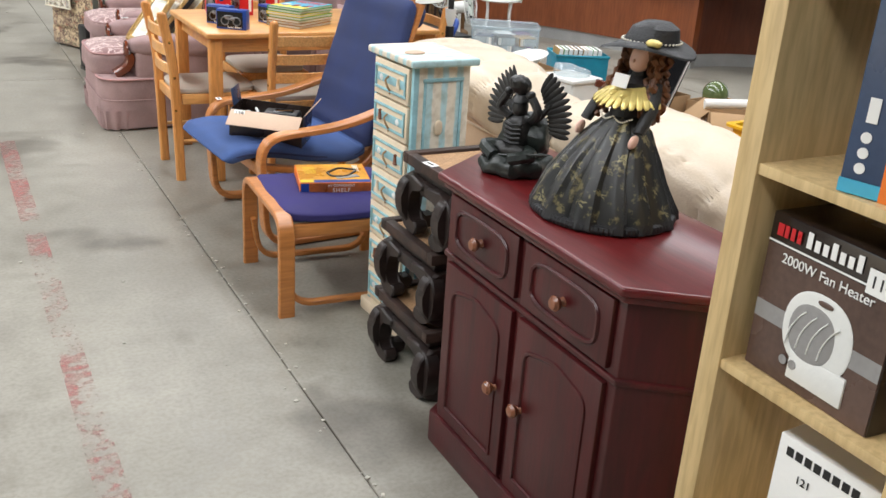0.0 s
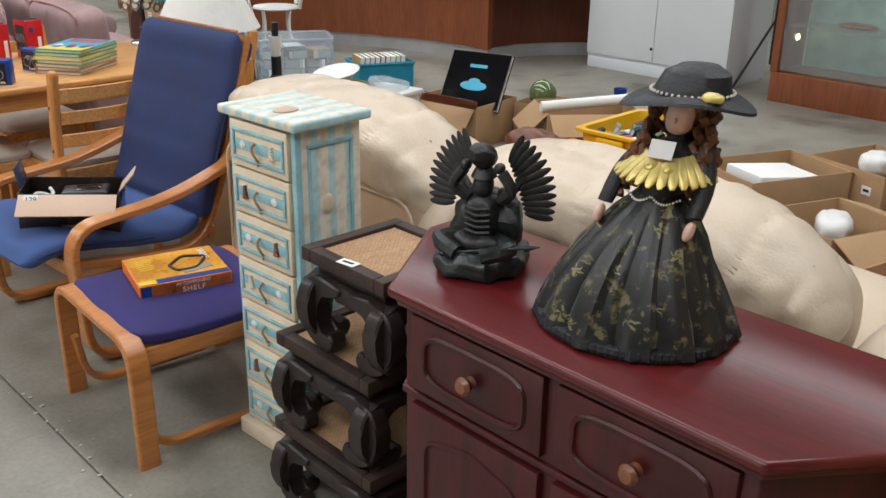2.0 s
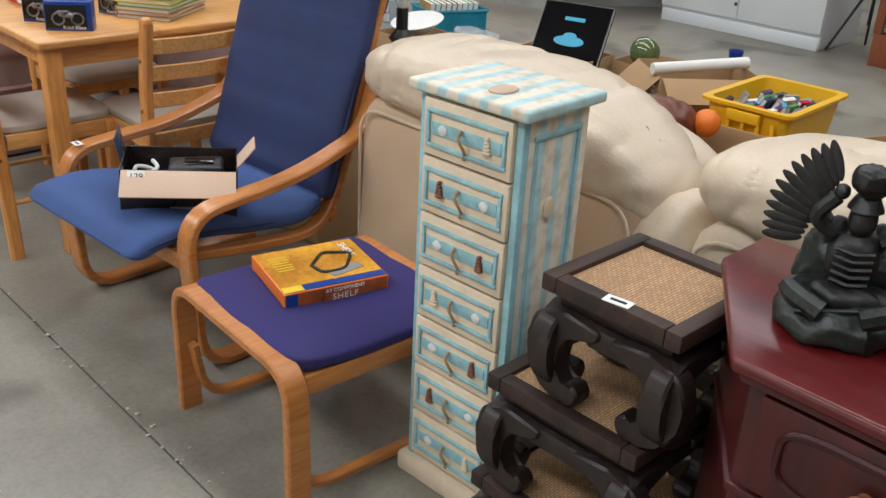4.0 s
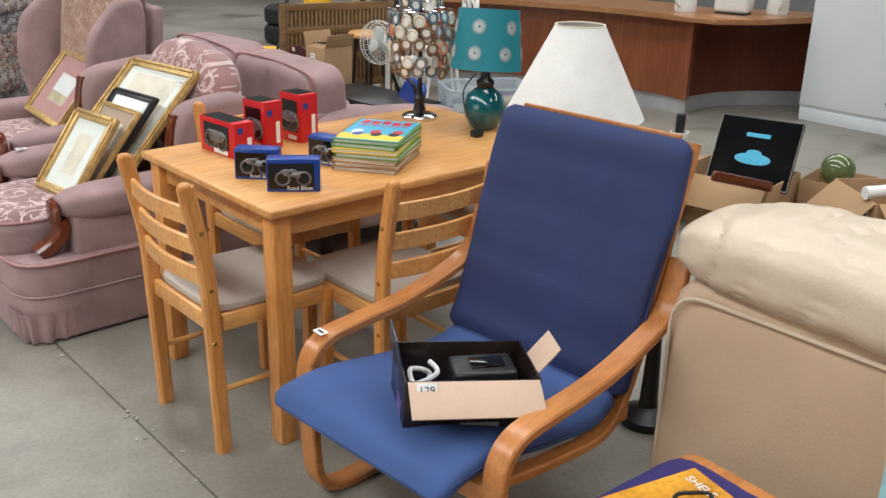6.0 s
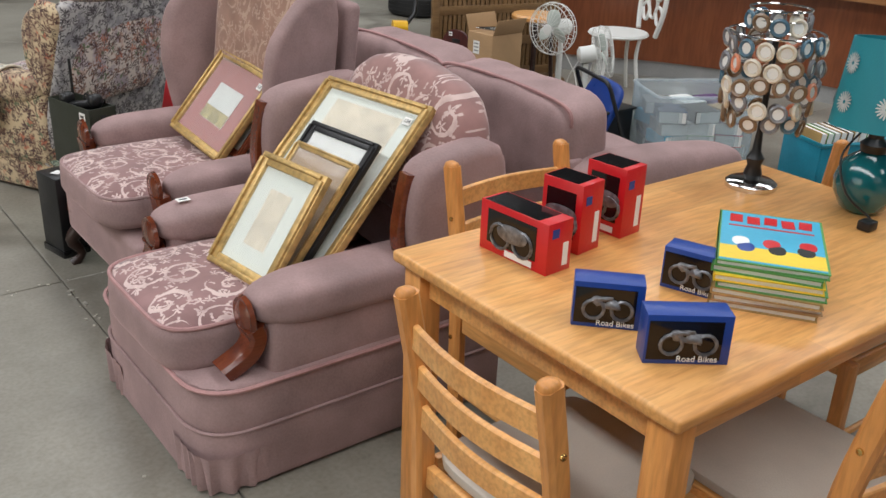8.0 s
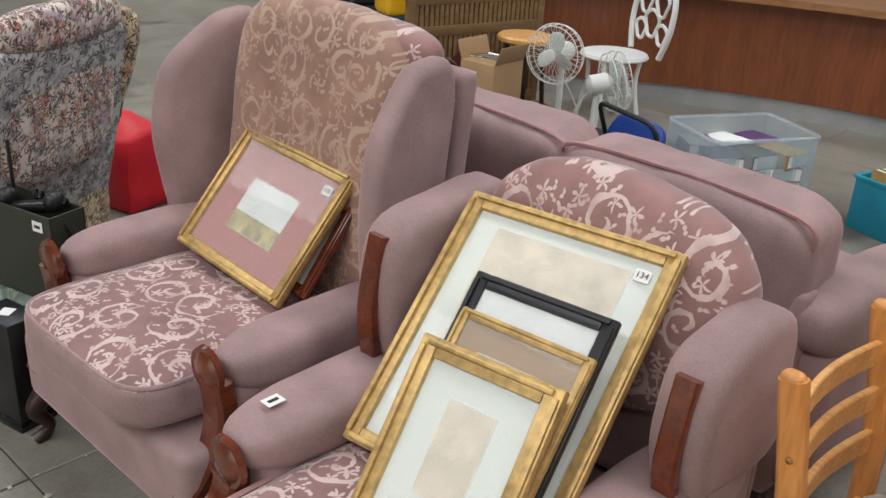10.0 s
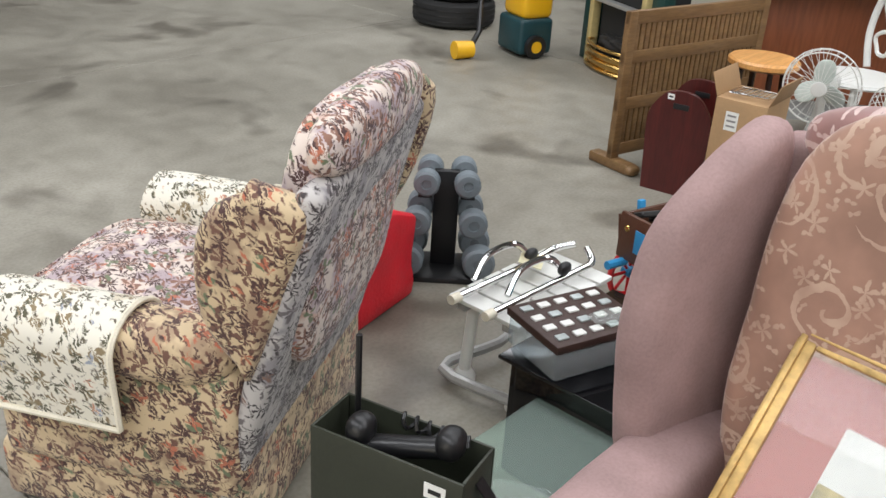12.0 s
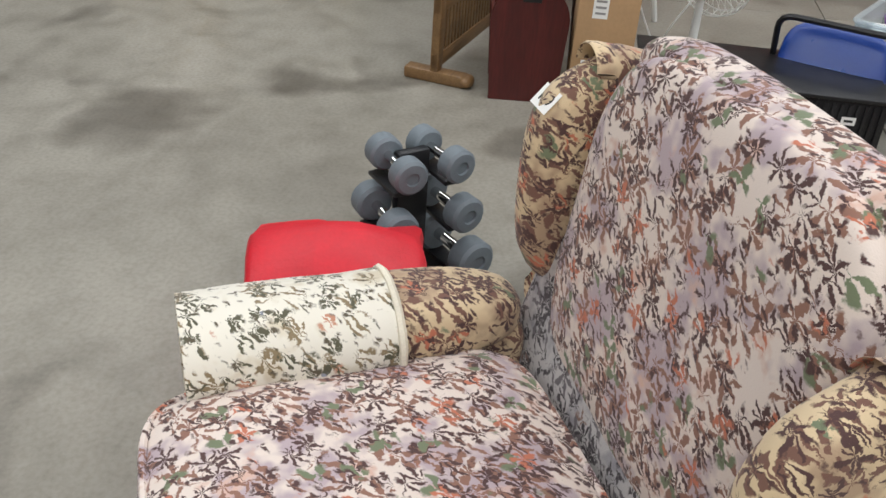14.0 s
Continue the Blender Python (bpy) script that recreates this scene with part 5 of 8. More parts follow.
def display_cabinet():
    c = thing("display_cabinet", pose(6.62, 3.55, 0), "orange-brown wooden display cabinet with lit glass shelves", "cabinet")
    part("base", box(0.45, 1.2, 0.22, 0.24, 0, 0, 0.006), DESK_WOOD, c)
    part("top", box(0.45, 1.2, 0.06, 0.24, 0, 1.85, 0.006), DESK_WOOD, c)
    for y in (-0.58, 0.58):
        part("corner_post", box(0.06, 0.06, 1.63, 0.045, y, 0.22, 0.004), DESK_WOOD, c)
        part("side_panel", box(0.37, 0.02, 1.63, 0.26, y, 0.22, 0.002), DESK_WOOD, c)
    part("back_panel", box(0.02, 1.12, 1.63, 0.45, 0, 0.22, 0.002), surf("pale aqua back panel", (0.4, 0.62, 0.56), 0.4), c)
    for z in (0.55, 0.95, 1.4):
        part("glass_shelf", box(0.34, 1.12, 0.008, 0.26, 0, z, 0.001), GLASS, c)
    part("pane", box(0.006, 1.1, 1.6, 0.04, 0, 0.235, 0), GLASS, c)
    glow = bpy.data.materials.new("cabinet lamp")
    glow.use_nodes = True
    g = glow.node_tree.nodes["Principled BSDF"]
    g.inputs["Emission Color"].default_value, g.inputs["Emission Strength"].default_value = (1, 0.75, 0.4, 1), 9.0
    part("spot_lamp", lathe([(0, 0.012), (0.02, 0.01), (0.024, 0)], 14), glow, c, m=T((0.3, 0.568, 0.45)) @ pose(0, 0, 0, 90, 0, 0))
    part("ornament", puff(0.12, 0.3, 0.05, 0.24, 0.1, 0.583, 2.4, 0.3, 8, 0.01), KNOB_WOOD, c)
    return c


display_cabinet()


def tripod():
    c = thing("music_stand", pose(7.0, 4.35, 0), "folded black metal tripod stand", "stand")
    part("pole", tube([(0, 0, 0.2), (0, 0, 1.2)], 0.012), BLACK, c)
    for a in (20, 140, 260):
        part("leg", tube([(0, 0, 0.55), (0.28 * math.cos(radians(a)), 0.28 * math.sin(radians(a)), 0.01)], 0.01), BLACK, c)
    part("desk_plate", box(0.02, 0.4, 0.25, 0, 0, 1.1, 0.004, ry=20), BLACK, c)
    return c


tripod()


# ---- boxed goods in the bookcase ----
DARK_PRINT = surf("dark brown print", (0.025, 0.016, 0.013), 0.25, var=0.25, scale=5, bump=0)
BROWN_PRINT = surf("brown print", (0.11, 0.065, 0.05), 0.25, var=0.3, scale=5, bump=0)
BLUE_PRINT = surf("slate blue print", (0.035, 0.06, 0.12), 0.3, bump=0)
CYAN_PRINT = surf("cyan print", (0.06, 0.42, 0.62), 0.35, bump=0, var=0.08)
GREY_PRINT = surf("grey print", (0.3, 0.29, 0.28), 0.4, bump=0)
YELLOW_PRINT = surf("yellow print", (0.85, 0.6, 0.04), 0.4, bump=0, var=0.08)
GREEN_PRINT = surf("green print", (0.1, 0.32, 0.08), 0.4, bump=0, var=0.1)


def heater_box():
    b = thing("heater_box", pose(1.135, 0.855, 0.773, 0, 0, -2), "dark printed carton of a white fan heater on a shelf", "box")
    part("carton", box(0.2, 0.255, 0.27, 0.1, 0, 0, 0.003), DARK_PRINT, b)
    f = part("front_print", box(0.002, 0.25, 0.218, -0.001, 0, 0.002, 0), BROWN_PRINT, b)
    part("white_rule", box(0.001, 0.25, 0.003, -0.0025, 0, 0.222, 0), PAPER, f)
    part("pale_band", box(0.001, 0.25, 0.03, -0.0022, 0, 0.09, 0), GREY_PRINT, f)
    # Brand mark as plain bars.
    for k in range(4):
        part("brand_bar", box(0.001, 0.008 if k else 0.012, 0.02, -0.0026, 0.105 - k * 0.013, 0.235, 0), RED, f)
    for k in range(7):
        part("brand_bar", box(0.001, 0.01, 0.018 if k % 3 else 0.026, -0.0026, 0.045 - k * 0.016, 0.235, 0), PAPER, f)
    lettering("2000W Fan Heater", 0.023, PAPER, f, T((-0.004, 0.0, 0.203)) @ FACE_W)
    body = puff(0.006, 0.135, 0.135, -0.003, -0.005, 0.11, 2.3, 0, 8)
    join(body, box(0.006, 0.11, 0.05, -0.003, -0.02, 0.02, 0.002))
    part("heater_picture", body, WHITE, f, "picture of a white fan heater")
    part("grille_picture", puff(0.004, 0.09, 0.095, -0.0055, 0.003, 0.108, 2.3, 0, 6), GREY_PRINT, f)
    for k in range(4):
        y = 0.035 - k * 0.022
        part("rib_picture", tube(curve_pts([(-0.0075, y + 0.012, 0.075), (-0.0078, y + 0.008, 0.1), (-0.0078, y - 0.004, 0.125), (-0.0075, y - 0.016, 0.14)], 3), 0.0014, 5), WHITE, f)
    for y in (0.045, 0.025):
        part("dial_picture", lathe([(0, 0.001), (0.008, 0.001), (0.008, 0)], 12), GREY_PRINT, f, m=T((-0.006, y, 0.045)) @ pose(0, 0, 0, 0, -90, 0))
    part("handle_picture", puff(0.003, 0.03, 0.01, -0.006, -0.012, 0.165, 2.3, 0, 3), BROWN_PRINT, f)
    lot_tag(b, T((-0.004, -0.095, 0.232)) @ FACE_W, "114", 0.05, 0.038)
    return b


heater_box()


def blue_orange_box():
    b = thing("blue_orange_carton", pose(1.14, 0.735, 1.118, 0, 0, 14), "slate blue and orange printed carton on a shelf", "box")
    part("carton", box(0.22, 0.25, 0.3, 0.11, 0, 0, 0.003), BLUE_PRINT, b)
    part("orange_panel", box(0.002, 0.19, 0.27, -0.001, -0.03, 0, 0), ORANGE, b)
    part("cyan_strip", box(0.002, 0.06, 0.02, -0.0012, 0.095, 0.002, 0), CYAN_PRINT, b)
    for z in (0.04, 0.062, 0.084):
        part("icon", lathe([(0, 0.001), (0.008, 0.001), (0.008, 0)], 12), PAPER, b, m=T((-0.0005, 0.1, z)) @ pose(0, 0, 0, 0, -90, 0))
    part("icon", box(0.001, 0.016, 0.035, -0.001, 0.098, 0.105, 0), PAPER, b)
    part("appliance_picture", puff(0.004, 0.12, 0.09, -0.003, -0.05, 0.16, 3, 0, 5), BLACK, b)
    return b


blue_orange_box()


def white_box():
    b = thing("white_carton", pose(1.16, 0.78, 0.428, 0, 0, 3), "white printed carton on a low shelf", "box")
    part("carton", box(0.2, 0.22, 0.255, 0.1, 0, 0, 0.003), PAPER, b)
    for k in range(8):
        part("brand_bar", box(0.001, 0.013, 0.016, -0.001, 0.085 - k * 0.018, 0.222, 0), INK, b)
    lettering("121", 0.02, INK, b, T((-0.0015, 0.05, 0.19)) @ FACE_W, "number")
    return b


white_box()

# ---- figures on the red cabinet ----
STONE_DARK = surf("dark bronze resin", (0.018, 0.017, 0.016), 0.45, var=0.5, scale=30, spec=0.5, bump=0.4)
STONE_GREEN = surf("greenish bronze resin", (0.02, 0.026, 0.022), 0.4, var=0.5, scale=30, bump=0.4)


def winged_statue():
    """A crouching winged figure with raised arms on a rocky base."""
    bm = puff(0.2, 0.21, 0.075, 0, 0, 0.028, 2.6, 0, 14, 0.014, wscale=22)
    join(bm, puff(0.09, 0.17, 0.16, 0.035, 0, 0.1, 2.4, 0, 10, 0.014, wscale=26))
    for v in bm.verts:
        v.co.z = max(v.co.z, 0)
    for f in bm.faces:
        f.material_index = 1
    join(bm, puff(0.1, 0.13, 0.06, -0.01, 0, 0.065, 2.4, 0, 10, 0.008, wscale=25))
    for s in (-1, 1):
        join(bm, tube(curve_pts([(0.0, s * 0.03, 0.07), (-0.05, s * 0.085, 0.075), (-0.075, s * 0.03, 0.055)], 4), 0.02, 8), slot=1)
        join(bm, tube(curve_pts([(0.0, s * 0.04, 0.165), (-0.01, s * 0.07, 0.195), (-0.01, s * 0.045, 0.235)], 4), 0.013, 8))
        join(bm, puff(0.03, 0.025, 0.025, -0.012, s * 0.04, 0.245, 2.2, 0, 4))
        # Wing: a bony arm and rows of overlapping feathers.
        join(bm, tube(curve_pts([(0.02, s * 0.03, 0.15), (0.035, s * 0.07, 0.2), (0.04, s * 0.1, 0.25)], 4), [0.014, 0.013, 0.012, 0.011, 0.01, 0.009, 0.008, 0.006, 0.005], 7))
        for k in range(12):
            a = radians(84 - k * 9)
            L = 0.075 + 0.02 * math.sin(k * 0.3)
            p = Vector((0.03, s * (0.045 + 0.006 * k * 0.6), 0.155 + 0.09 * (1 - k / 9)))
            d = Vector((0.15, s * math.cos(a) * 1.0 + s * 0.35, math.sin(a) + 0.1)).normalized()
            fe = puff(0.022, 0.008, L, 0, 0, L / 2, 1.8, 0, 4)
            join(bm, fe, T(p) @ d.to_track_quat("Z", "X").to_matrix().to_4x4())
        join(bm, puff(0.03, 0.05, 0.12, 0.025, s * 0.035, 0.13, 2.4, 0, 6, 0.006, wscale=30))
    join(bm, puff(0.065, 0.085, 0.11, 0, 0, 0.125, 2.5, 0, 8, 0.005, wscale=30))
    for k in range(5):
        join(bm, tube([(-0.034, -0.03, 0.1 + k * 0.014), (-0.04, 0, 0.096 + k * 0.014), (-0.034, 0.03, 0.1 + k * 0.014)], 0.004, 5))
    join(bm, puff(0.05, 0.046, 0.055, -0.005, 0, 0.2, 2.3, 0, 6))
    join(bm, lathe([(0.03, 0), (0.02, 0.02), (0.012, 0.028), (0, 0.03)], 10, -0.004, 0, 0.22))
    join(bm, puff(0.06, 0.06, 0.055, -0.012, 0, 0.272, 2.3, 0, 7, 0.008, wscale=34))
    join(bm, tube([(-0.08, 0.07, 0.05), (-0.06, -0.13, 0.09)], 0.004, 6), slot=1)
    join(bm, tube([(-0.06, -0.125, 0.088), (-0.056, -0.16, 0.096)], [0.009, 0.001], 6), slot=1)
    return solo("winged_statue", bm, [STONE_DARK, STONE_GREEN], pose(1.285, 1.965, 0.802, 0, 0, 22) @ Matrix.Diagonal((0.9, 0.84, 0.84, 1)), "dark bronze-look winged figurine on a rocky base", "statue")


winged_statue()

SATIN_BLACK = surf("black satin", (0.012, 0.012, 0.013), 0.5, var=0.4, scale=14, bump=0.5, fine=120, sheen=0.2)
LAME = floral("black and gold lame", (0.014, 0.014, 0.012), [((0.16, 0.135, 0.06), 34, 0.56)], [((0.22, 0.19, 0.09), 0.04, 0.017, 5, 0.55), ((0.012, 0.012, 0.012), 0.02, 0.009, 4, 0.4)])
LAME.node_tree.nodes["Principled BSDF"].inputs["Roughness"].default_value = 0.32
LAME.node_tree.nodes["Principled BSDF"].inputs["Metallic"].default_value = 0.2
GOLD_CLOTH = surf("gold pleated cloth", (0.75, 0.6, 0.2), 0.35, 0.35, var=0.15, scale=20)
HAIR = surf("brown curls", (0.16, 0.06, 0.022), 0.45, var=0.5, scale=40, bump=0.6, stretch=(1, 1, 0.3))
BISQUE = surf("doll bisque", (0.78, 0.5, 0.4), 0.45, var=0.04, bump=0)
PEARL = surf("pearl", (0.75, 0.7, 0.6), 0.25, var=0.05)


def costume_doll():
    """A doll in a wide gown and brimmed hat: one plain mesh."""
    bm = bmesh.new()
    rings = []
    for r, z in ((0.0, 0.003), (0.18, 0.0), (0.19, 0.008), (0.184, 0.03), (0.17, 0.06), (0.15, 0.1), (0.122, 0.15), (0.098, 0.19), (0.075, 0.225), (0.052, 0.25), (0.042, 0.262)):
        ring = []
        for k in range(72):
            a = 2 * math.pi * k / 72
            fold = 1 + (0.05 * math.sin(a * 13 + 0.8 * math.sin(a * 3)) + 0.03 * math.sin(a * 29 + 2) + 0.018 * math.sin(a * 22 + z * 60)) * (1.0 if z < 0.24 else 0.3)
            ring.append(bm.verts.new((max(r, 0.001) * fold * math.cos(a) * 0.92, max(r, 0.001) * fold * math.sin(a), z)))
        rings.append(ring)
    skin(bm, rings)
    for f in bm.faces:
        f.material_index = 1 if f.calc_center_median().z > 0.035 and f.calc_center_median().x < 0.06 else 0
    for k in range(90):
        a = 2 * math.pi * k / 90
        join(bm, puff(0.03, 0.026, 0.026, 0.165 * math.cos(a), 0.18 * math.sin(a), 0.012, 2.2, 0, 1), slot=0)
    join(bm, lathe([(0.042, 0.25), (0.04, 0.275), (0.05, 0.32), (0.048, 0.345), (0.02, 0.36), (0.018, 0.375), (0, 0.376)], 20), slot=0)
    for k in range(15):
        a = radians(95 + 170 * k / 14)
        fan = puff(0.014, 0.021, 0.092, 0, 0, 0.046, 3, 0, 2)
        d = Vector((math.cos(a) * 0.9, math.sin(a) * 1.1, -0.9)).normalized()
        join(bm, fan, T((0.0 + 0.02 * math.cos(a), 0.025 * math.sin(a), 0.352)) @ d.to_track_quat("Z", "X").to_matrix().to_4x4(), 2)
    for y in (-0.018, 0.014):
        join(bm, lathe([(0, 0.008), (0.005, 0.01), (0.01, 0.006), (0.014, 0.0)], 10, 0, 0, 0), T((-0.058, y, 0.318)) @ pose(0, 0, 0, 0, -75, 0), 2)
    for k in range(22):
        u = (k / 21 - 0.5) * 2
        join(bm, puff(0.005, 0.005, 0.005, -0.046 + 0.01 * u * u, u * 0.05, 0.262 - 0.012 * abs(math.sin(u * 3.2)), 2, 0, 1), slot=5)
    for s in (-1, 1):
        join(bm, tube(curve_pts([(0, s * 0.05, 0.34), (-0.015, s * 0.078, 0.29), (-0.04, s * 0.085, 0.235)], 4), [0.022, 0.022, 0.02, 0.02, 0.019, 0.018, 0.017, 0.016, 0.015], 10), slot=0)
        join(bm, puff(0.028, 0.018, 0.035, -0.05, s * 0.086, 0.215, 2.3, 0, 4), slot=4)
    join(bm, puff(0.062, 0.056, 0.075, -0.01, 0, 0.405, 2.2, 0, 8), slot=4)
    join(bm, puff(0.01, 0.008, 0.01, -0.042, 0, 0.398, 2, 0, 2), slot=4)
    rng = random.Random(4)
    for k in range(46):
        a = radians(rng.uniform(-118, 118))
        r = rng.uniform(0.03, 0.052)
        z = rng.uniform(0.29, 0.41)
        rr = r + (0.41 - z) * 0.28
        coil = [(rr * math.cos(a) + 0.006 * math.cos(t * 1.6), rr * math.sin(a) + 0.006 * math.sin(t * 1.6), z + 0.035 - t * 0.0075) for t in range(12)]
        join(bm, tube(coil, [0.004] + [0.008] * 10 + [0.003], 6), slot=3)
    join(bm, puff(0.08, 0.085, 0.09, 0.01, 0, 0.415, 2.3, 0, 8, 0.004, wscale=40), slot=3)
    for f in bm.faces:
        if f.material_index == 3 and f.calc_center_median().x < -0.026 and abs(f.calc_center_median().y) < 0.03 and f.calc_center_median().z > 0.36:
            f.material_index = 4
    hat = bmesh.new()
    hr = []
    for r, z in ((0.001, 0.492), (0.03, 0.49), (0.052, 0.476), (0.06, 0.45), (0.063, 0.44), (0.088, 0.438), (0.105, 0.43), (0.107, 0.425), (0.088, 0.43), (0.06, 0.433), (0.001, 0.434)):
        hr.append([hat.verts.new((r * math.cos(2 * math.pi * k / 40), r * math.sin(2 * math.pi * k / 40) * 1.12, z + (0.012 * math.sin(4 * math.pi * k / 40 + 1) if r > 0.08 else 0))) for k in range(40)])
    skin(hat, hr)
    join(bm, hat, None, 0)
    for k in range(40):
        a = 2 * math.pi * k / 40
        join(bm, puff(0.006, 0.006, 0.006, 0.066 * math.cos(a), 0.073 * math.sin(a), 0.445, 2, 0, 1), slot=5)
    join(bm, puff(0.03, 0.04, 0.02, -0.07, -0.06, 0.45, 2.2, 0, 4, 0.004, wscale=50), slot=2)
    for y, z in ((0.09, 0.03), (0.03, 0.045), (-0.03, 0.035)):
        join(bm, puff(0.01, 0.016, 0.016, -0.148 * math.cos(y * 6), y, z, 2, 0, 2), slot=5)
    join(bm, box(0.002, 0.045, 0.032, -0.062, 0.002, 0.335, 0), slot=6)
    # The figure leans a little to one side of its gown.
    for v in bm.verts:
        u = max(0.0, v.co.z - 0.12) / 0.33
        v.co.x += 0.046 * u
        v.co.y -= 0.05 * u
    d = solo("costume_doll", bm, [SATIN_BLACK, LAME, GOLD_CLOTH, HAIR, BISQUE, PEARL, PAPER], pose(1.305, 1.62, 0.802, 0, 0, 12) @ Matrix.Diagonal((0.9, 0.9, 0.9, 1)), "costume doll in a black and gold gown and black hat", "doll")
    return d


costume_doll()

# ---- on the lounge chair and footstool ----


def open_carton():
    b = thing("open_carton", pose(1.205, 3.79, 0.388, 0, 3, -31), "open black printed carton of small electricals on the chair seat", "box")
    w, d, h, t = 0.31, 0.2, 0.155, 0.004
    body = box(w, d, t, 0, 0, 0, 0.001)
    for s in (-1, 1):
        join(body, box(w, t, h, 0, s * (d / 2 - t / 2), 0, 0.001))
        join(body, box(t, d - 2 * t, h, s * (w / 2 - t / 2), 0, 0, 0.001))
    part("carton", body, DARK_PRINT, b)
    part("front_flap", box(w - 0.01, 0.004, 0.095, 0, -d / 2 - 0.002, 0, 0.001, rx=0), CARD_PALE, b, "pale card flap hanging outwards", m=T((0, 0, h)) @ pose(0, -d / 2, 0, 118, 0, 0) @ T((0, d / 2, 0)))
    part("end_flap", box(0.004, d * 0.6, 0.07, 0, 0, 0, 0.001), BLUE_PRINT, b, m=T((-w / 2, 0.02, h)) @ pose(0, 0, 0, 0, -12, 0))
    part("end_flap", box(0.004, d * 0.5, 0.075, 0, 0, 0, 0.001), CARD_PALE, b, m=T((w / 2, -0.02, h)) @ pose(0, 0, 0, 0, 38, 0))
    part("orange_badge", lathe([(0, 0.001), (0.014, 0.001), (0.014, 0)], 16), ORANGE, b, m=T((-0.1, -d / 2 - 0.0005, 0.03)) @ pose(0, 0, 0, 90, 0, 0))
    part("side_picture", box(0.001, 0.06, 0.05, -w / 2 - 0.0005, -0.03, 0.03, 0), surf("violet print", (0.16, 0.1, 0.3), 0.4, bump=0), b)
    part("pale_panel", box(0.09, 0.001, 0.035, 0.02, -d / 2 - 0.0008, 0.015, 0), GREY_PRINT, b)
    lot_tag(b, T((-0.11, -d / 2 - 0.02, h - 0.012)) @ pose(0, 0, 0, 52, 0, 0), "129", 0.045, 0.035)
    return b


open_carton()


def gadget(m, label):
    g = thing("gadget", m, label, "electronics")
    part("body", box(0.15, 0.1, 0.1, 0, 0, 0, 0.01, 3), BLACK, g)
    part("screen", box(0.08, 0.05, 0.004, 0.01, 0, 0.099, 0.001), BLACK_GLOSS, g)
    return g


gadget(pose(1.25, 3.77, 0.43, 0, 0, -31), "black plastic device inside the open carton")
cab = solo("cable", tube(curve_pts([(0, 0, 0), (0.03, 0.02, 0.03), (-0.01, 0.04, 0.045), (-0.03, 0.0, 0.03), (0.02, -0.02, 0.05), (0.03, 0.02, 0.06)], 6), 0.006, 8), WHITE, pose(1.135, 3.84, 0.465), "bundled white cable in the open carton", "cable")


def shelf_game():
    g = thing("shelf_kit_box", pose(1.265, 3.21, 0.372, 0, 0, -14), "flat orange carton of a component shelf on the footstool", "box")
    part("carton", box(0.27, 0.235, 0.048, 0, 0, 0, 0.003), ORANGE, g)
    top = part("top_print", box(0.262, 0.227, 0.001, 0, 0, 0.048, 0), surf("orange and yellow print", (0.9, 0.34, 0.03), 0.3, var=0.45, scale=7, bump=0), g)
    part("blue_strip", box(0.262, 0.028, 0.001, 0, -0.1, 0.0485, 0), ROYAL, top)
    part("yellow_tab", box(0.05, 0.028, 0.001, -0.106, -0.1, 0.049, 0), YELLOW_PRINT, top)
    part("shelf_picture", tube(rounded([(-0.02, 0.0, 0.05), (0.03, 0.06, 0.05), (0.1, 0.03, 0.05), (0.05, -0.05, 0.05), (-0.01, -0.05, 0.05), (-0.02, 0.0, 0.05)], 0.02, 3), 0.005, 5), INK, top)
    part("shelf_picture", box(0.09, 0.03, 0.002, 0.05, -0.05, 0.049, 0, rz=15), GREY_PRINT, top)
    for k in range(6):
        part("text_bar", box(0.05 - 0.004 * (k % 3), 0.005, 0.0006, -0.085, 0.07 - k * 0.014, 0.049, 0), YELLOW_PRINT, top)
    lettering("SHELF", 0.03, PAPER, top, T((0.095, 0.055, 0.05)) @ pose(0, 0, 0, 0, 0, -90))
    front = part("front_print", box(0.262, 0.001, 0.044, 0, -0.118, 0.002, 0), surf("orange brown print", (0.45, 0.11, 0.02), 0.35, var=0.4, scale=16, bump=0), g)
    lettering("AV COMPONENT", 0.013, PAPER, front, T((0.02, -0.1195, 0.037)) @ FACE_S)
    lettering("SHELF", 0.022, PAPER, front, T((0.02, -0.1195, 0.018)) @ FACE_S, spread=1.2)
    part("blue_end", box(0.03, 0.0012, 0.044, -0.116, -0.1185, 0.002, 0), ROYAL, front)
    return g


shelf_game()

# ---- things on the dining table ----


BIKE_GREY = surf("dull model metal", (0.2, 0.2, 0.21), 0.35, 0.5, var=0.5, scale=60)


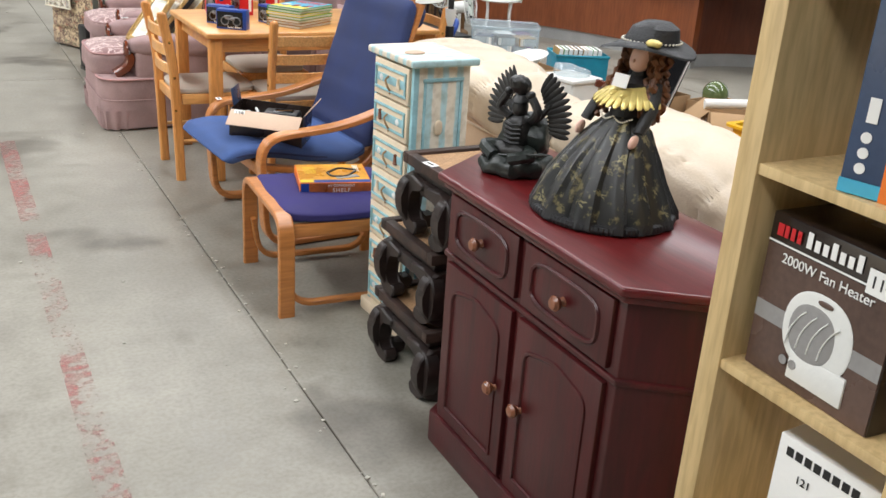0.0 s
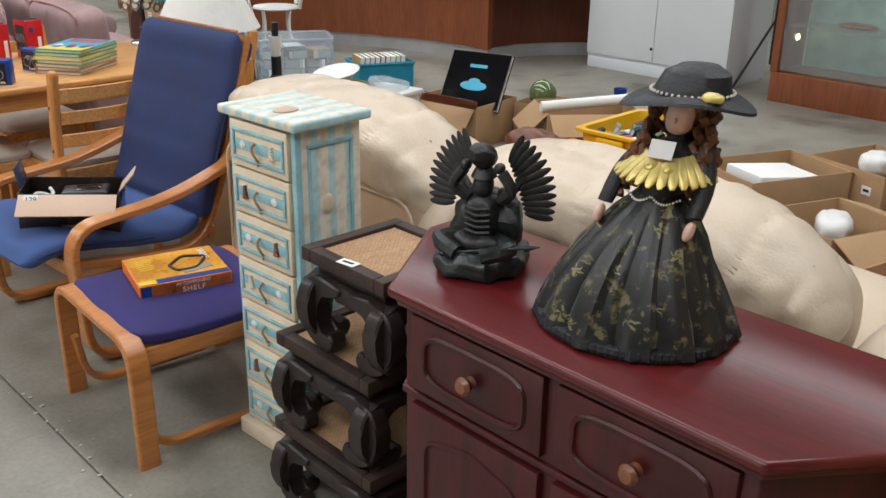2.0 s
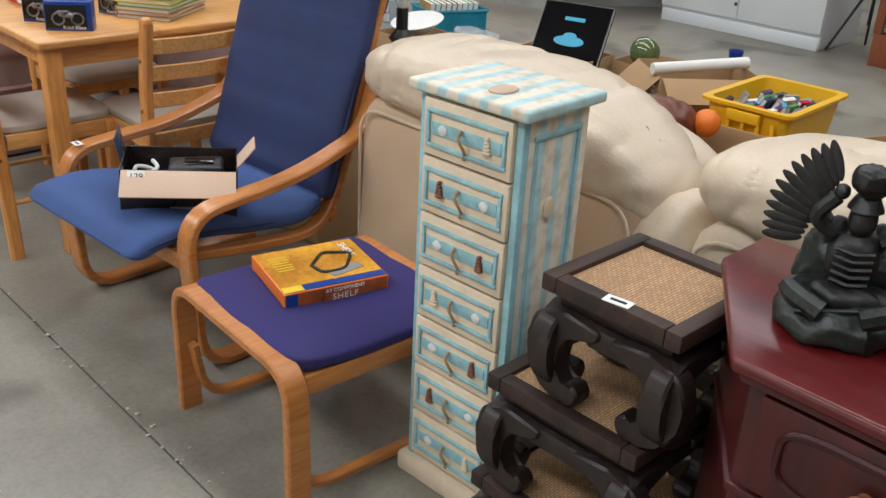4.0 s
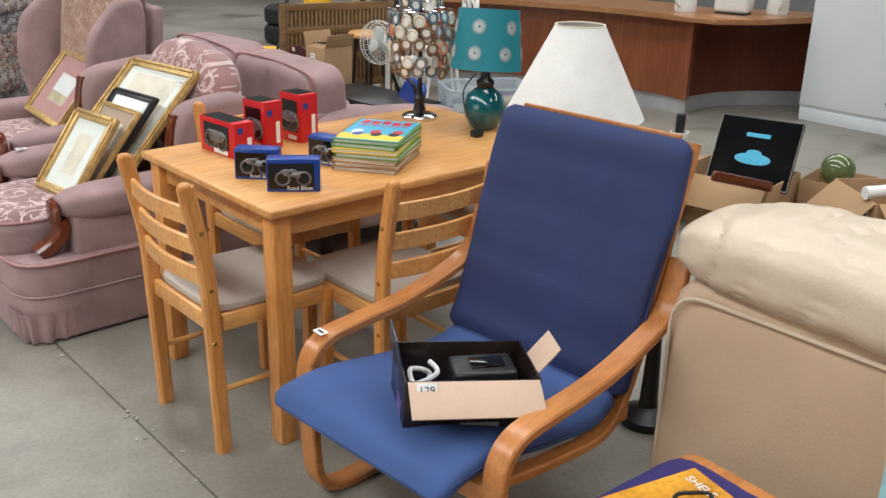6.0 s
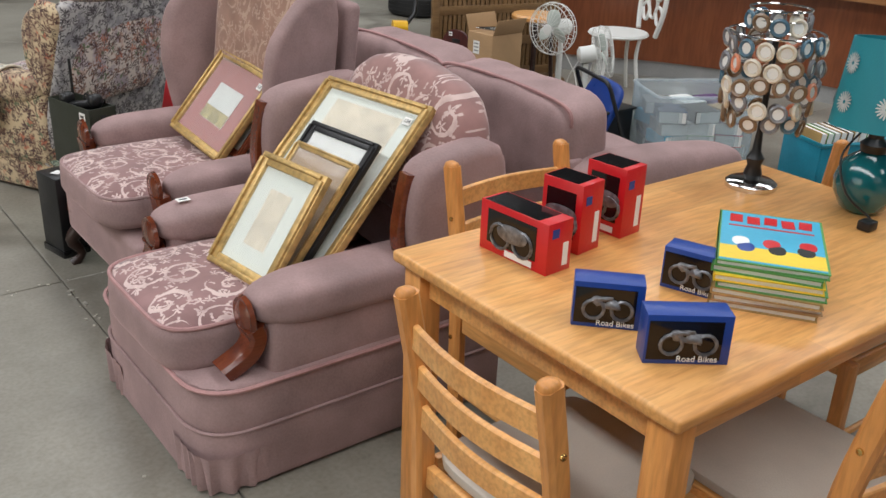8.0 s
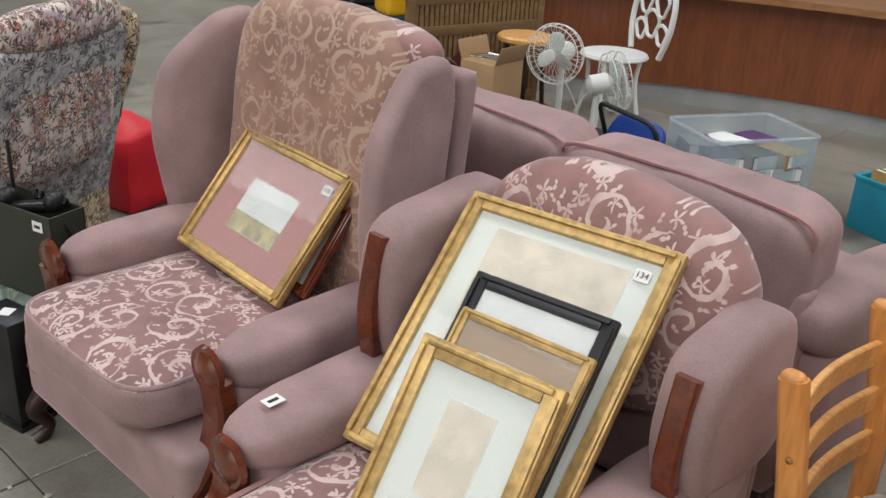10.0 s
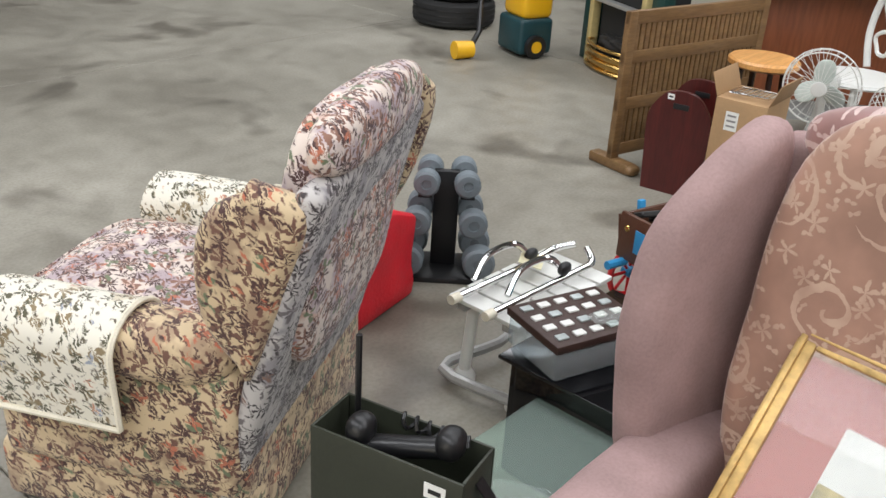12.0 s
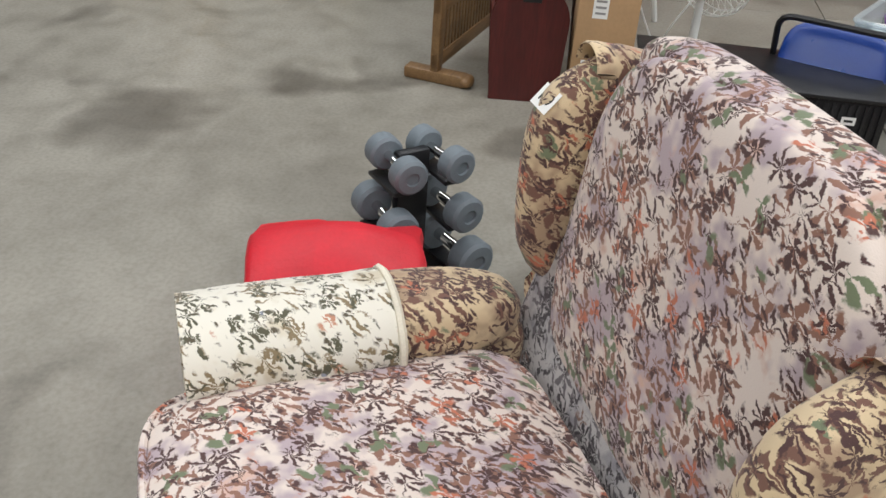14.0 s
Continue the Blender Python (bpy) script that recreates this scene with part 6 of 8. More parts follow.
def toy_box_red(m, h=0.17, d=0.2):
    b = thing("toy_motorbike_box", m, "red window box with a model motorbike on the table", "toy box", "red motorbike boxes")
    w = 0.075
    part("carton", box(w, d, h, 0, d / 2, 0, 0.002), RED, b)
    part("window", box(0.002, d * 0.72, h * 0.66, -w / 2 - 0.0005, d * 0.52, h * 0.2, 0), BLACK_GLOSS, b, "dark clear window")
    for y in (d * 0.35, d * 0.68):
        part("wheel", tube([(-w / 2 - 0.002, y + 0.028 * math.cos(a), h * 0.4 + 0.028 * math.sin(a)) for a in [2 * math.pi * k / 14 for k in range(14)]], 0.004, 5, None, True), BIKE_GREY, b)
    part("bike_body", puff(0.006, 0.09, 0.04, -w / 2 - 0.003, d * 0.5, h * 0.52, 2.3, 0, 4), BIKE_GREY, b)
    part("top_print", box(w * 0.9, d * 0.8, 0.001, -0.002, d * 0.55, h, 0), BLACK_GLOSS, b)
    # Maker's name as a plain white bar.
    part("brand_bar", box(0.016, 0.001, h * 0.45, 0.018, -0.0005, h * 0.12, 0), PAPER, b)
    part("badge", box(0.02, 0.001, 0.02, -0.015, -0.0005, h * 0.7, 0), ROYAL, b)
    part("brand_bar", box(0.001, d * 0.4, 0.014, -w / 2 - 0.002, d * 0.4, h * 0.05, 0), PAPER, b)
    return b


toy_box_red(pose(1.335, 4.975, TZ, 0, 0, 4), 0.115)
toy_box_red(pose(1.47, 5.02, TZ, 0, 0, 8), 0.16, 0.11)
toy_box_red(pose(1.62, 5.035, TZ, 0, 0, 6), 0.165, 0.11)


def toy_box_blue(m, w, h):
    b = thing("road_bike_box", m, "dark blue window box with a model road bike", "toy box", "blue bike boxes")
    d = 0.055
    part("carton", box(w, d, h, 0, d / 2, 0, 0.002), ROYAL, b)
    part("window", box(w * 0.86, 0.002, h * 0.78, -w * 0.04, -0.0005, h * 0.1, 0), BLACK_GLOSS, b, "dark clear window")
    for s in (-1, 1):
        part("wheel", tube([(s * w * 0.2 + 0.019 * math.cos(a), -0.003, h * 0.42 + 0.019 * math.sin(a)) for a in [2 * math.pi * k / 14 for k in range(14)]], 0.0035, 5, None, True), BIKE_GREY, b)
    part("bike_body", puff(w * 0.4, 0.008, h * 0.26, 0, -0.003, h * 0.6, 2.3, 0, 5, 0.012, wscale=60), BIKE_GREY, b)
    part("bike_seat", puff(w * 0.2, 0.007, h * 0.08, -w * 0.1, -0.004, h * 0.66, 2.3, 0, 3), BIKE_GREY, b)
    lettering("Road Bikes", h * 0.17, PAPER, b, T((w * 0.12, -0.0025, h * 0.12)) @ FACE_S)
    return b


toy_box_blue(pose(1.24, 4.745, TZ, 0, 0, -45), 0.13, 0.092)
toy_box_blue(pose(1.26, 4.575, TZ, 0, 0, -36), 0.15, 0.095)
toy_box_blue(pose(1.49, 4.755, TZ, 0, 0, -70), 0.125, 0.09)


def annual(m, w, d, h, cover, label):
    b = thing("annual", m, label, "book", "stack of annuals")
    part("page_block", box(w - 0.008, d - 0.008, h - 0.005, 0, 0, 0.0025, 0.001), PAPER, b)
    c = box(w, d, 0.0025, 0, 0, 0, 0)
    join(c, box(w, d, 0.0025, 0, 0, h - 0.0025, 0))
    join(c, box(w, 0.0025, h, 0, d / 2 - 0.001, 0, 0))
    part("cover", c, cover, b)
    return b


OCHRE = surf("ochre board", (0.45, 0.28, 0.1), 0.6)
for k, (cov, lab) in enumerate(((OCHRE, "ochre hardback annual"), (CARD, "brown hardback annual"), (OCHRE, "ochre hardback annual"), (GREEN_PRINT, "green hardback annual"), (YELLOW_PRINT, "yellow hardback annual"), (GREEN_PRINT, "green hardback annual"))):
    annual(pose(1.655 + 0.006 * math.sin(k * 3), 4.695 + 0.005 * math.cos(k * 5), TZ + k * 0.0145, 0, 0, 35 + 2 * math.sin(k * 2.2)), 0.285, 0.205, 0.0145, cov, lab + " in a stack on the table")
top_book = annual(pose(1.66, 4.7, TZ + 0.087, 0, 0, 36), 0.285, 0.21, 0.013, GREEN_PRINT, "bright comic annual on top of the stack")
cv = part("cover_print", box(0.2, 0.275, 0.001, 0, 0, 0.0131, 0), CYAN_PRINT, top_book, m=pose(0, 0, 0, 0, 0, -90))
part("yellow_ground", box(0.2, 0.07, 0.0006, 0, -0.095, 0.0137, 0), YELLOW_PRINT, cv)
for k in range(5):
    part("title_shape", box(0.026, 0.045, 0.001, -0.07 + k * 0.035, 0.1 - 0.006 * (k % 2), 0.0137, 0.0, rz=6 * math.sin(k * 3)), RED, cv, "red title shape")
for x, y, c in ((-0.06, -0.03, PAPER), (0.0, -0.03, RED), (0.01, -0.06, INK), (0.065, -0.05, INK), (-0.05, -0.06, ROYAL), (0.07, -0.02, RED)):
    part("picture_shape", puff(0.035, 0.05, 0.002, x, y, 0.0142, 2.2, 0, 3), c, cv)
part("title_bar", box(0.17, 0.007, 0.0008, 0, 0.055, 0.0137, 0), RED, cv)


def capiz_lamp():
    c = thing("shell_table_lamp", pose(2.165, 5.1, TZ), "chrome table lamp with hanging rings of shell discs", "lamp")
    part("base", lathe([(0.068, 0), (0.068, 0.012), (0.06, 0.018), (0.02, 0.02), (0, 0.021)], 28), CHROME, c)
    part("stem", lathe([(0.018, 0.02), (0.025, 0.035), (0.018, 0.06), (0.024, 0.08), (0.012, 0.1), (0.008, 0.16), (0.008, 0.42)], 12), BLACK, c)
    rng = random.Random(8)
    tints = [surf("shell disc %s" % n, col, 0.25, var=0.1, bump=0) for n, col in (("cream", (0.7, 0.64, 0.52)), ("grey", (0.2, 0.2, 0.21)), ("brown", (0.22, 0.14, 0.08)), ("blue", (0.08, 0.16, 0.22)), ("salmon", (0.75, 0.28, 0.16)))]
    for r, z in ((0.075, 0.47), (0.118, 0.41)):
        part("hoop", tube([(r * math.cos(a), r * math.sin(a), z) for a in [2 * math.pi * k / 32 for k in range(32)]], 0.003, 6, None, True), CHROME, c)
    part("hoop", tube([(0.075 * math.cos(a), 0.075 * math.sin(a), 0.445) for a in [2 * math.pi * k / 32 for k in range(32)]], 0.002, 6, None, True), CHROME, c)
    part("spider", join(tube([(-0.118, 0, 0.41), (0.118, 0, 0.41)], 0.002, 5), tube([(0, -0.118, 0.41), (0, 0.118, 0.41)], 0.002, 5)), CHROME, c)
    ring = tube([(0.019 * math.cos(a), 0, 0.019 * math.sin(a)) for a in [2 * math.pi * k / 14 for k in range(14)]], 0.0055, 5, None, True)
    part_ring = part("disc", ring, tints[0], c)
    hole = lathe([(0, 0.001), (0.014, 0.001), (0.014, 0)], 10)
    bmesh.ops.transform(hole, matrix=pose(0, 0, 0, 90, 0, 0), verts=hole.verts)
    part_in = part("inlay", hole, WHITE, part_ring)
    first = True
    for level, (r, z, n) in enumerate(((0.075, 0.44, 10), (0.118, 0.385, 15), (0.12, 0.335, 15), (0.118, 0.285, 15), (0.112, 0.235, 14), (0.1, 0.19, 12))):
        for k in range(n):
            a = 2 * math.pi * (k + 0.5 * (level % 2)) / n
            m = T((r * math.cos(a), r * math.sin(a), z + rng.uniform(-0.01, 0.01))) @ pose(0, 0, 0, rng.uniform(-12, 12), 0, math.degrees(a) + 90 + rng.uniform(-25, 25))
            tint = tints[rng.choice((0, 0, 1, 1, 2, 2, 3, 4))]
            if first:
                part_ring.matrix_basis, first = m, False
                continue
            o = new("disc", part_ring.data)
            o.parent, o.matrix_basis = c, m
            o.material_slots[0].link = "OBJECT"
            o.material_slots[0].material = tint
            i = new("inlay", part_in.data)
            i.parent = o
    return c


capiz_lamp()


def teal_lamp():
    c = thing("teal_table_lamp", pose(2.255, 4.835, TZ), "round teal ceramic table lamp with tilted patterned shade", "lamp")
    part("body", lathe([(0.04, 0), (0.055, 0.012), (0.075, 0.05), (0.078, 0.08), (0.065, 0.125), (0.035, 0.15), (0.022, 0.158), (0, 0.16)], 28), TEAL, c, "glossy teal ceramic body")
    part("neck", lathe([(0.03, 0.155), (0.034, 0.175), (0.018, 0.19), (0.02, 0.22), (0.012, 0.24)], 16), BLACK, c)
    sh = bmesh.new()
    rings = []
    for r, z in ((0.128, 0.0), (0.108, 0.21), (0.105, 0.21), (0.125, 0.0)):
        rings.append([sh.verts.new((r * math.cos(2 * math.pi * k / 40), r * math.sin(2 * math.pi * k / 40), z)) for k in range(40)])
    skin(sh, rings, False, True)
    tilt = T((-0.03, -0.03, 0.225)) @ pose(0, 0, 0, -3, 5, 0)
    s = part("shade", sh, TEAL_CLOTH, c, "teal fabric drum shade with silver dahlias", m=tilt)
    for row, (z, n) in enumerate(((0.06, 7), (0.15, 6))):
        for k in range(n):
            a = 2 * math.pi * (k + 0.5 * row) / n
            r = 0.1295 - 0.02 * z / 0.21
            fl = bmesh.new()
            for ring_r, cnt in ((0.027, 18), (0.016, 12)):
                for q in range(cnt):
                    b = 2 * math.pi * q / cnt
                    join(fl, puff(0.0014, ring_r * 0.75, 0.0045, 0, 0, 0, 2.2, 0, 1), pose(0, 0, 0, math.degrees(b), 0, 0) @ T((0, ring_r * 0.62, 0)))
            part("dahlia_print", fl, SILVER, s, m=pose(0, 0, 0, 0, 0, math.degrees(a)) @ T((r, 0, z)) @ pose(0, 0, 0, 0, -5.5, 0))
    part("flex", tube(curve_pts([(-0.02, 0.03, 0.2), (-0.07, 0.04, 0.14), (-0.085, 0.0, 0.06), (-0.06, -0.06, 0.01), (-0.1, -0.08, 0.006)], 5), 0.003, 6), BLACK, c)
    part("plug", box(0.04, 0.035, 0.025, -0.115, -0.085, 0, 0.006), BLACK, c)
    return c


teal_lamp()


def white_lamp():
    crate = thing("side_box", pose(2.0, 4.17, 0), "plain brown carton standing behind the lounge chair", "box")
    part("carton", box(0.3, 0.3, 0.52, 0, 0, 0, 0.004), CARD, crate)
    c = thing("white_table_lamp", pose(1.98, 4.17, 0.52), "white table lamp with large white coolie shade", "lamp")
    part("base", lathe([(0.07, 0), (0.075, 0.02), (0.05, 0.05), (0.065, 0.15), (0.07, 0.22), (0.04, 0.33), (0.018, 0.38), (0.014, 0.45)], 24), WHITE, c)
    sh = bmesh.new()
    rings = []
    for r, z in ((0.205, 0.43), (0.072, 0.69), (0.069, 0.69), (0.202, 0.43)):
        rings.append([sh.verts.new((r * math.cos(2 * math.pi * k / 48), r * math.sin(2 * math.pi * k / 48), z)) for k in range(48)])
    skin(sh, rings, False, True)
    part("shade", sh, surf("white pleated shade", (0.8, 0.79, 0.74), 0.75, var=0.06, scale=10), c)
    part("shade_ring", tube([(0.071 * math.cos(a), 0.071 * math.sin(a), 0.69) for a in [2 * math.pi * k / 24 for k in range(24)]], 0.003, 6, None, True), LACE, c)
    return c


white_lamp()


def candlestick():
    c = thing("candlestick", pose(2.1, 3.88, 0), "tall black turned candlestick with white cup", "candlestick")
    part("stem", lathe([(0.08, 0), (0.085, 0.03), (0.03, 0.06), (0.02, 0.3), (0.03, 0.34), (0.018, 0.4), (0.018, 0.7), (0.03, 0.74), (0.045, 0.76), (0.02, 0.79), (0.02, 0.86), (0, 0.862)], 16), BLACK, c)
    part("cup", lathe([(0.012, 0.86), (0.024, 0.9), (0.026, 0.94), (0.024, 0.94), (0.01, 0.87)], 14), WHITE, c)
    part("candle_holder", lathe([(0.012, 0.9), (0.014, 0.98), (0.012, 0.99), (0, 0.99)], 12), BLACK, c)
    return c


candlestick()


# ---- framed pictures on the pink chairs ----
SKETCH = surf("pale wash drawing", (0.78, 0.66, 0.52), 0.8, var=0.18, scale=14, bump=0)
SKYWASH = surf("watercolour sky", (0.72, 0.7, 0.68), 0.8, var=0.12, scale=7, bump=0)
MEADOW = surf("watercolour meadow", (0.45, 0.36, 0.16), 0.8, var=0.5, scale=24, bump=0)
ROSE_MOUNT = surf("rose mount board", (0.43, 0.13, 0.115), 0.8, var=0.05, bump=0)
IVORY_MOUNT = surf("ivory mount board", (0.78, 0.78, 0.72), 0.8, var=0.03, bump=0)
TAN_MOUNT = surf("tan mount board", (0.42, 0.25, 0.12), 0.8, var=0.06, bump=0)
SEA_PRINT = surf("dark sea print", (0.03, 0.07, 0.08), 0.5, var=0.6, scale=18, bump=0)


def framed(m, w, h, fw, frame_mat, mount, art, label, art_box, depth=0.022, tag=""):
    """Local x right, y up from the lower edge, z out of the picture."""
    c = thing("framed_picture", m, label, "picture")
    for s in (-1, 1):
        side = box(fw, h, depth, s * (w / 2 - fw / 2), h / 2, 0, 0.004)
        join(side, box(fw * 0.35, h - fw, depth * 0.45, s * (w / 2 - fw * 0.3), h / 2, depth * 0.9, 0.003))
        part("frame_side", side, frame_mat, c)
        rail = box(w - 2 * fw + 0.001, fw, depth - 0.001, 0, h / 2 + s * (h / 2 - fw / 2), 0.0005, 0.004)
        join(rail, box(w - fw, fw * 0.35, depth * 0.44, 0, h / 2 + s * (h / 2 - fw * 0.3), depth * 0.9, 0.003))
        part("frame_rail", rail, frame_mat, c)
    part("mount", box(w - 2 * fw + 0.004, h - 2 * fw + 0.004, 0.004, 0, h / 2, depth * 0.3, 0), mount, c)
    part("backing", box(w - 0.01, h - 0.01, 0.003, 0, h / 2, -0.002, 0), CARD, c)
    ax, ay, aw, ah = art_box
    for k, (mt, lo, hi) in enumerate(art):
        part("picture", box(aw, ah * (hi - lo), 0.0012, ax, ay + ah * ((lo + hi) / 2 - 0.5), depth * 0.3 + 0.004 + 0.0004 * k, 0), mt, c)
    part("bevel_line", tube([(ax + sx * aw / 2, ay + sy * ah / 2, depth * 0.3 + 0.0045) for sx, sy in ((-1, -1), (1, -1), (1, 1), (-1, 1))], 0.0012, 4, None, True), PAPER, c)
    gl = part("glass", box(w - 2 * fw + 0.004, h - 2 * fw + 0.004, 0.002, 0, h / 2, depth * 0.3 + 0.007, 0), GLASS, c)
    gl.visible_shadow = False
    if tag:
        lot_tag(c, T((w / 2 - fw - 0.03, h - fw - 0.03, depth * 0.3 + 0.0095)), tag, 0.032, 0.025)
    return c


def leaning(x, y, z, tilt, rz=0):
    return T((x, y, z)) @ pose(0, 0, 0, 0, 0, rz) @ pose(0, 0, 0, 0, tilt, 0) @ FACE_W


framed(leaning(1.172, 5.945, 0.466, 45, 7), 0.475, 0.57, 0.034, GOLD, IVORY_MOUNT, [(SKETCH, 0, 1)], "large gilt-framed pale drawing leaning in the pink chair", (0, 0.33, 0.3, 0.36), 0.025, "134")
framed(leaning(1.125, 5.897, 0.464, 41.8, 6.5), 0.306, 0.434, 0.03, BLACK, IVORY_MOUNT, [(SEA_PRINT, 0, 0.72), (SKYWASH, 0.72, 1)], "black-framed dark seascape leaning in the pink chair", (0, 0.225, 0.262, 0.38), 0.018)
framed(leaning(1.1, 5.89, 0.464, 40.5, 5), 0.286, 0.37, 0.02, GOLD, TAN_MOUNT, [(SKETCH, 0, 1)], "narrow gilt-framed tan picture leaning in the pink chair", (0, 0.2, 0.15, 0.2), 0.016)
framed(leaning(1.03, 5.875, 0.45, 37, 7), 0.295, 0.35, 0.036, GOLD, IVORY_MOUNT, [(SKETCH, 0, 1)], "gilt-framed flower sketch leaning in the pink chair", (0, 0.175, 0.1, 0.17), 0.022)
framed(leaning(1.337, 6.87, 0.512, 39.5, 1.5) @ pose(0, 0, 0, 0, 0, -4), 0.445, 0.366, 0.032, GOLD, ROSE_MOUNT, [(SKYWASH, 0.35, 1), (MEADOW, 0, 0.36)], "gilt-framed watercolour landscape with rose mount on the wing chair", (0.0, 0.175, 0.19, 0.145), 0.022, "135")
framed(leaning(1.39, 6.84, 0.512, 39.5, 1.5), 0.44, 0.36, 0.03, RED_WOOD, IVORY_MOUNT, [(SKETCH, 0, 1)], "wood-framed picture behind another on the wing chair", (0.0, 0.175, 0.25, 0.2), 0.018)

# ---- cartons and crates behind the cream sofa ----


def carton(m, w, d, h, label, flaps=(1, 1, 1, 1), material=None):
    c = thing("cardboard_box", m, label, "box", "cartons behind the sofa")
    mt, t = material or CARD, 0.006
    body = box(w, d, t, 0, 0, 0, 0)
    for s in (-1, 1):
        join(body, box(w, t, h, 0, s * (d / 2 - t / 2), 0, 0.001))
        join(body, box(t, d - 2 * t, h, s * (w / 2 - t / 2), 0, 0, 0.001))
    part("carton", body, mt, c)
    rng = random.Random(int(w * 1000 + h * 777))
    for k, f in enumerate(flaps):
        if not f:
            continue
        L, o = (w - 0.02, d / 2) if k < 2 else (d - 0.02, w / 2)
        s = 1 if k % 2 else -1
        fl = box(L, 0.005, min(w, d) * 0.42, 0, 0, 0, 0.001)
        turn = pose(0, 0, 0, 0, 0, 0 if k < 2 else 90)
        part("flap", fl, mt, c, m=T((0, 0, h - 0.002)) @ turn @ T((0, s * o * (1 if k < 2 else -1), 0)) @ pose(0, 0, 0, -s * (1 if k < 2 else -1) * rng.uniform(95, 140), 0, 0))
    lot_tag(c, T((-w / 2 - 0.001, -d * 0.3, h * 0.75)) @ FACE_W, "", 0.05, 0.04)
    return c


COVERS = [GREEN_PRINT, RED, BLUE_PRINT, INK, OCHRE, GREY_PRINT, PAPER, surf("plum cover", (0.12, 0.04, 0.16), 0.4, bump=0), CYAN_PRINT]


def book(m, w, d, h, k):
    b = thing("book", m, "small second-hand book with a printed cover", "book", "loose books in crates")
    part("page_block", box(w - 0.006, d - 0.004, h - 0.004, 0, 0, 0.002, 0), PAPER, b)
    c = box(w, d, 0.002, 0, 0, 0, 0)
    join(c, box(w, d, 0.002, 0, 0, h - 0.002, 0))
    join(c, box(0.002, d, h, -w / 2, 0, 0, 0))
    part("cover", c, COVERS[k % len(COVERS)], b)
    return b


def yellow_crate():
    c = thing("plastic_crate", pose(4.08, 3.5, 0, 0, 0, 3), "yellow plastic crate full of small books", "crate")
    w, d, h = 0.58, 0.4, 0.33
    shell = bmesh.new()
    rings = []
    for sx, sy, z in ((w * 0.86, d * 0.84, 0.0), (w, d, h), (w + 0.05, d + 0.05, h), (w + 0.05, d + 0.05, h + 0.015), (w - 0.02, d - 0.02, h + 0.015), (w * 0.86 - 0.02, d * 0.84 - 0.02, 0.012)):
        rings.append([shell.verts.new((p.x, p.y, z)) for p in rounded([(0, -sy / 2, 0), (sx / 2, -sy / 2, 0), (sx / 2, sy / 2, 0), (-sx / 2, sy / 2, 0), (-sx / 2, -sy / 2, 0), (-0.001, -sy / 2, 0)], 0.05, 4)])
    skin(shell, rings)
    part("tub", shell, YELLOW, c)
    for s in (-1, 1):
        part("handle", box(0.03, 0.16, 0.05, s * (w / 2 + 0.015), 0, h - 0.06, 0.008), YELLOW, c)
    for k in range(5):
        part("rib", box(0.012, 0.02, h * 0.7, -w * 0.475, -0.14 + k * 0.07, 0.06, 0.004, ry=-7), YELLOW, c)
    return c


yellow_crate()
part_rng = random.Random(21)
for k in range(36):
    bx, by = 4.08 - 0.2 + 0.08 * (k % 6) + part_rng.uniform(-0.02, 0.02), 3.5 - 0.13 + 0.052 * (k // 6) + part_rng.uniform(-0.01, 0.01)
    book(pose(bx, by, 0.225 + part_rng.uniform(0, 0.05), part_rng.uniform(-12, 12), part_rng.uniform(50, 86), part_rng.uniform(60, 120)), 0.11, 0.075, 0.022, k)
filler = solo("crate_filling", box(0.45, 0.3, 0.19, 4.08, 3.5, 0.013, 0.01), GREY_PRINT, pose(0, 0, 0), "packed lower layer of books in the crate", "books", kind="stuff")

carton(pose(4.35, 4.08, 0, 0, 0, -38), 0.55, 0.42, 0.3, "brown carton with a rolled poster and a blue cup", (1, 0, 1, 0))
solo("poster_roll", tube([(-0.26, 0, 0), (0.26, 0, 0.03)], 0.03, 14), PAPER, pose(4.25, 4.02, 0.33, 0, 0, -32), "rolled white poster lying across a carton", "poster")
cup = lathe([(0.025, 0), (0.03, 0.02), (0.04, 0.09), (0.038, 0.09), (0.025, 0.02), (0, 0.02)], 16)
solo("blue_cup", cup, ROYAL, pose(4.55, 4.0, 0.3), "small blue cup in a carton", "cup")
carton(pose(4.12, 4.86, 0, 0, 0, 8), 0.42, 0.5, 0.26, "brown carton with a large black book", (0, 1, 1, 0))


def big_book():
    b = thing("large_book", T((4.08, 4.78, 0.2)) @ pose(0, 0, 0, 0, 0, 17) @ pose(0, 0, 0, 0, 33, 0) @ FACE_W, "large black picture book leaning in a carton", "book")
    part("page_block", box(0.4, 0.36, 0.025, 0, 0.18, 0.003, 0.001), PAPER, b)
    c = box(0.41, 0.37, 0.003, 0, 0.18, 0, 0)
    join(c, box(0.41, 0.37, 0.003, 0, 0.18, 0.028, 0))
    part("cover", c, BLACK_GLOSS, b)
    part("cover_edge", tube([(sx * 0.203, 0.18 + sy * 0.183, 0.031) for sx, sy in ((-1, -1), (1, -1), (1, 1), (-1, 1))], 0.004, 4, None, True), GREY_PRINT, b)
    part("cover_picture", puff(0.18, 0.06, 0.003, 0, 0.14, 0.0315, 2.2, 0, 5), CYAN_PRINT, b)
    part("cover_picture", puff(0.08, 0.04, 0.003, 0.0, 0.17, 0.0318, 2.2, 0, 4), CYAN_PRINT, b)
    part("title_bar", box(0.12, 0.022, 0.001, 0.0, 0.27, 0.031, 0), CYAN_PRINT, b)
    return b


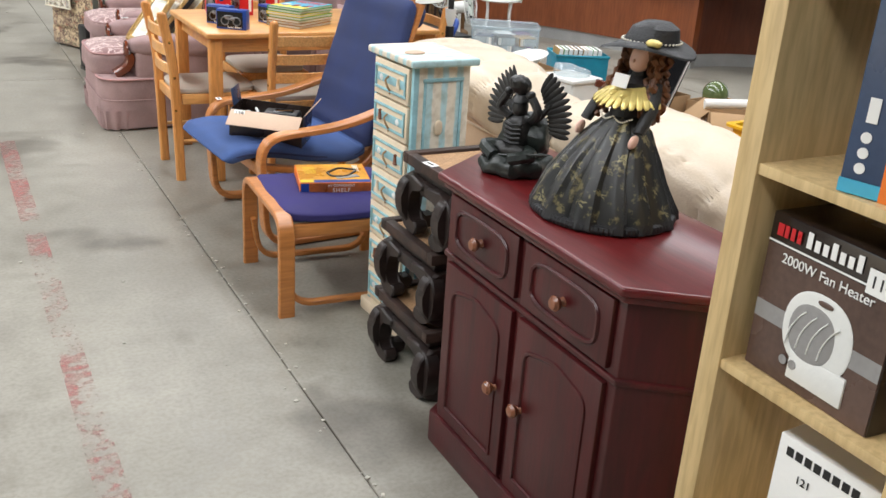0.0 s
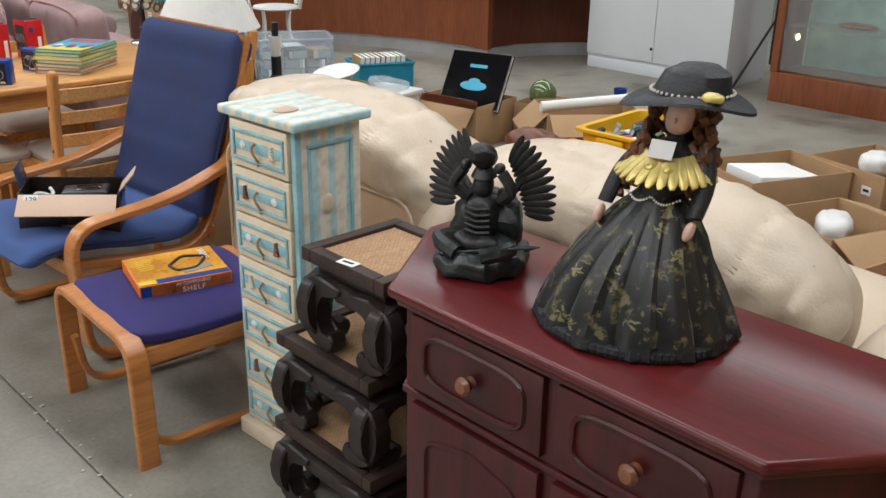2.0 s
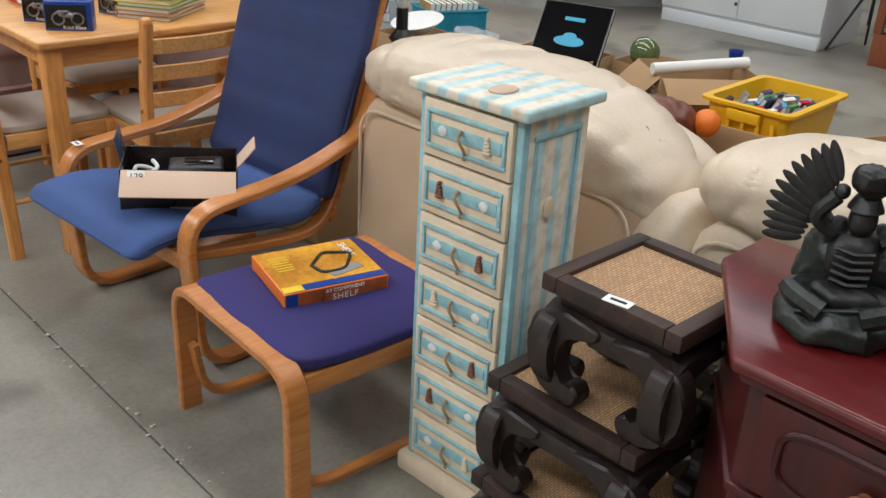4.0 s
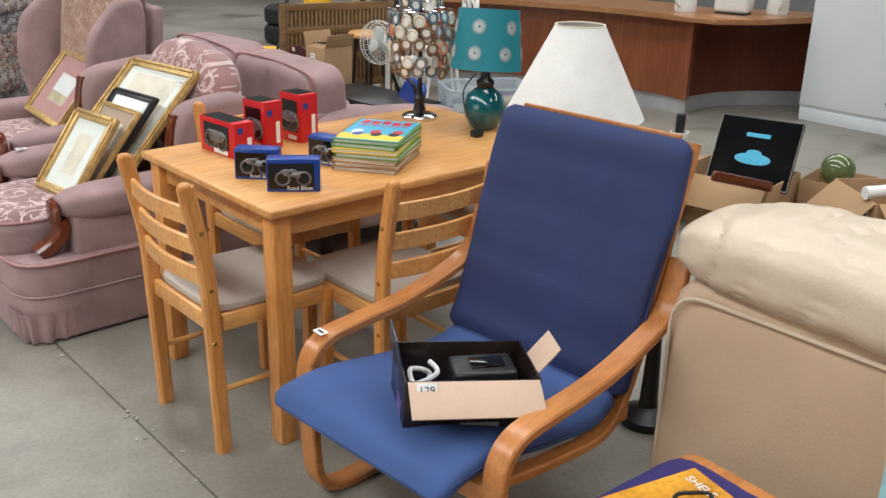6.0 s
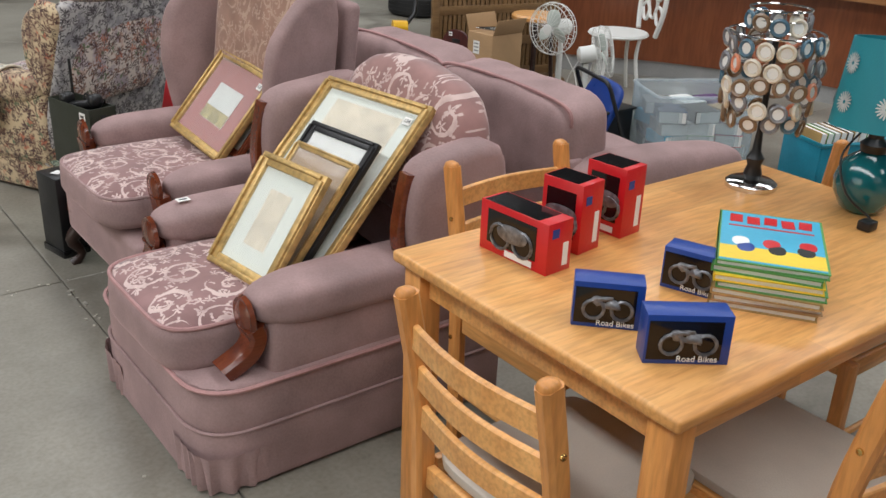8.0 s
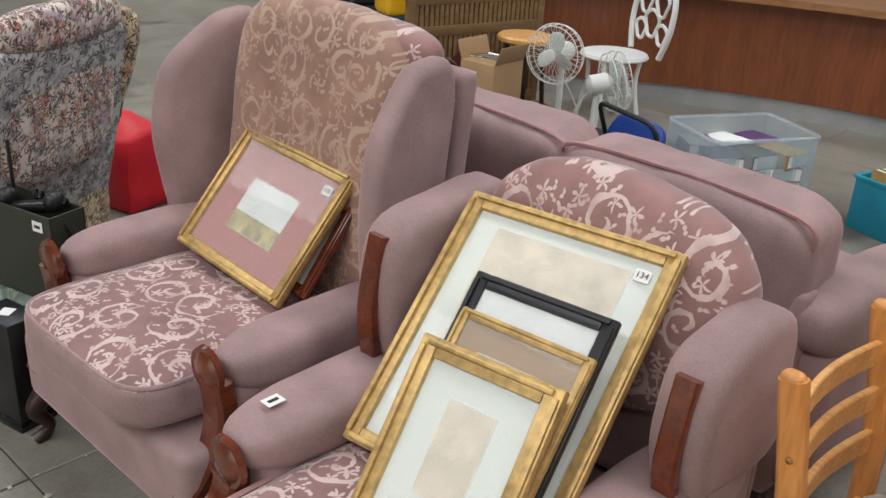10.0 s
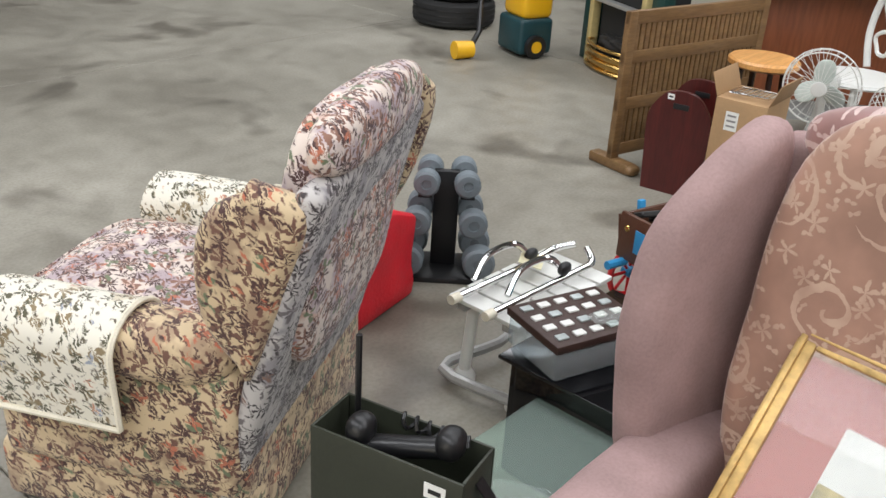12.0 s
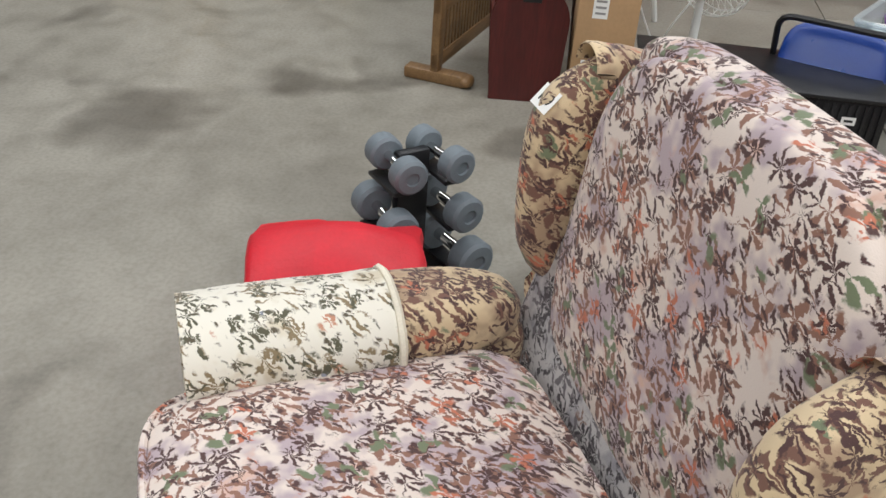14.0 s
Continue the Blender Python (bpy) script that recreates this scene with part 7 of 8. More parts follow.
big_book()
solo("wooden_tray", box(0.36, 0.03, 0.05, 0, 0, 0, 0.01, ry=14), RED_WOOD, pose(3.75, 4.62, 0.3, 0, 0, -20), "red-brown wooden tray edge leaning on a carton", "tray")
ctn = carton(pose(4.5, 4.5, 0, 0, 0, 10), 0.32, 0.3, 0.24, "small brown carton holding a green glass float", (0, 0, 0, 1))
solo("glass_float", lathe([(0.002, -0.085)] + [(0.085 * math.cos(radians(a)), 0.085 * math.sin(radians(a))) for a in range(-75, 76, 15)] + [(0.002, 0.085)], 22), surf("green glass", (0.12, 0.16, 0.06), 0.1, coat=0.6, bump=0), pose(4.42, 4.48, 0.3), "green glass float in a carton", "ornament")


def white_tub(m):
    c = thing("white_storage_tub", m, "white plastic tub with dark print", "tub")
    part("tub", box(0.26, 0.3, 0.3, 0, 0, 0, 0.02, 3), WHITE, c)
    part("rim", box(0.29, 0.33, 0.03, 0, 0, 0.29, 0.01), WHITE, c)
    part("print_bar", box(0.002, 0.13, 0.03, -0.131, 0, 0.18, 0), INK, c)
    part("crumpled_bag", puff(0.22, 0.24, 0.1, 0, 0, 0.34, 2.4, 0, 8, 0.025, wscale=14), PLASTIC_CLEAR, c)
    return c


white_tub(pose(3.72, 5.12, 0, 0, 0, 10))
solo("ceramic_bowl", lathe([(0.05, 0), (0.06, 0.012), (0.13, 0.06), (0.15, 0.075), (0.145, 0.078), (0.12, 0.06), (0, 0.02)], 26), WHITE, pose(3.55, 5.4, 0.33, 0, -12, 0), "pale ceramic bowl on a carton", "bowl")
carton(pose(3.55, 5.42, 0), 0.34, 0.34, 0.33, "plain brown carton under a bowl", (0, 0, 0, 0))
carton(pose(3.98, 2.72, 0, 0, 0, -22), 0.55, 0.4, 0.32, "brown carton with white papers", (0, 1, 0, 1))
solo("paper_stack", box(0.34, 0.24, 0.05, 0, 0, 0, 0.006, ry=5), PAPER, pose(3.95, 2.7, 0.26, 0, 0, -22), "white papers in a carton", "papers")
carton(pose(3.62, 2.25, 0, 0, 0, -20), 0.42, 0.38, 0.28, "open brown carton with wrapped china", (1, 0, 0, 1))
solo("wrapped_china", puff(0.26, 0.14, 0.1, 0, 0, 0, 2.4, 0, 8, 0.012, wscale=14), WHITE, pose(3.62, 2.25, 0.25, 0, 0, 20), "white wrapped china in a carton", "china")
carton(pose(4.42, 2.42, 0, 0, 0, -16), 0.45, 0.42, 0.33, "brown carton with white ornaments", (1, 1, 0, 0))
solo("white_ornament", puff(0.2, 0.16, 0.12, 0, 0, 0, 2.3, 0, 8, 0.02, wscale=12), WHITE, pose(4.42, 2.42, 0.31), "white china ornament in a carton", "ornament")
carton(pose(3.35, 1.75, 0, 0, 0, -12), 0.42, 0.36, 0.26, "low brown carton with mixed goods", (0, 0, 1, 0))
solo("red_packet", box(0.12, 0.09, 0.06, 0, 0, 0, 0.006), RED, pose(3.3, 1.78, 0.25, 8, 5, 30), "small red packet in a carton", "packet")
solo("toy_ball", lathe([(0.002, -0.06)] + [(0.06 * math.cos(radians(a)), 0.06 * math.sin(radians(a))) for a in range(-75, 76, 15)] + [(0.002, 0.06)], 18), ORANGE, pose(3.5, 3.5, 0.31), "orange and blue toy ball in a carton", "toy")
carton(pose(3.45, 3.52, 0, 0, 0, 5), 0.4, 0.5, 0.27, "brown carton with a toy ball and leather bag", (1, 0, 0, 1))
solo("leather_bag", puff(0.22, 0.3, 0.2, 0, 0, 0, 2.5, 0, 10, 0.02, wscale=10), surf("brown leather", (0.16, 0.045, 0.02), 0.4), pose(3.42, 3.66, 0.3), "brown leather bag in a carton", "bag")

# ---- tubs and fans past the pink sofa ----


def clear_tub(m, w, d, h):
    c = thing("clear_storage_tub", m, "clear plastic storage tub full of books", "tub")
    body = bmesh.new()
    for s in (-1, 1):
        join(body, box(w, 0.004, h, 0, s * d / 2, 0, 0))
        join(body, box(0.004, d, h, s * w / 2, 0, 0, 0))
    join(body, box(w, d, 0.004, 0, 0, 0, 0))
    part("tub", body, PLASTIC_CLEAR, c)
    part("rim", tube(rounded([(0, -d / 2 - 0.01, h), (w / 2 + 0.01, -d / 2 - 0.01, h), (w / 2 + 0.01, d / 2 + 0.01, h), (-w / 2 - 0.01, d / 2 + 0.01, h), (-w / 2 - 0.01, -d / 2 - 0.01, h), (-0.01, -d / 2 - 0.01, h)], 0.04, 4), 0.01, 6, None, True), PLASTIC_CLEAR, c)
    return c


clear_tub(pose(4.3, 6.95, 0, 0, 0, -28), 0.56, 0.4, 0.36)
for k in range(24):
    rng = random.Random(k)
    book(T((4.3, 6.95, 0)) @ pose(0, 0, 0, 0, 0, -28) @ pose(-0.17 + 0.17 * (k % 3), -0.1 + 0.2 * (k // 3 % 2), 0.01 + 0.068 * (k // 6), 0, 0, rng.uniform(-20, 20)), 0.15, 0.19, 0.065, k + 2)


def teal_basket():
    c = thing("teal_basket", pose(4.55, 6.2, 0, 0, 0, -20), "teal plastic basket of paperbacks", "basket")
    body = bmesh.new()
    for s in (-1, 1):
        join(body, box(0.42, 0.012, 0.24, 0, s * 0.15, 0, 0.003))
        join(body, box(0.012, 0.3, 0.24, s * 0.21, 0, 0, 0.003))
    join(body, box(0.42, 0.3, 0.01, 0, 0, 0, 0.002))
    part("basket", body, surf("teal plastic", (0.01, 0.22, 0.32), 0.4), c)
    part("rim", tube([(x, y, 0.245) for x, y in ((-0.215, -0.155), (0.215, -0.155), (0.215, 0.155), (-0.215, 0.155))], 0.012, 6, None, True), surf("teal rim", (0.012, 0.26, 0.36), 0.4), c)
    return c


teal_basket()
for k in range(9):
    book(T((4.55, 6.2, 0)) @ pose(0, 0, 0, 0, 0, -20) @ pose(-0.16 + 0.04 * k, 0, 0.16, 0, -84, 0), 0.26, 0.2, 0.035, (4, 0, 5, 4, 3, 4, 6, 0, 5)[k])


def blue_folding(m):
    c = thing("folding_chair", m, "royal blue plastic seat lying on its side", "chair")
    part("shell", puff(0.06, 0.4, 0.36, 0, 0, 0.2, 4, 0, 8, ry=25), ROYAL, c)
    part("frame", tube(rounded([(0.1, -0.22, 0.01), (-0.05, -0.22, 0.4), (-0.05, 0.22, 0.4), (0.1, 0.22, 0.01)], 0.06, 4), 0.012, 8), BLACK, c)
    return c


blue_folding(pose(3.95, 7.35, 0, 0, 0, -20))


def desk_fan(m, tilt, label, high=0.36):
    c = thing("desk_fan", m, label, "fan", "white desk fans")
    part("base", lathe([(0.1, 0), (0.105, 0.015), (0.09, 0.03), (0.03, 0.04), (0.025, 0.06), (0, 0.06)], 24), WHITE, c)
    part("stem", tube([(0, 0, 0.04), (0, 0, high - 0.06)], [0.022, 0.016], 12), WHITE, c)
    head = T((0, 0, high)) @ pose(0, 0, 0, 0, tilt, 0)
    mo = tube([(-0.06, 0, 0), (-0.045, 0, 0), (0.05, 0, 0), (0.08, 0, 0)], [0.03, 0.052, 0.055, 0.03], 16)
    part("motor", mo, WHITE, c, m=head)
    blades = bmesh.new()
    for k in range(3):
        join(blades, puff(0.012, 0.09, 0.11, 0, 0, 0.065, 2.4, 0, 5), pose(0.1, 0, 0, k * 120, 0, 0) @ pose(0, 0, 0, 0, 0, 24))
    part("blade", blades, surf("pale translucent blade", (0.62, 0.68, 0.62), 0.35), c, m=head)
    cage = bmesh.new()
    for x, r in ((0.06, 0.155), (0.1, 0.165), (0.14, 0.155)):
        tube([(x, r * math.cos(a), r * math.sin(a)) for a in [2 * math.pi * q / 28 for q in range(28)]], 0.003, 5, cage, True)
    for q in range(28):
        a = 2 * math.pi * q / 28
        for x0, x1 in ((0.06, 0.05), (0.14, 0.16)):
            tube([(x0, 0.155 * math.cos(a), 0.155 * math.sin(a)), (x1, 0.03 * math.cos(a), 0.03 * math.sin(a))], 0.0014, 4, cage)
        tube([(0.06, 0.155 * math.cos(a), 0.155 * math.sin(a)), (0.1, 0.166 * math.cos(a), 0.166 * math.sin(a)), (0.14, 0.155 * math.cos(a), 0.155 * math.sin(a))], 0.0014, 4, cage)
    part("guard", cage, WHITE, c, m=head)
    part("hub_badge", lathe([(0, 0.006), (0.03, 0.004), (0.034, 0)], 16), WHITE, c, m=head @ T((0.158, 0, 0)) @ pose(0, 0, 0, 0, 90, 0))
    part("flex", tube(curve_pts([(-0.05, 0, 0.34), (-0.1, 0.06, 0.2), (-0.06, 0.12, 0.06), (-0.12, 0.05, 0.01)], 5), 0.004, 6), WHITE, c)
    return c


def black_basket():
    c = thing("black_crate", pose(3.87, 7.62, 0, 0, 0, 2), "black slatted plastic crate in front of two fans", "crate")
    body = box(0.42, 0.86, 0.2, 0, 0, 0.012, 0.006)
    part("crate", body, BLACK, c)
    for k in range(30):
        part("slat", box(0.008, 0.014, 0.18, -0.213, -0.41 + k * 0.0283, 0.02, 0.002), BLACK, c)
    part("lid", box(0.45, 0.89, 0.016, 0, 0, 0.212, 0.005), BLACK, c)
    lot_tag(c, T((-0.2185, -0.3, 0.14)) @ FACE_W, "", 0.05, 0.03)
    return c


black_basket()
desk_fan(pose(4.35, 8.09, 0, 0, 0, 190), 0, "white desk fan with a round wire guard on the concrete floor", 0.51)
desk_fan(pose(4.33, 7.83, 0, 0, 0, -35), -8, "smaller white desk fan turned aside on the concrete floor", 0.385)


def garden_chair():
    c = thing("garden_chair", pose(4.95, 8.15, 0, 0, 0, 150), "ornate white cast metal garden chair", "chair")
    part("seat", lathe([(0.2, 0.4), (0.21, 0.41), (0.2, 0.425), (0, 0.425)], 24), WHITE, c)
    for a in (45, 135, 225, 315):
        x, y = 0.17 * math.cos(radians(a)), 0.17 * math.sin(radians(a))
        part("leg", tube(curve_pts([(x, y, 0.41), (x * 0.9, y * 0.9, 0.25), (x * 1.2, y * 1.2, 0.0)], 4), 0.014, 8), WHITE, c)
    back = bmesh.new()
    tube(curve_pts([(-0.2, -0.18, 0.42), (-0.22, -0.24, 0.6), (-0.24, -0.2, 0.8), (-0.25, 0, 0.9), (-0.24, 0.2, 0.8), (-0.22, 0.24, 0.6), (-0.2, 0.18, 0.42)], 6), 0.018, 8, back)
    for y, z, r in ((-0.1, 0.72, 0.07), (0.1, 0.72, 0.07), (0, 0.6, 0.08), (-0.13, 0.55, 0.06), (0.13, 0.55, 0.06), (0, 0.8, 0.05)):
        tube([(-0.225, y + r * math.cos(a) * (1 + 0.2 * math.sin(3 * a)), z + r * math.sin(a)) for a in [2 * math.pi * k / 20 for k in range(20)]], 0.011, 6, back, True)
    part("openwork_back", back, WHITE, c)
    return c


garden_chair()

# ---- goods on the far floor ----


def slat_screen():
    c = thing("room_divider", pose(4.35, 8.74, 0, 0, 0, -12), "brown slotted wooden panel standing on feet", "panel")
    L, H = 1.0, 0.74
    for z in (0.06, 0.28, 0.5, H - 0.06):
        part("rail", box(L, 0.03, 0.06, 0, 0, z, 0.004), TAN_BROWN, c)
    for s in (-1, 1):
        part("stile", box(0.05, 0.034, H - 0.02, s * (L / 2 - 0.025), 0, 0.02, 0.004), TAN_BROWN, c)
        part("foot", join(box(0.07, 0.26, 0.05, s * (L / 2 - 0.03), 0, 0, 0.012), puff(0.08, 0.06, 0.05, s * (L / 2 - 0.03), -0.13, 0.025, 2.4, 0, 4)), TAN_BROWN, c)
    for k in range(26):
        part("slat", box(0.026, 0.02, H - 0.1, -L / 2 + 0.065 + k * 0.0348, 0, 0.07, 0.002), TAN_BROWN, c)
    part("back_board", box(L - 0.06, 0.008, H - 0.1, 0, 0.02, 0.06, 0), surf("dark brown board", (0.06, 0.035, 0.015), 0.7), c)
    return c


TAN_BROWN = wood("tan brown timber", (0.26, 0.15, 0.06), (0.17, 0.09, 0.035), "x", 0.5)
slat_screen()


def magazine_rack():
    c = thing("magazine_rack", pose(3.93, 8.5, 0, 0, 0, 8), "dark red wooden magazine rack with cut-out handles", "rack")
    dark = wood("dark red stain", (0.1, 0.012, 0.01), (0.06, 0.007, 0.006), "z", 0.4)
    for x in (-0.13, 0.13):
        outline = rounded([(-0.13, 0, 0), (-0.15, 0.36, 0), (-0.07, 0.47, 0), (0.07, 0.47, 0), (0.15, 0.36, 0), (0.13, 0, 0)], 0.05, 4)
        pl = prism([(p.x, p.y) for p in outline], -0.009, 0.009, 0.002, 1)
        bmesh.ops.transform(pl, matrix=Matrix(((0, 0, 1, x), (1, 0, 0, 0), (0, 1, 0, 0), (0, 0, 0, 1))), verts=pl.verts)
        e = part("end_panel", pl, dark, c)
        part("handle_slot", box(0.004, 0.07, 0.025, x - 0.0095, 0, 0.39, 0.001), BLACK, e)
    for s in (-1, 1):
        part("side_panel", box(0.25, 0.012, 0.28, 0, s * 0.11, 0.06, 0.002, rx=-s * 6), dark, c)
    part("bottom_board", box(0.25, 0.2, 0.012, 0, 0, 0.06, 0.002), dark, c)
    lot_tag(c, T((-0.1405, 0.05, 0.44)) @ FACE_W, "", 0.03, 0.025)
    return c


magazine_rack()


def tall_carton():
    c = thing("tall_carton", pose(3.89, 8.21, 0, 0, 0, 4), "tall brown carton with white labels and a wire rack on top", "box")
    part("carton", box(0.26, 0.22, 0.5, 0, 0, 0, 0.003), CARD, c)
    for w, z, y in ((0.13, 0.13, 0.01), (0.055, 0.37, 0.03)):
        lb = part("paper_label", box(0.001, w, 0.08, -0.1305, y, z, 0), PAPER, c, "white printed shipping label")
        for k in range(3):
            part("print_bar", box(0.001, w * 0.7, 0.008, -0.1312, y, z + 0.015 + 0.022 * k, 0), GREY_PRINT, lb)
    for s in (-1, 1):
        part("flap", box(0.25, 0.004, 0.1, 0, 0, 0, 0.001), CARD, c, m=T((0, s * 0.11, 0.5)) @ pose(0, 0, 0, -s * 20, 0, 0))
    return c


tall_carton()
wire = bmesh.new()
for k in range(9):
    tube([(-0.09, -0.08 + 0.02 * k, 0.012), (0.09, -0.08 + 0.02 * k, 0.012)], 0.003, 5, wire)
tube([(x, y, 0.012) for x, y in ((-0.09, -0.08), (0.09, -0.08), (0.09, 0.08), (-0.09, 0.08))], 0.005, 6, wire, True)
solo("wire_rack", wire, CHROME, pose(3.89, 8.21, 0.5, 0, 6, 10), "small chrome wire rack on a carton", "rack")


def round_stool():
    c = thing("round_stool", pose(4.42, 8.42, 0), "round pine-topped stool on dark legs", "stool")
    part("seat", lathe([(0.15, 0.5), (0.165, 0.51), (0.165, 0.53), (0.155, 0.54), (0, 0.54)], 28), BEECH, c)
    for a in (45, 135, 225, 315):
        x, y = math.cos(radians(a)), math.sin(radians(a))
        part("leg", tube([(0.1 * x, 0.1 * y, 0.5), (0.14 * x, 0.14 * y, 0)], 0.014, 8), DARK_LEG, c)
    return c


round_stool()


def fireplace():
    c = thing("fireplace_surround", pose(5.36, 9.85, 0, 0, 0, -24), "cream and green fire surround with brass fender", "fireplace")
    grn = surf("dark green stone", (0.012, 0.05, 0.045), 0.35)
    crm = surf("cream gilt moulding", (0.55, 0.44, 0.2), 0.4)
    for s in (-1, 1):
        part("green_side", box(0.08, 0.12, 0.75, 0.1, s * 0.37, 0, 0.004), grn, c)
        part("post", box(0.06, 0.05, 0.75, 0.05, s * 0.285, 0, 0.006), crm, c)
    part("lintel", box(0.08, 0.62, 0.12, 0.06, 0, 0.75, 0.008), crm, c)
    part("firebox", box(0.3, 0.52, 0.74, 0.24, 0, 0, 0.004), surf("sooty black", (0.02, 0.02, 0.02), 0.9), c)
    part("coal_bed", puff(0.16, 0.42, 0.1, 0.1, 0, 0.17, 2.6, 0, 10, 0.025, wscale=22), surf("coal", (0.02, 0.019, 0.018), 0.6, bump=0.5), c)
    part("shelf_board", box(0.06, 0.5, 0.02, 0.03, 0, 0.42, 0.002), GREY_METAL, c)
    fender = bmesh.new()
    for z in (0.02, 0.07, 0.12, 0.16):
        tube(curve_pts([(0.06, -0.27, z), (-0.02, -0.22, z), (-0.06, 0, z), (-0.02, 0.22, z), (0.06, 0.27, z)], 5), 0.012, 6, fender)
    part("fender", fender, BRASS, c, "polished brass fender")
    part("fender_plate", ribbon(curve_pts([(0.06, -0.26, 0.06), (-0.01, -0.21, 0.06), (-0.045, 0, 0.06), (-0.01, 0.21, 0.06), (0.06, 0.26, 0.06)], 5), (0, 0, 1), 0.11, 0.008), BRASS, c)
    return c


fireplace()


def washer():
    c = thing("pressure_washer", pose(5.32, 10.5, 0, 0, 0, -20), "yellow and dark green pressure washer on wheels", "machine")
    dg = surf("dark green plastic", (0.01, 0.05, 0.06), 0.4)
    part("lower_body", box(0.26, 0.3, 0.24, 0, 0, 0.02, 0.03, 3), dg, c)
    part("upper_body", box(0.24, 0.28, 0.36, 0.01, 0, 0.25, 0.05, 3), YELLOW, c)
    for s in (-1, 1):
        w = part("wheel", lathe([(0.03, -0.02), (0.075, -0.02), (0.08, 0), (0.075, 0.02), (0.03, 0.02)], 20), BLACK, c, m=T((-0.02, s * 0.17, 0.08)) @ pose(0, 0, 0, 90, 0, 0))
        part("hub", lathe([(0, 0.024), (0.04, 0.022), (0.045, 0)], 16), YELLOW, w, m=pose(0, 0, 0, 0 if s < 0 else 180, 0, 0))
    part("handle", tube(rounded([(0.1, -0.1, 0.5), (0.14, -0.1, 0.85), (0.14, 0.1, 0.85), (0.1, 0.1, 0.5)], 0.05, 4), 0.014, 8), dg, c)
    return c


washer()


def lance():
    c = thing("spray_lance", pose(4.78, 10.66, 0), "black lance with a yellow nozzle on the floor", "tool")
    part("nozzle", tube([(0, 0, 0.06), (0.12, -0.05, 0.06)], [0.06, 0.055], 14), YELLOW, c)
    part("shaft", tube([(0.1, -0.05, 0.07), (0.22, -0.02, 0.16), (0.36, 0.1, 0.55)], 0.02, 8), BLACK, c)
    return c


lance()


def tyre(m):
    c = thing("tyre", m, "black car tyre lying in a stack", "tyre", "stacked tyres")
    part("tread", lathe([(0.19, 0.02), (0.2, 0.0), (0.28, 0.005), (0.31, 0.03), (0.315, 0.1), (0.31, 0.17), (0.28, 0.195), (0.2, 0.2), (0.19, 0.18), (0.21, 0.1)], 36), surf("tyre rubber", (0.015, 0.015, 0.015), 0.75, bump=0.3), c)
    for k in range(3):
        part("groove", tube([(0.316 * math.cos(a), 0.316 * math.sin(a), 0.06 + 0.04 * k) for a in [2 * math.pi * q / 36 for q in range(36)]], 0.004, 4, None, True), BLACK, c)
    return c


tyre(pose(5.62, 11.42, 0))
tyre(pose(5.64, 11.44, 0.2, 0, 0, 20))


def wagon():
    c = thing("model_cart", pose(2.93, 7.86, 0, 0, 0, -14), "brown painted model horse cart with red wheels, filled with slate", "model")
    brown = surf("brown cart paint", (0.09, 0.035, 0.018), 0.45)
    blue = surf("blue cart paint", (0.03, 0.25, 0.5), 0.45)
    part("bed", box(0.56, 0.26, 0.02, 0, 0, 0.2, 0.003), brown, c)
    for s in (-1, 1):
        part("side_board", box(0.56, 0.016, 0.14, 0, s * 0.13, 0.21, 0.004, rx=-s * 10), brown, c)
        for x in (-0.16, 0.16):
            part("stanchion", box(0.025, 0.02, 0.2, x, s * 0.145, 0.17, 0.004, rx=-s * 10), blue, c)
        for x, r in ((-0.17, 0.09), (0.16, 0.11)):
            wh = bmesh.new()
            tube([(r * math.cos(a), 0, r * math.sin(a)) for a in [2 * math.pi * q / 24 for q in range(24)]], 0.011, 6, wh, True)
            w = part("wheel", wh, RED, c, "red spoked wheel", m=T((x, s * 0.175, r + 0.012)))
            for q in range(8):
                part("spoke", tube([(0, 0, 0), (r, 0, 0)], 0.006, 5), RED, w, m=pose(0, 0, 0, 0, 45 * q, 0))
            part("hub", tube([(0, -0.02, 0), (0, 0.02, 0)], 0.022, 10), blue, w)
    for x in (-0.17, 0.16):
        part("axle", tube([(x, -0.17, 0.11), (x, 0.17, 0.11)], 0.009, 6), blue, c)
    fr = part("front_board", box(0.016, 0.27, 0.16, -0.285, 0, 0.21, 0.004), brown, c)
    part("blue_panel", box(0.003, 0.12, 0.08, -0.2945, 0, 0.25, 0.012), blue, fr)
    for y in (-0.1, 0.1):
        part("brass_button", lathe([(0, 0.006), (0.01, 0.004), (0.012, 0)], 10), BRASS, fr, m=T((-0.293, y, 0.32)) @ pose(0, 0, 0, 0, -90, 0))
    for s in (-1, 1):
        part("shaft", tube([(-0.28, s * 0.1, 0.2), (-0.36, s * 0.1, 0.2)], 0.015, 8), blue, c)
    slate = surf("dark slate", (0.02, 0.018, 0.017), 0.6, var=0.3, scale=20)
    part("load_core", box(0.5, 0.22, 0.09, 0, 0, 0.22, 0.01), slate, c)
    rng = random.Random(3)
    one = part("slate_piece", box(0.09, 0.065, 0.02, 0, 0, 0, 0.004, 1), slate, c, "broken piece of dark slate", m=pose(0, 0, 0.31))
    for k in range(46):
        o = new("slate_piece", one.data)
        o.parent = c
        o.matrix_basis = pose(rng.uniform(-0.21, 0.21), rng.uniform(-0.09, 0.09), 0.29 + rng.uniform(0, 0.07), rng.uniform(-28, 28), rng.uniform(-28, 28), rng.uniform(0, 180)) @ Matrix.Diagonal((rng.uniform(0.6, 1.3), rng.uniform(0.7, 1.2), 1, 1))
    return c


wagon()


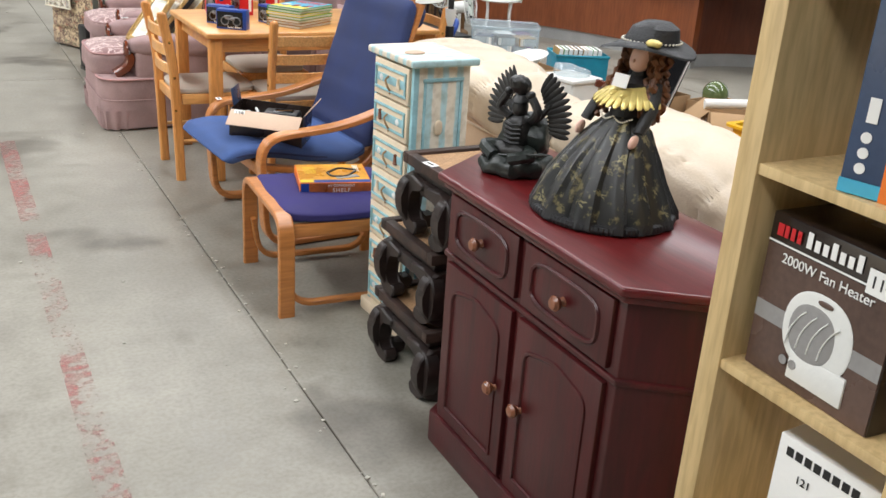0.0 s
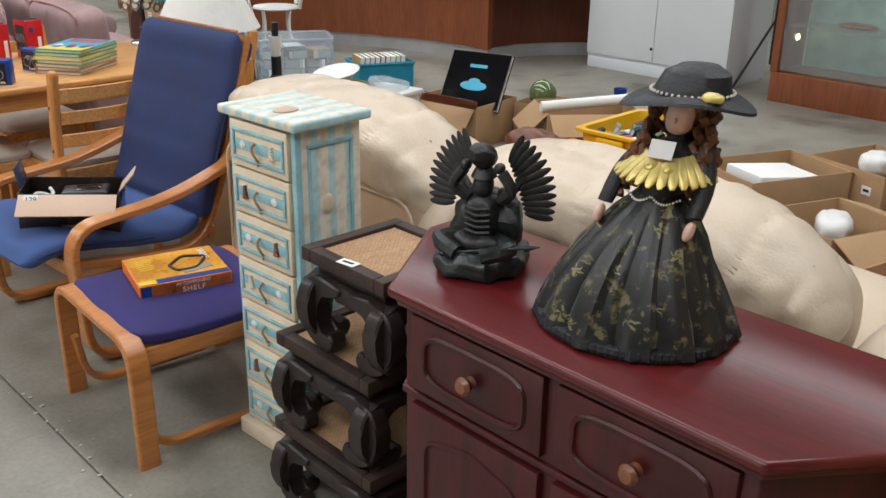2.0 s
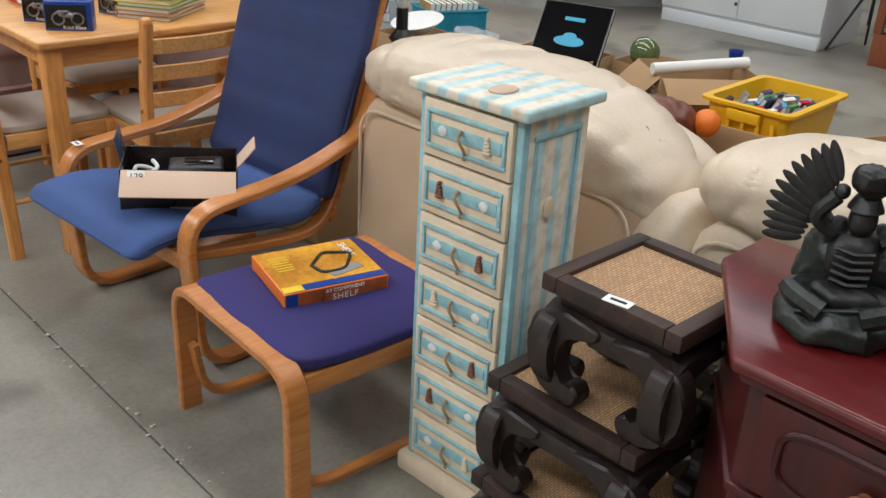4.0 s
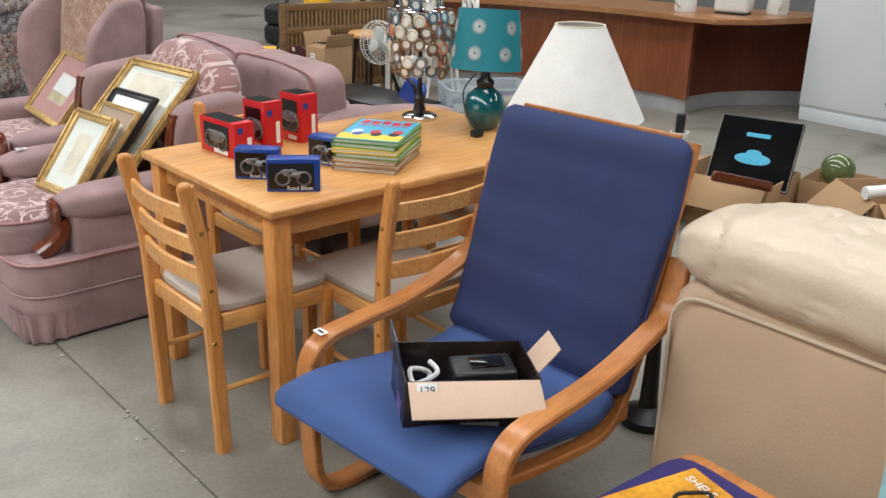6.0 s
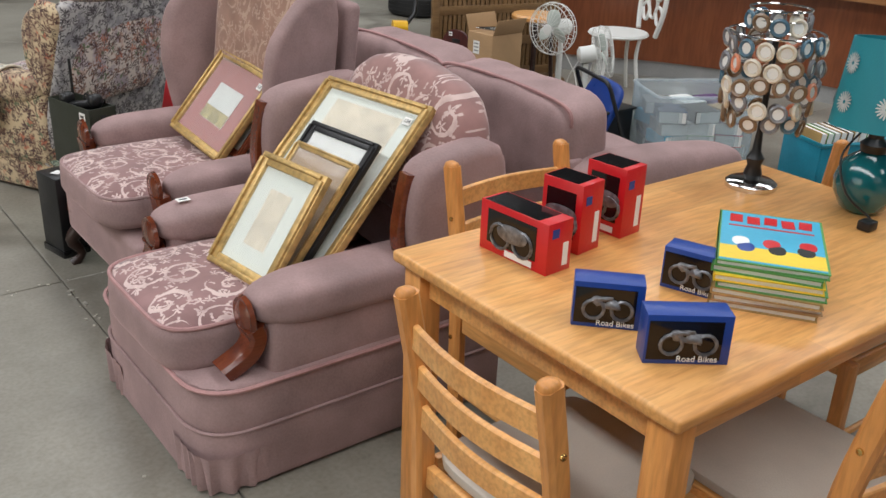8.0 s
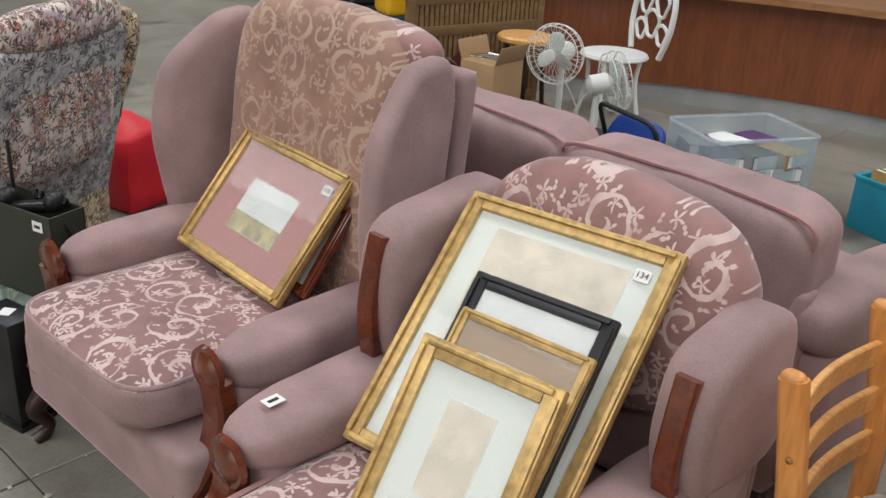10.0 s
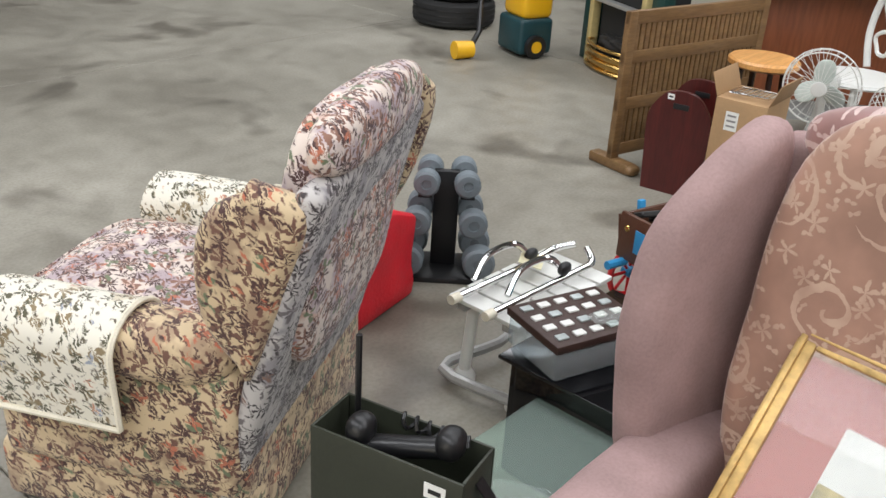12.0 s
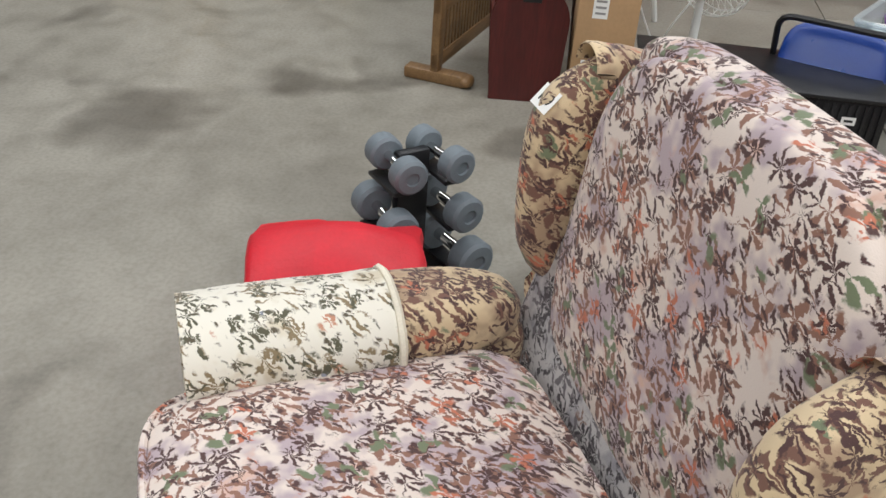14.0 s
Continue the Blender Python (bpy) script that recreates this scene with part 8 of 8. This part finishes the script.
def bath_seat():
    c = thing("slatted_bath_seat", pose(2.155, 8.015, 0, 0, 0, 0), "white slatted bath seat with chrome rails upside on top", "seat")
    for k in range(6):
        sl = box(0.066, 0.25, 0.014, -0.19 + k * 0.076, 0, 0.286, 0.003)
        part("slat", sl, WHITE, c)
    for s in (-1, 1):
        part("bearer", box(0.44, 0.03, 0.02, 0, s * 0.08, 0.264, 0.003), GREY_METAL, c)
        for x in (-0.16, 0.16):
            part("leg", tube([(x, s * 0.08, 0.27), (x, s * 0.1, 0.03)], 0.018, 10), WHITE, c)
            part("foot", lathe([(0.035, 0), (0.035, 0.02), (0.02, 0.04)], 14, x, s * 0.1, 0), WHITE, c)
        rail = rounded([(-0.26, s * 0.06, 0.33), (0.0, s * 0.06, 0.325), (0.2, s * 0.07, 0.33), (0.23, s * 0.02, 0.35)], 0.04, 5)
        part("chrome_rail", tube(rail, 0.011, 10), CHROME, c)
        part("rail_end", tube([(-0.29, s * 0.06, 0.331), (-0.255, s * 0.06, 0.33)], 0.014, 10), LACE, c)
        bow = curve_pts([(-0.16, s * 0.06 + 0.03, 0.335), (-0.08, s * 0.06 + 0.05, 0.38), (0.02, s * 0.06 + 0.03, 0.39), (0.06, s * 0.06, 0.34)], 5)
        part("chrome_bow", tube(bow, 0.01, 8), CHROME, c)
        part("clamp", puff(0.05, 0.03, 0.04, 0.06, s * 0.06, 0.355, 2.4, 0, 4), BLACK, c)
    part("base_ring", tube(curve_pts([(-0.2, -0.13, 0.05), (0, -0.1, 0.06), (0.2, -0.13, 0.05), (0.22, 0.13, 0.05), (0, 0.1, 0.06), (-0.22, 0.13, 0.05), (-0.2, -0.13, 0.05)], 4), 0.016, 8), GREY_METAL, c)
    part("swing_label", box(0.09, 0.07, 0.002, 0.05, 0.05, 0.345, 0, rz=30, rx=12), surf("cream card", (0.8, 0.74, 0.5), 0.8), c)
    return c


bath_seat()


def dumbbell(m):
    c = thing("dumbbell", m, "grey rubber-coated dumbbell on a rack", "dumbbell", "dumbbells on the rack")
    part("grip", tube([(0, -0.08, 0), (0, 0.08, 0)], 0.014, 10), CHROME, c)
    for s in (-1, 1):
        hd = lathe([(0.0, 0.0), (0.042, 0.0), (0.05, 0.008), (0.05, 0.05), (0.042, 0.058), (0.02, 0.06), (0.018, 0.054), (0, 0.054)], 18)
        part("weight", hd, IRON, c, m=T((0, s * 0.05, 0)) @ pose(0, 0, 0, -90 * s, 0, 0))
    return c


def dumbbell_rack():
    R = T((2.47, 8.64, 0)) @ pose(0, 0, 0, 0, 0, -48)
    c = thing("dumbbell_rack", R, "black upright stand for dumbbells", "rack")
    part("post", box(0.09, 0.03, 0.36, 0, 0.02, 0.02, 0.004), BLACK, c)
    part("foot", box(0.3, 0.22, 0.02, 0, 0, 0, 0.005), BLACK, c)
    for z in (0.09, 0.23, 0.37):
        for s in (-1, 1):
            part("cradle", box(0.05, 0.14, 0.012, s * (0.115 - 0.15 * (z - 0.09)), 0, z - 0.0635, 0.003), BLACK, c)
    for k, z in enumerate((0.09, 0.23, 0.37)):
        f = (1.15, 1.0, 0.9)[k]
        for s in (-1, 1):
            dumbbell(R @ pose(s * (0.118 - 0.027 * k), -0.01, z, 0, 0, 4 * s) @ Matrix.Diagonal((f, f, f, 1)))
    return c


dumbbell_rack()


def red_bag():
    bm = prism([(-0.17, -0.19), (0.17, -0.19), (0.17, 0.19), (-0.17, 0.19)], 0, 0.3, 0.02, 2)
    bmesh.ops.subdivide_edges(bm, edges=[e for e in bm.edges if e.calc_length() > 0.1], cuts=5, use_grid_fill=True)
    for v in bm.verts:
        if v.co.z > 0.05:
            v.co += Vector((noise.noise(v.co * 9), noise.noise(v.co * 9 + Vector((5, 0, 0))), 0)) * 0.018
        if v.co.z > 0.24:
            v.co.z += 0.11 * max(0, 1 - abs(v.co.x + 0.02) / 0.17) * (1 - 0.5 * (v.co.y / 0.19) ** 2) + 0.02 * noise.noise(v.co * 8)
    c = thing("red_bag", pose(2.06, 8.73, 0, 0, 0, 12), "red nylon storage bag with a peaked top", "bag")
    part("bag_body", bm, RED_CLOTH, c)
    part("seam", tube([(-0.02, -0.185, 0.33), (-0.02, 0, 0.385), (-0.02, 0.185, 0.33)], 0.005, 6), RED_CLOTH, c)
    return c


red_bag()


def glass_stand():
    c = thing("glass_tv_stand", pose(0, 0, 0), "low black glass television stand", "stand")
    part("black_panel", box(0.44, 0.02, 0.335, 1.98, 7.77, 0.0, 0.002), BLACK_GLOSS, c)
    part("black_panel", box(0.02, 0.42, 0.335, 1.765, 7.55, 0.0, 0.002), BLACK_GLOSS, c)
    part("black_panel", box(0.02, 0.42, 0.335, 2.19, 7.55, 0.0, 0.002), BLACK_GLOSS, c)
    part("top_glass", box(0.5, 0.5, 0.01, 1.98, 7.55, 0.336, 0.002), BLACK_GLOSS, c)
    part("side_glass", box(0.72, 0.36, 0.01, 1.38, 7.5, 0.27, 0.002), clear("greenish glass", (0.8, 0.92, 0.86), 0.02, 0.82), c, "clear greenish glass shelf")
    for x, y in ((1.06, 7.36), (1.06, 7.64), (1.7, 7.36)):
        part("leg", tube([(x, y, 0), (x, y, 0.27)], 0.014, 10), CHROME, c)
    return c


glass_stand()


def chocolate_tray():
    c = thing("tray_of_minerals", pose(1.885, 7.69, 0.346, 0, 0, -18), "clear tub with a brown divided tray of small white stones", "tray")
    part("tub", box(0.26, 0.2, 0.075, 0, 0, 0, 0.008), PLASTIC_CLEAR, c)
    part("tray", box(0.27, 0.21, 0.022, 0, 0, 0.076, 0.004), surf("brown tray", (0.05, 0.024, 0.018), 0.5), c)
    for i in range(5):
        for j in range(4):
            part("stone", box(0.03, 0.022, 0.006, -0.1 + i * 0.05, -0.072 + j * 0.048, 0.097, 0.002), WHITE if (i + j) % 3 else SILVER, c)
    part("crumpled_film", puff(0.1, 0.06, 0.012, 0.05, -0.05, 0.109, 3, 0, 8, 0.004, wscale=18), GLASS, c)
    return c


chocolate_tray()


def field_case():
    c = thing("olive_case", pose(1.14, 7.55, 0.281, 0, 0, 14), "open dark olive metal case holding a black handset", "case")
    olive = surf("dark olive paint", (0.03, 0.034, 0.022), 0.5, var=0.2)
    t = 0.006
    body = box(0.12, 0.3, t, 0, 0, 0, 0.001)
    for s in (-1, 1):
        join(body, box(t, 0.3, 0.27, s * 0.057, 0, 0, 0.002))
        join(body, box(0.108, t, 0.27, 0, s * 0.147, 0, 0.002))
    part("case_body", body, olive, c)
    part("strap", ribbon(curve_pts([(0.0, -0.15, 0.24), (0.02, -0.2, 0.15), (0.0, -0.26, 0.05), (-0.02, -0.24, -0.02)], 5), (1, 0, 0), 0.025, 0.005), BLACK, c)
    part("handset", join(tube([(-0.02, 0.06, 0.24), (0.01, -0.08, 0.27)], 0.02, 10), join(puff(0.06, 0.05, 0.06, -0.02, 0.07, 0.27, 2.4, 0, 4), puff(0.06, 0.05, 0.06, 0.01, -0.09, 0.285, 2.4, 0, 4))), BLACK, c)
    part("aerial", tube([(0.03, 0.11, 0.2), (0.03, 0.11, 0.42)], 0.006, 8), BLACK, c)
    coil = [(0.03 + 0.012 * math.cos(t_), 0.02 - 0.004 * t_, 0.28 + 0.012 * math.sin(t_)) for t_ in [k * 0.8 for k in range(44)]]
    part("coiled_cord", tube(coil, 0.004, 5), BLACK, c)
    lot_tag(c, T((-0.061, -0.1, 0.235)) @ FACE_W, "", 0.04, 0.03)
    return c


field_case()


def black_speaker():
    c = thing("black_speaker", pose(0.965, 7.365, 0, 0, 0, 12), "small black upright box with a white sticker", "speaker")
    part("cabinet", box(0.105, 0.15, 0.31, 0, 0, 0.02, 0.006), BLACK, c)
    part("foot", box(0.115, 0.16, 0.03, 0, 0, 0, 0.004), BLACK_GLOSS, c)
    part("sticker", box(0.04, 0.035, 0.001, 0, 0, 0.3305, 0, rz=25), PAPER, c)
    return c


black_speaker()
solo("paper_scrap", box(0.075, 0.05, 0.001, 0, 0, 0.001, 0), PAPER, pose(1.1, 7.96, 0, 0, 0, 35), "scrap of white paper on the floor", "paper")
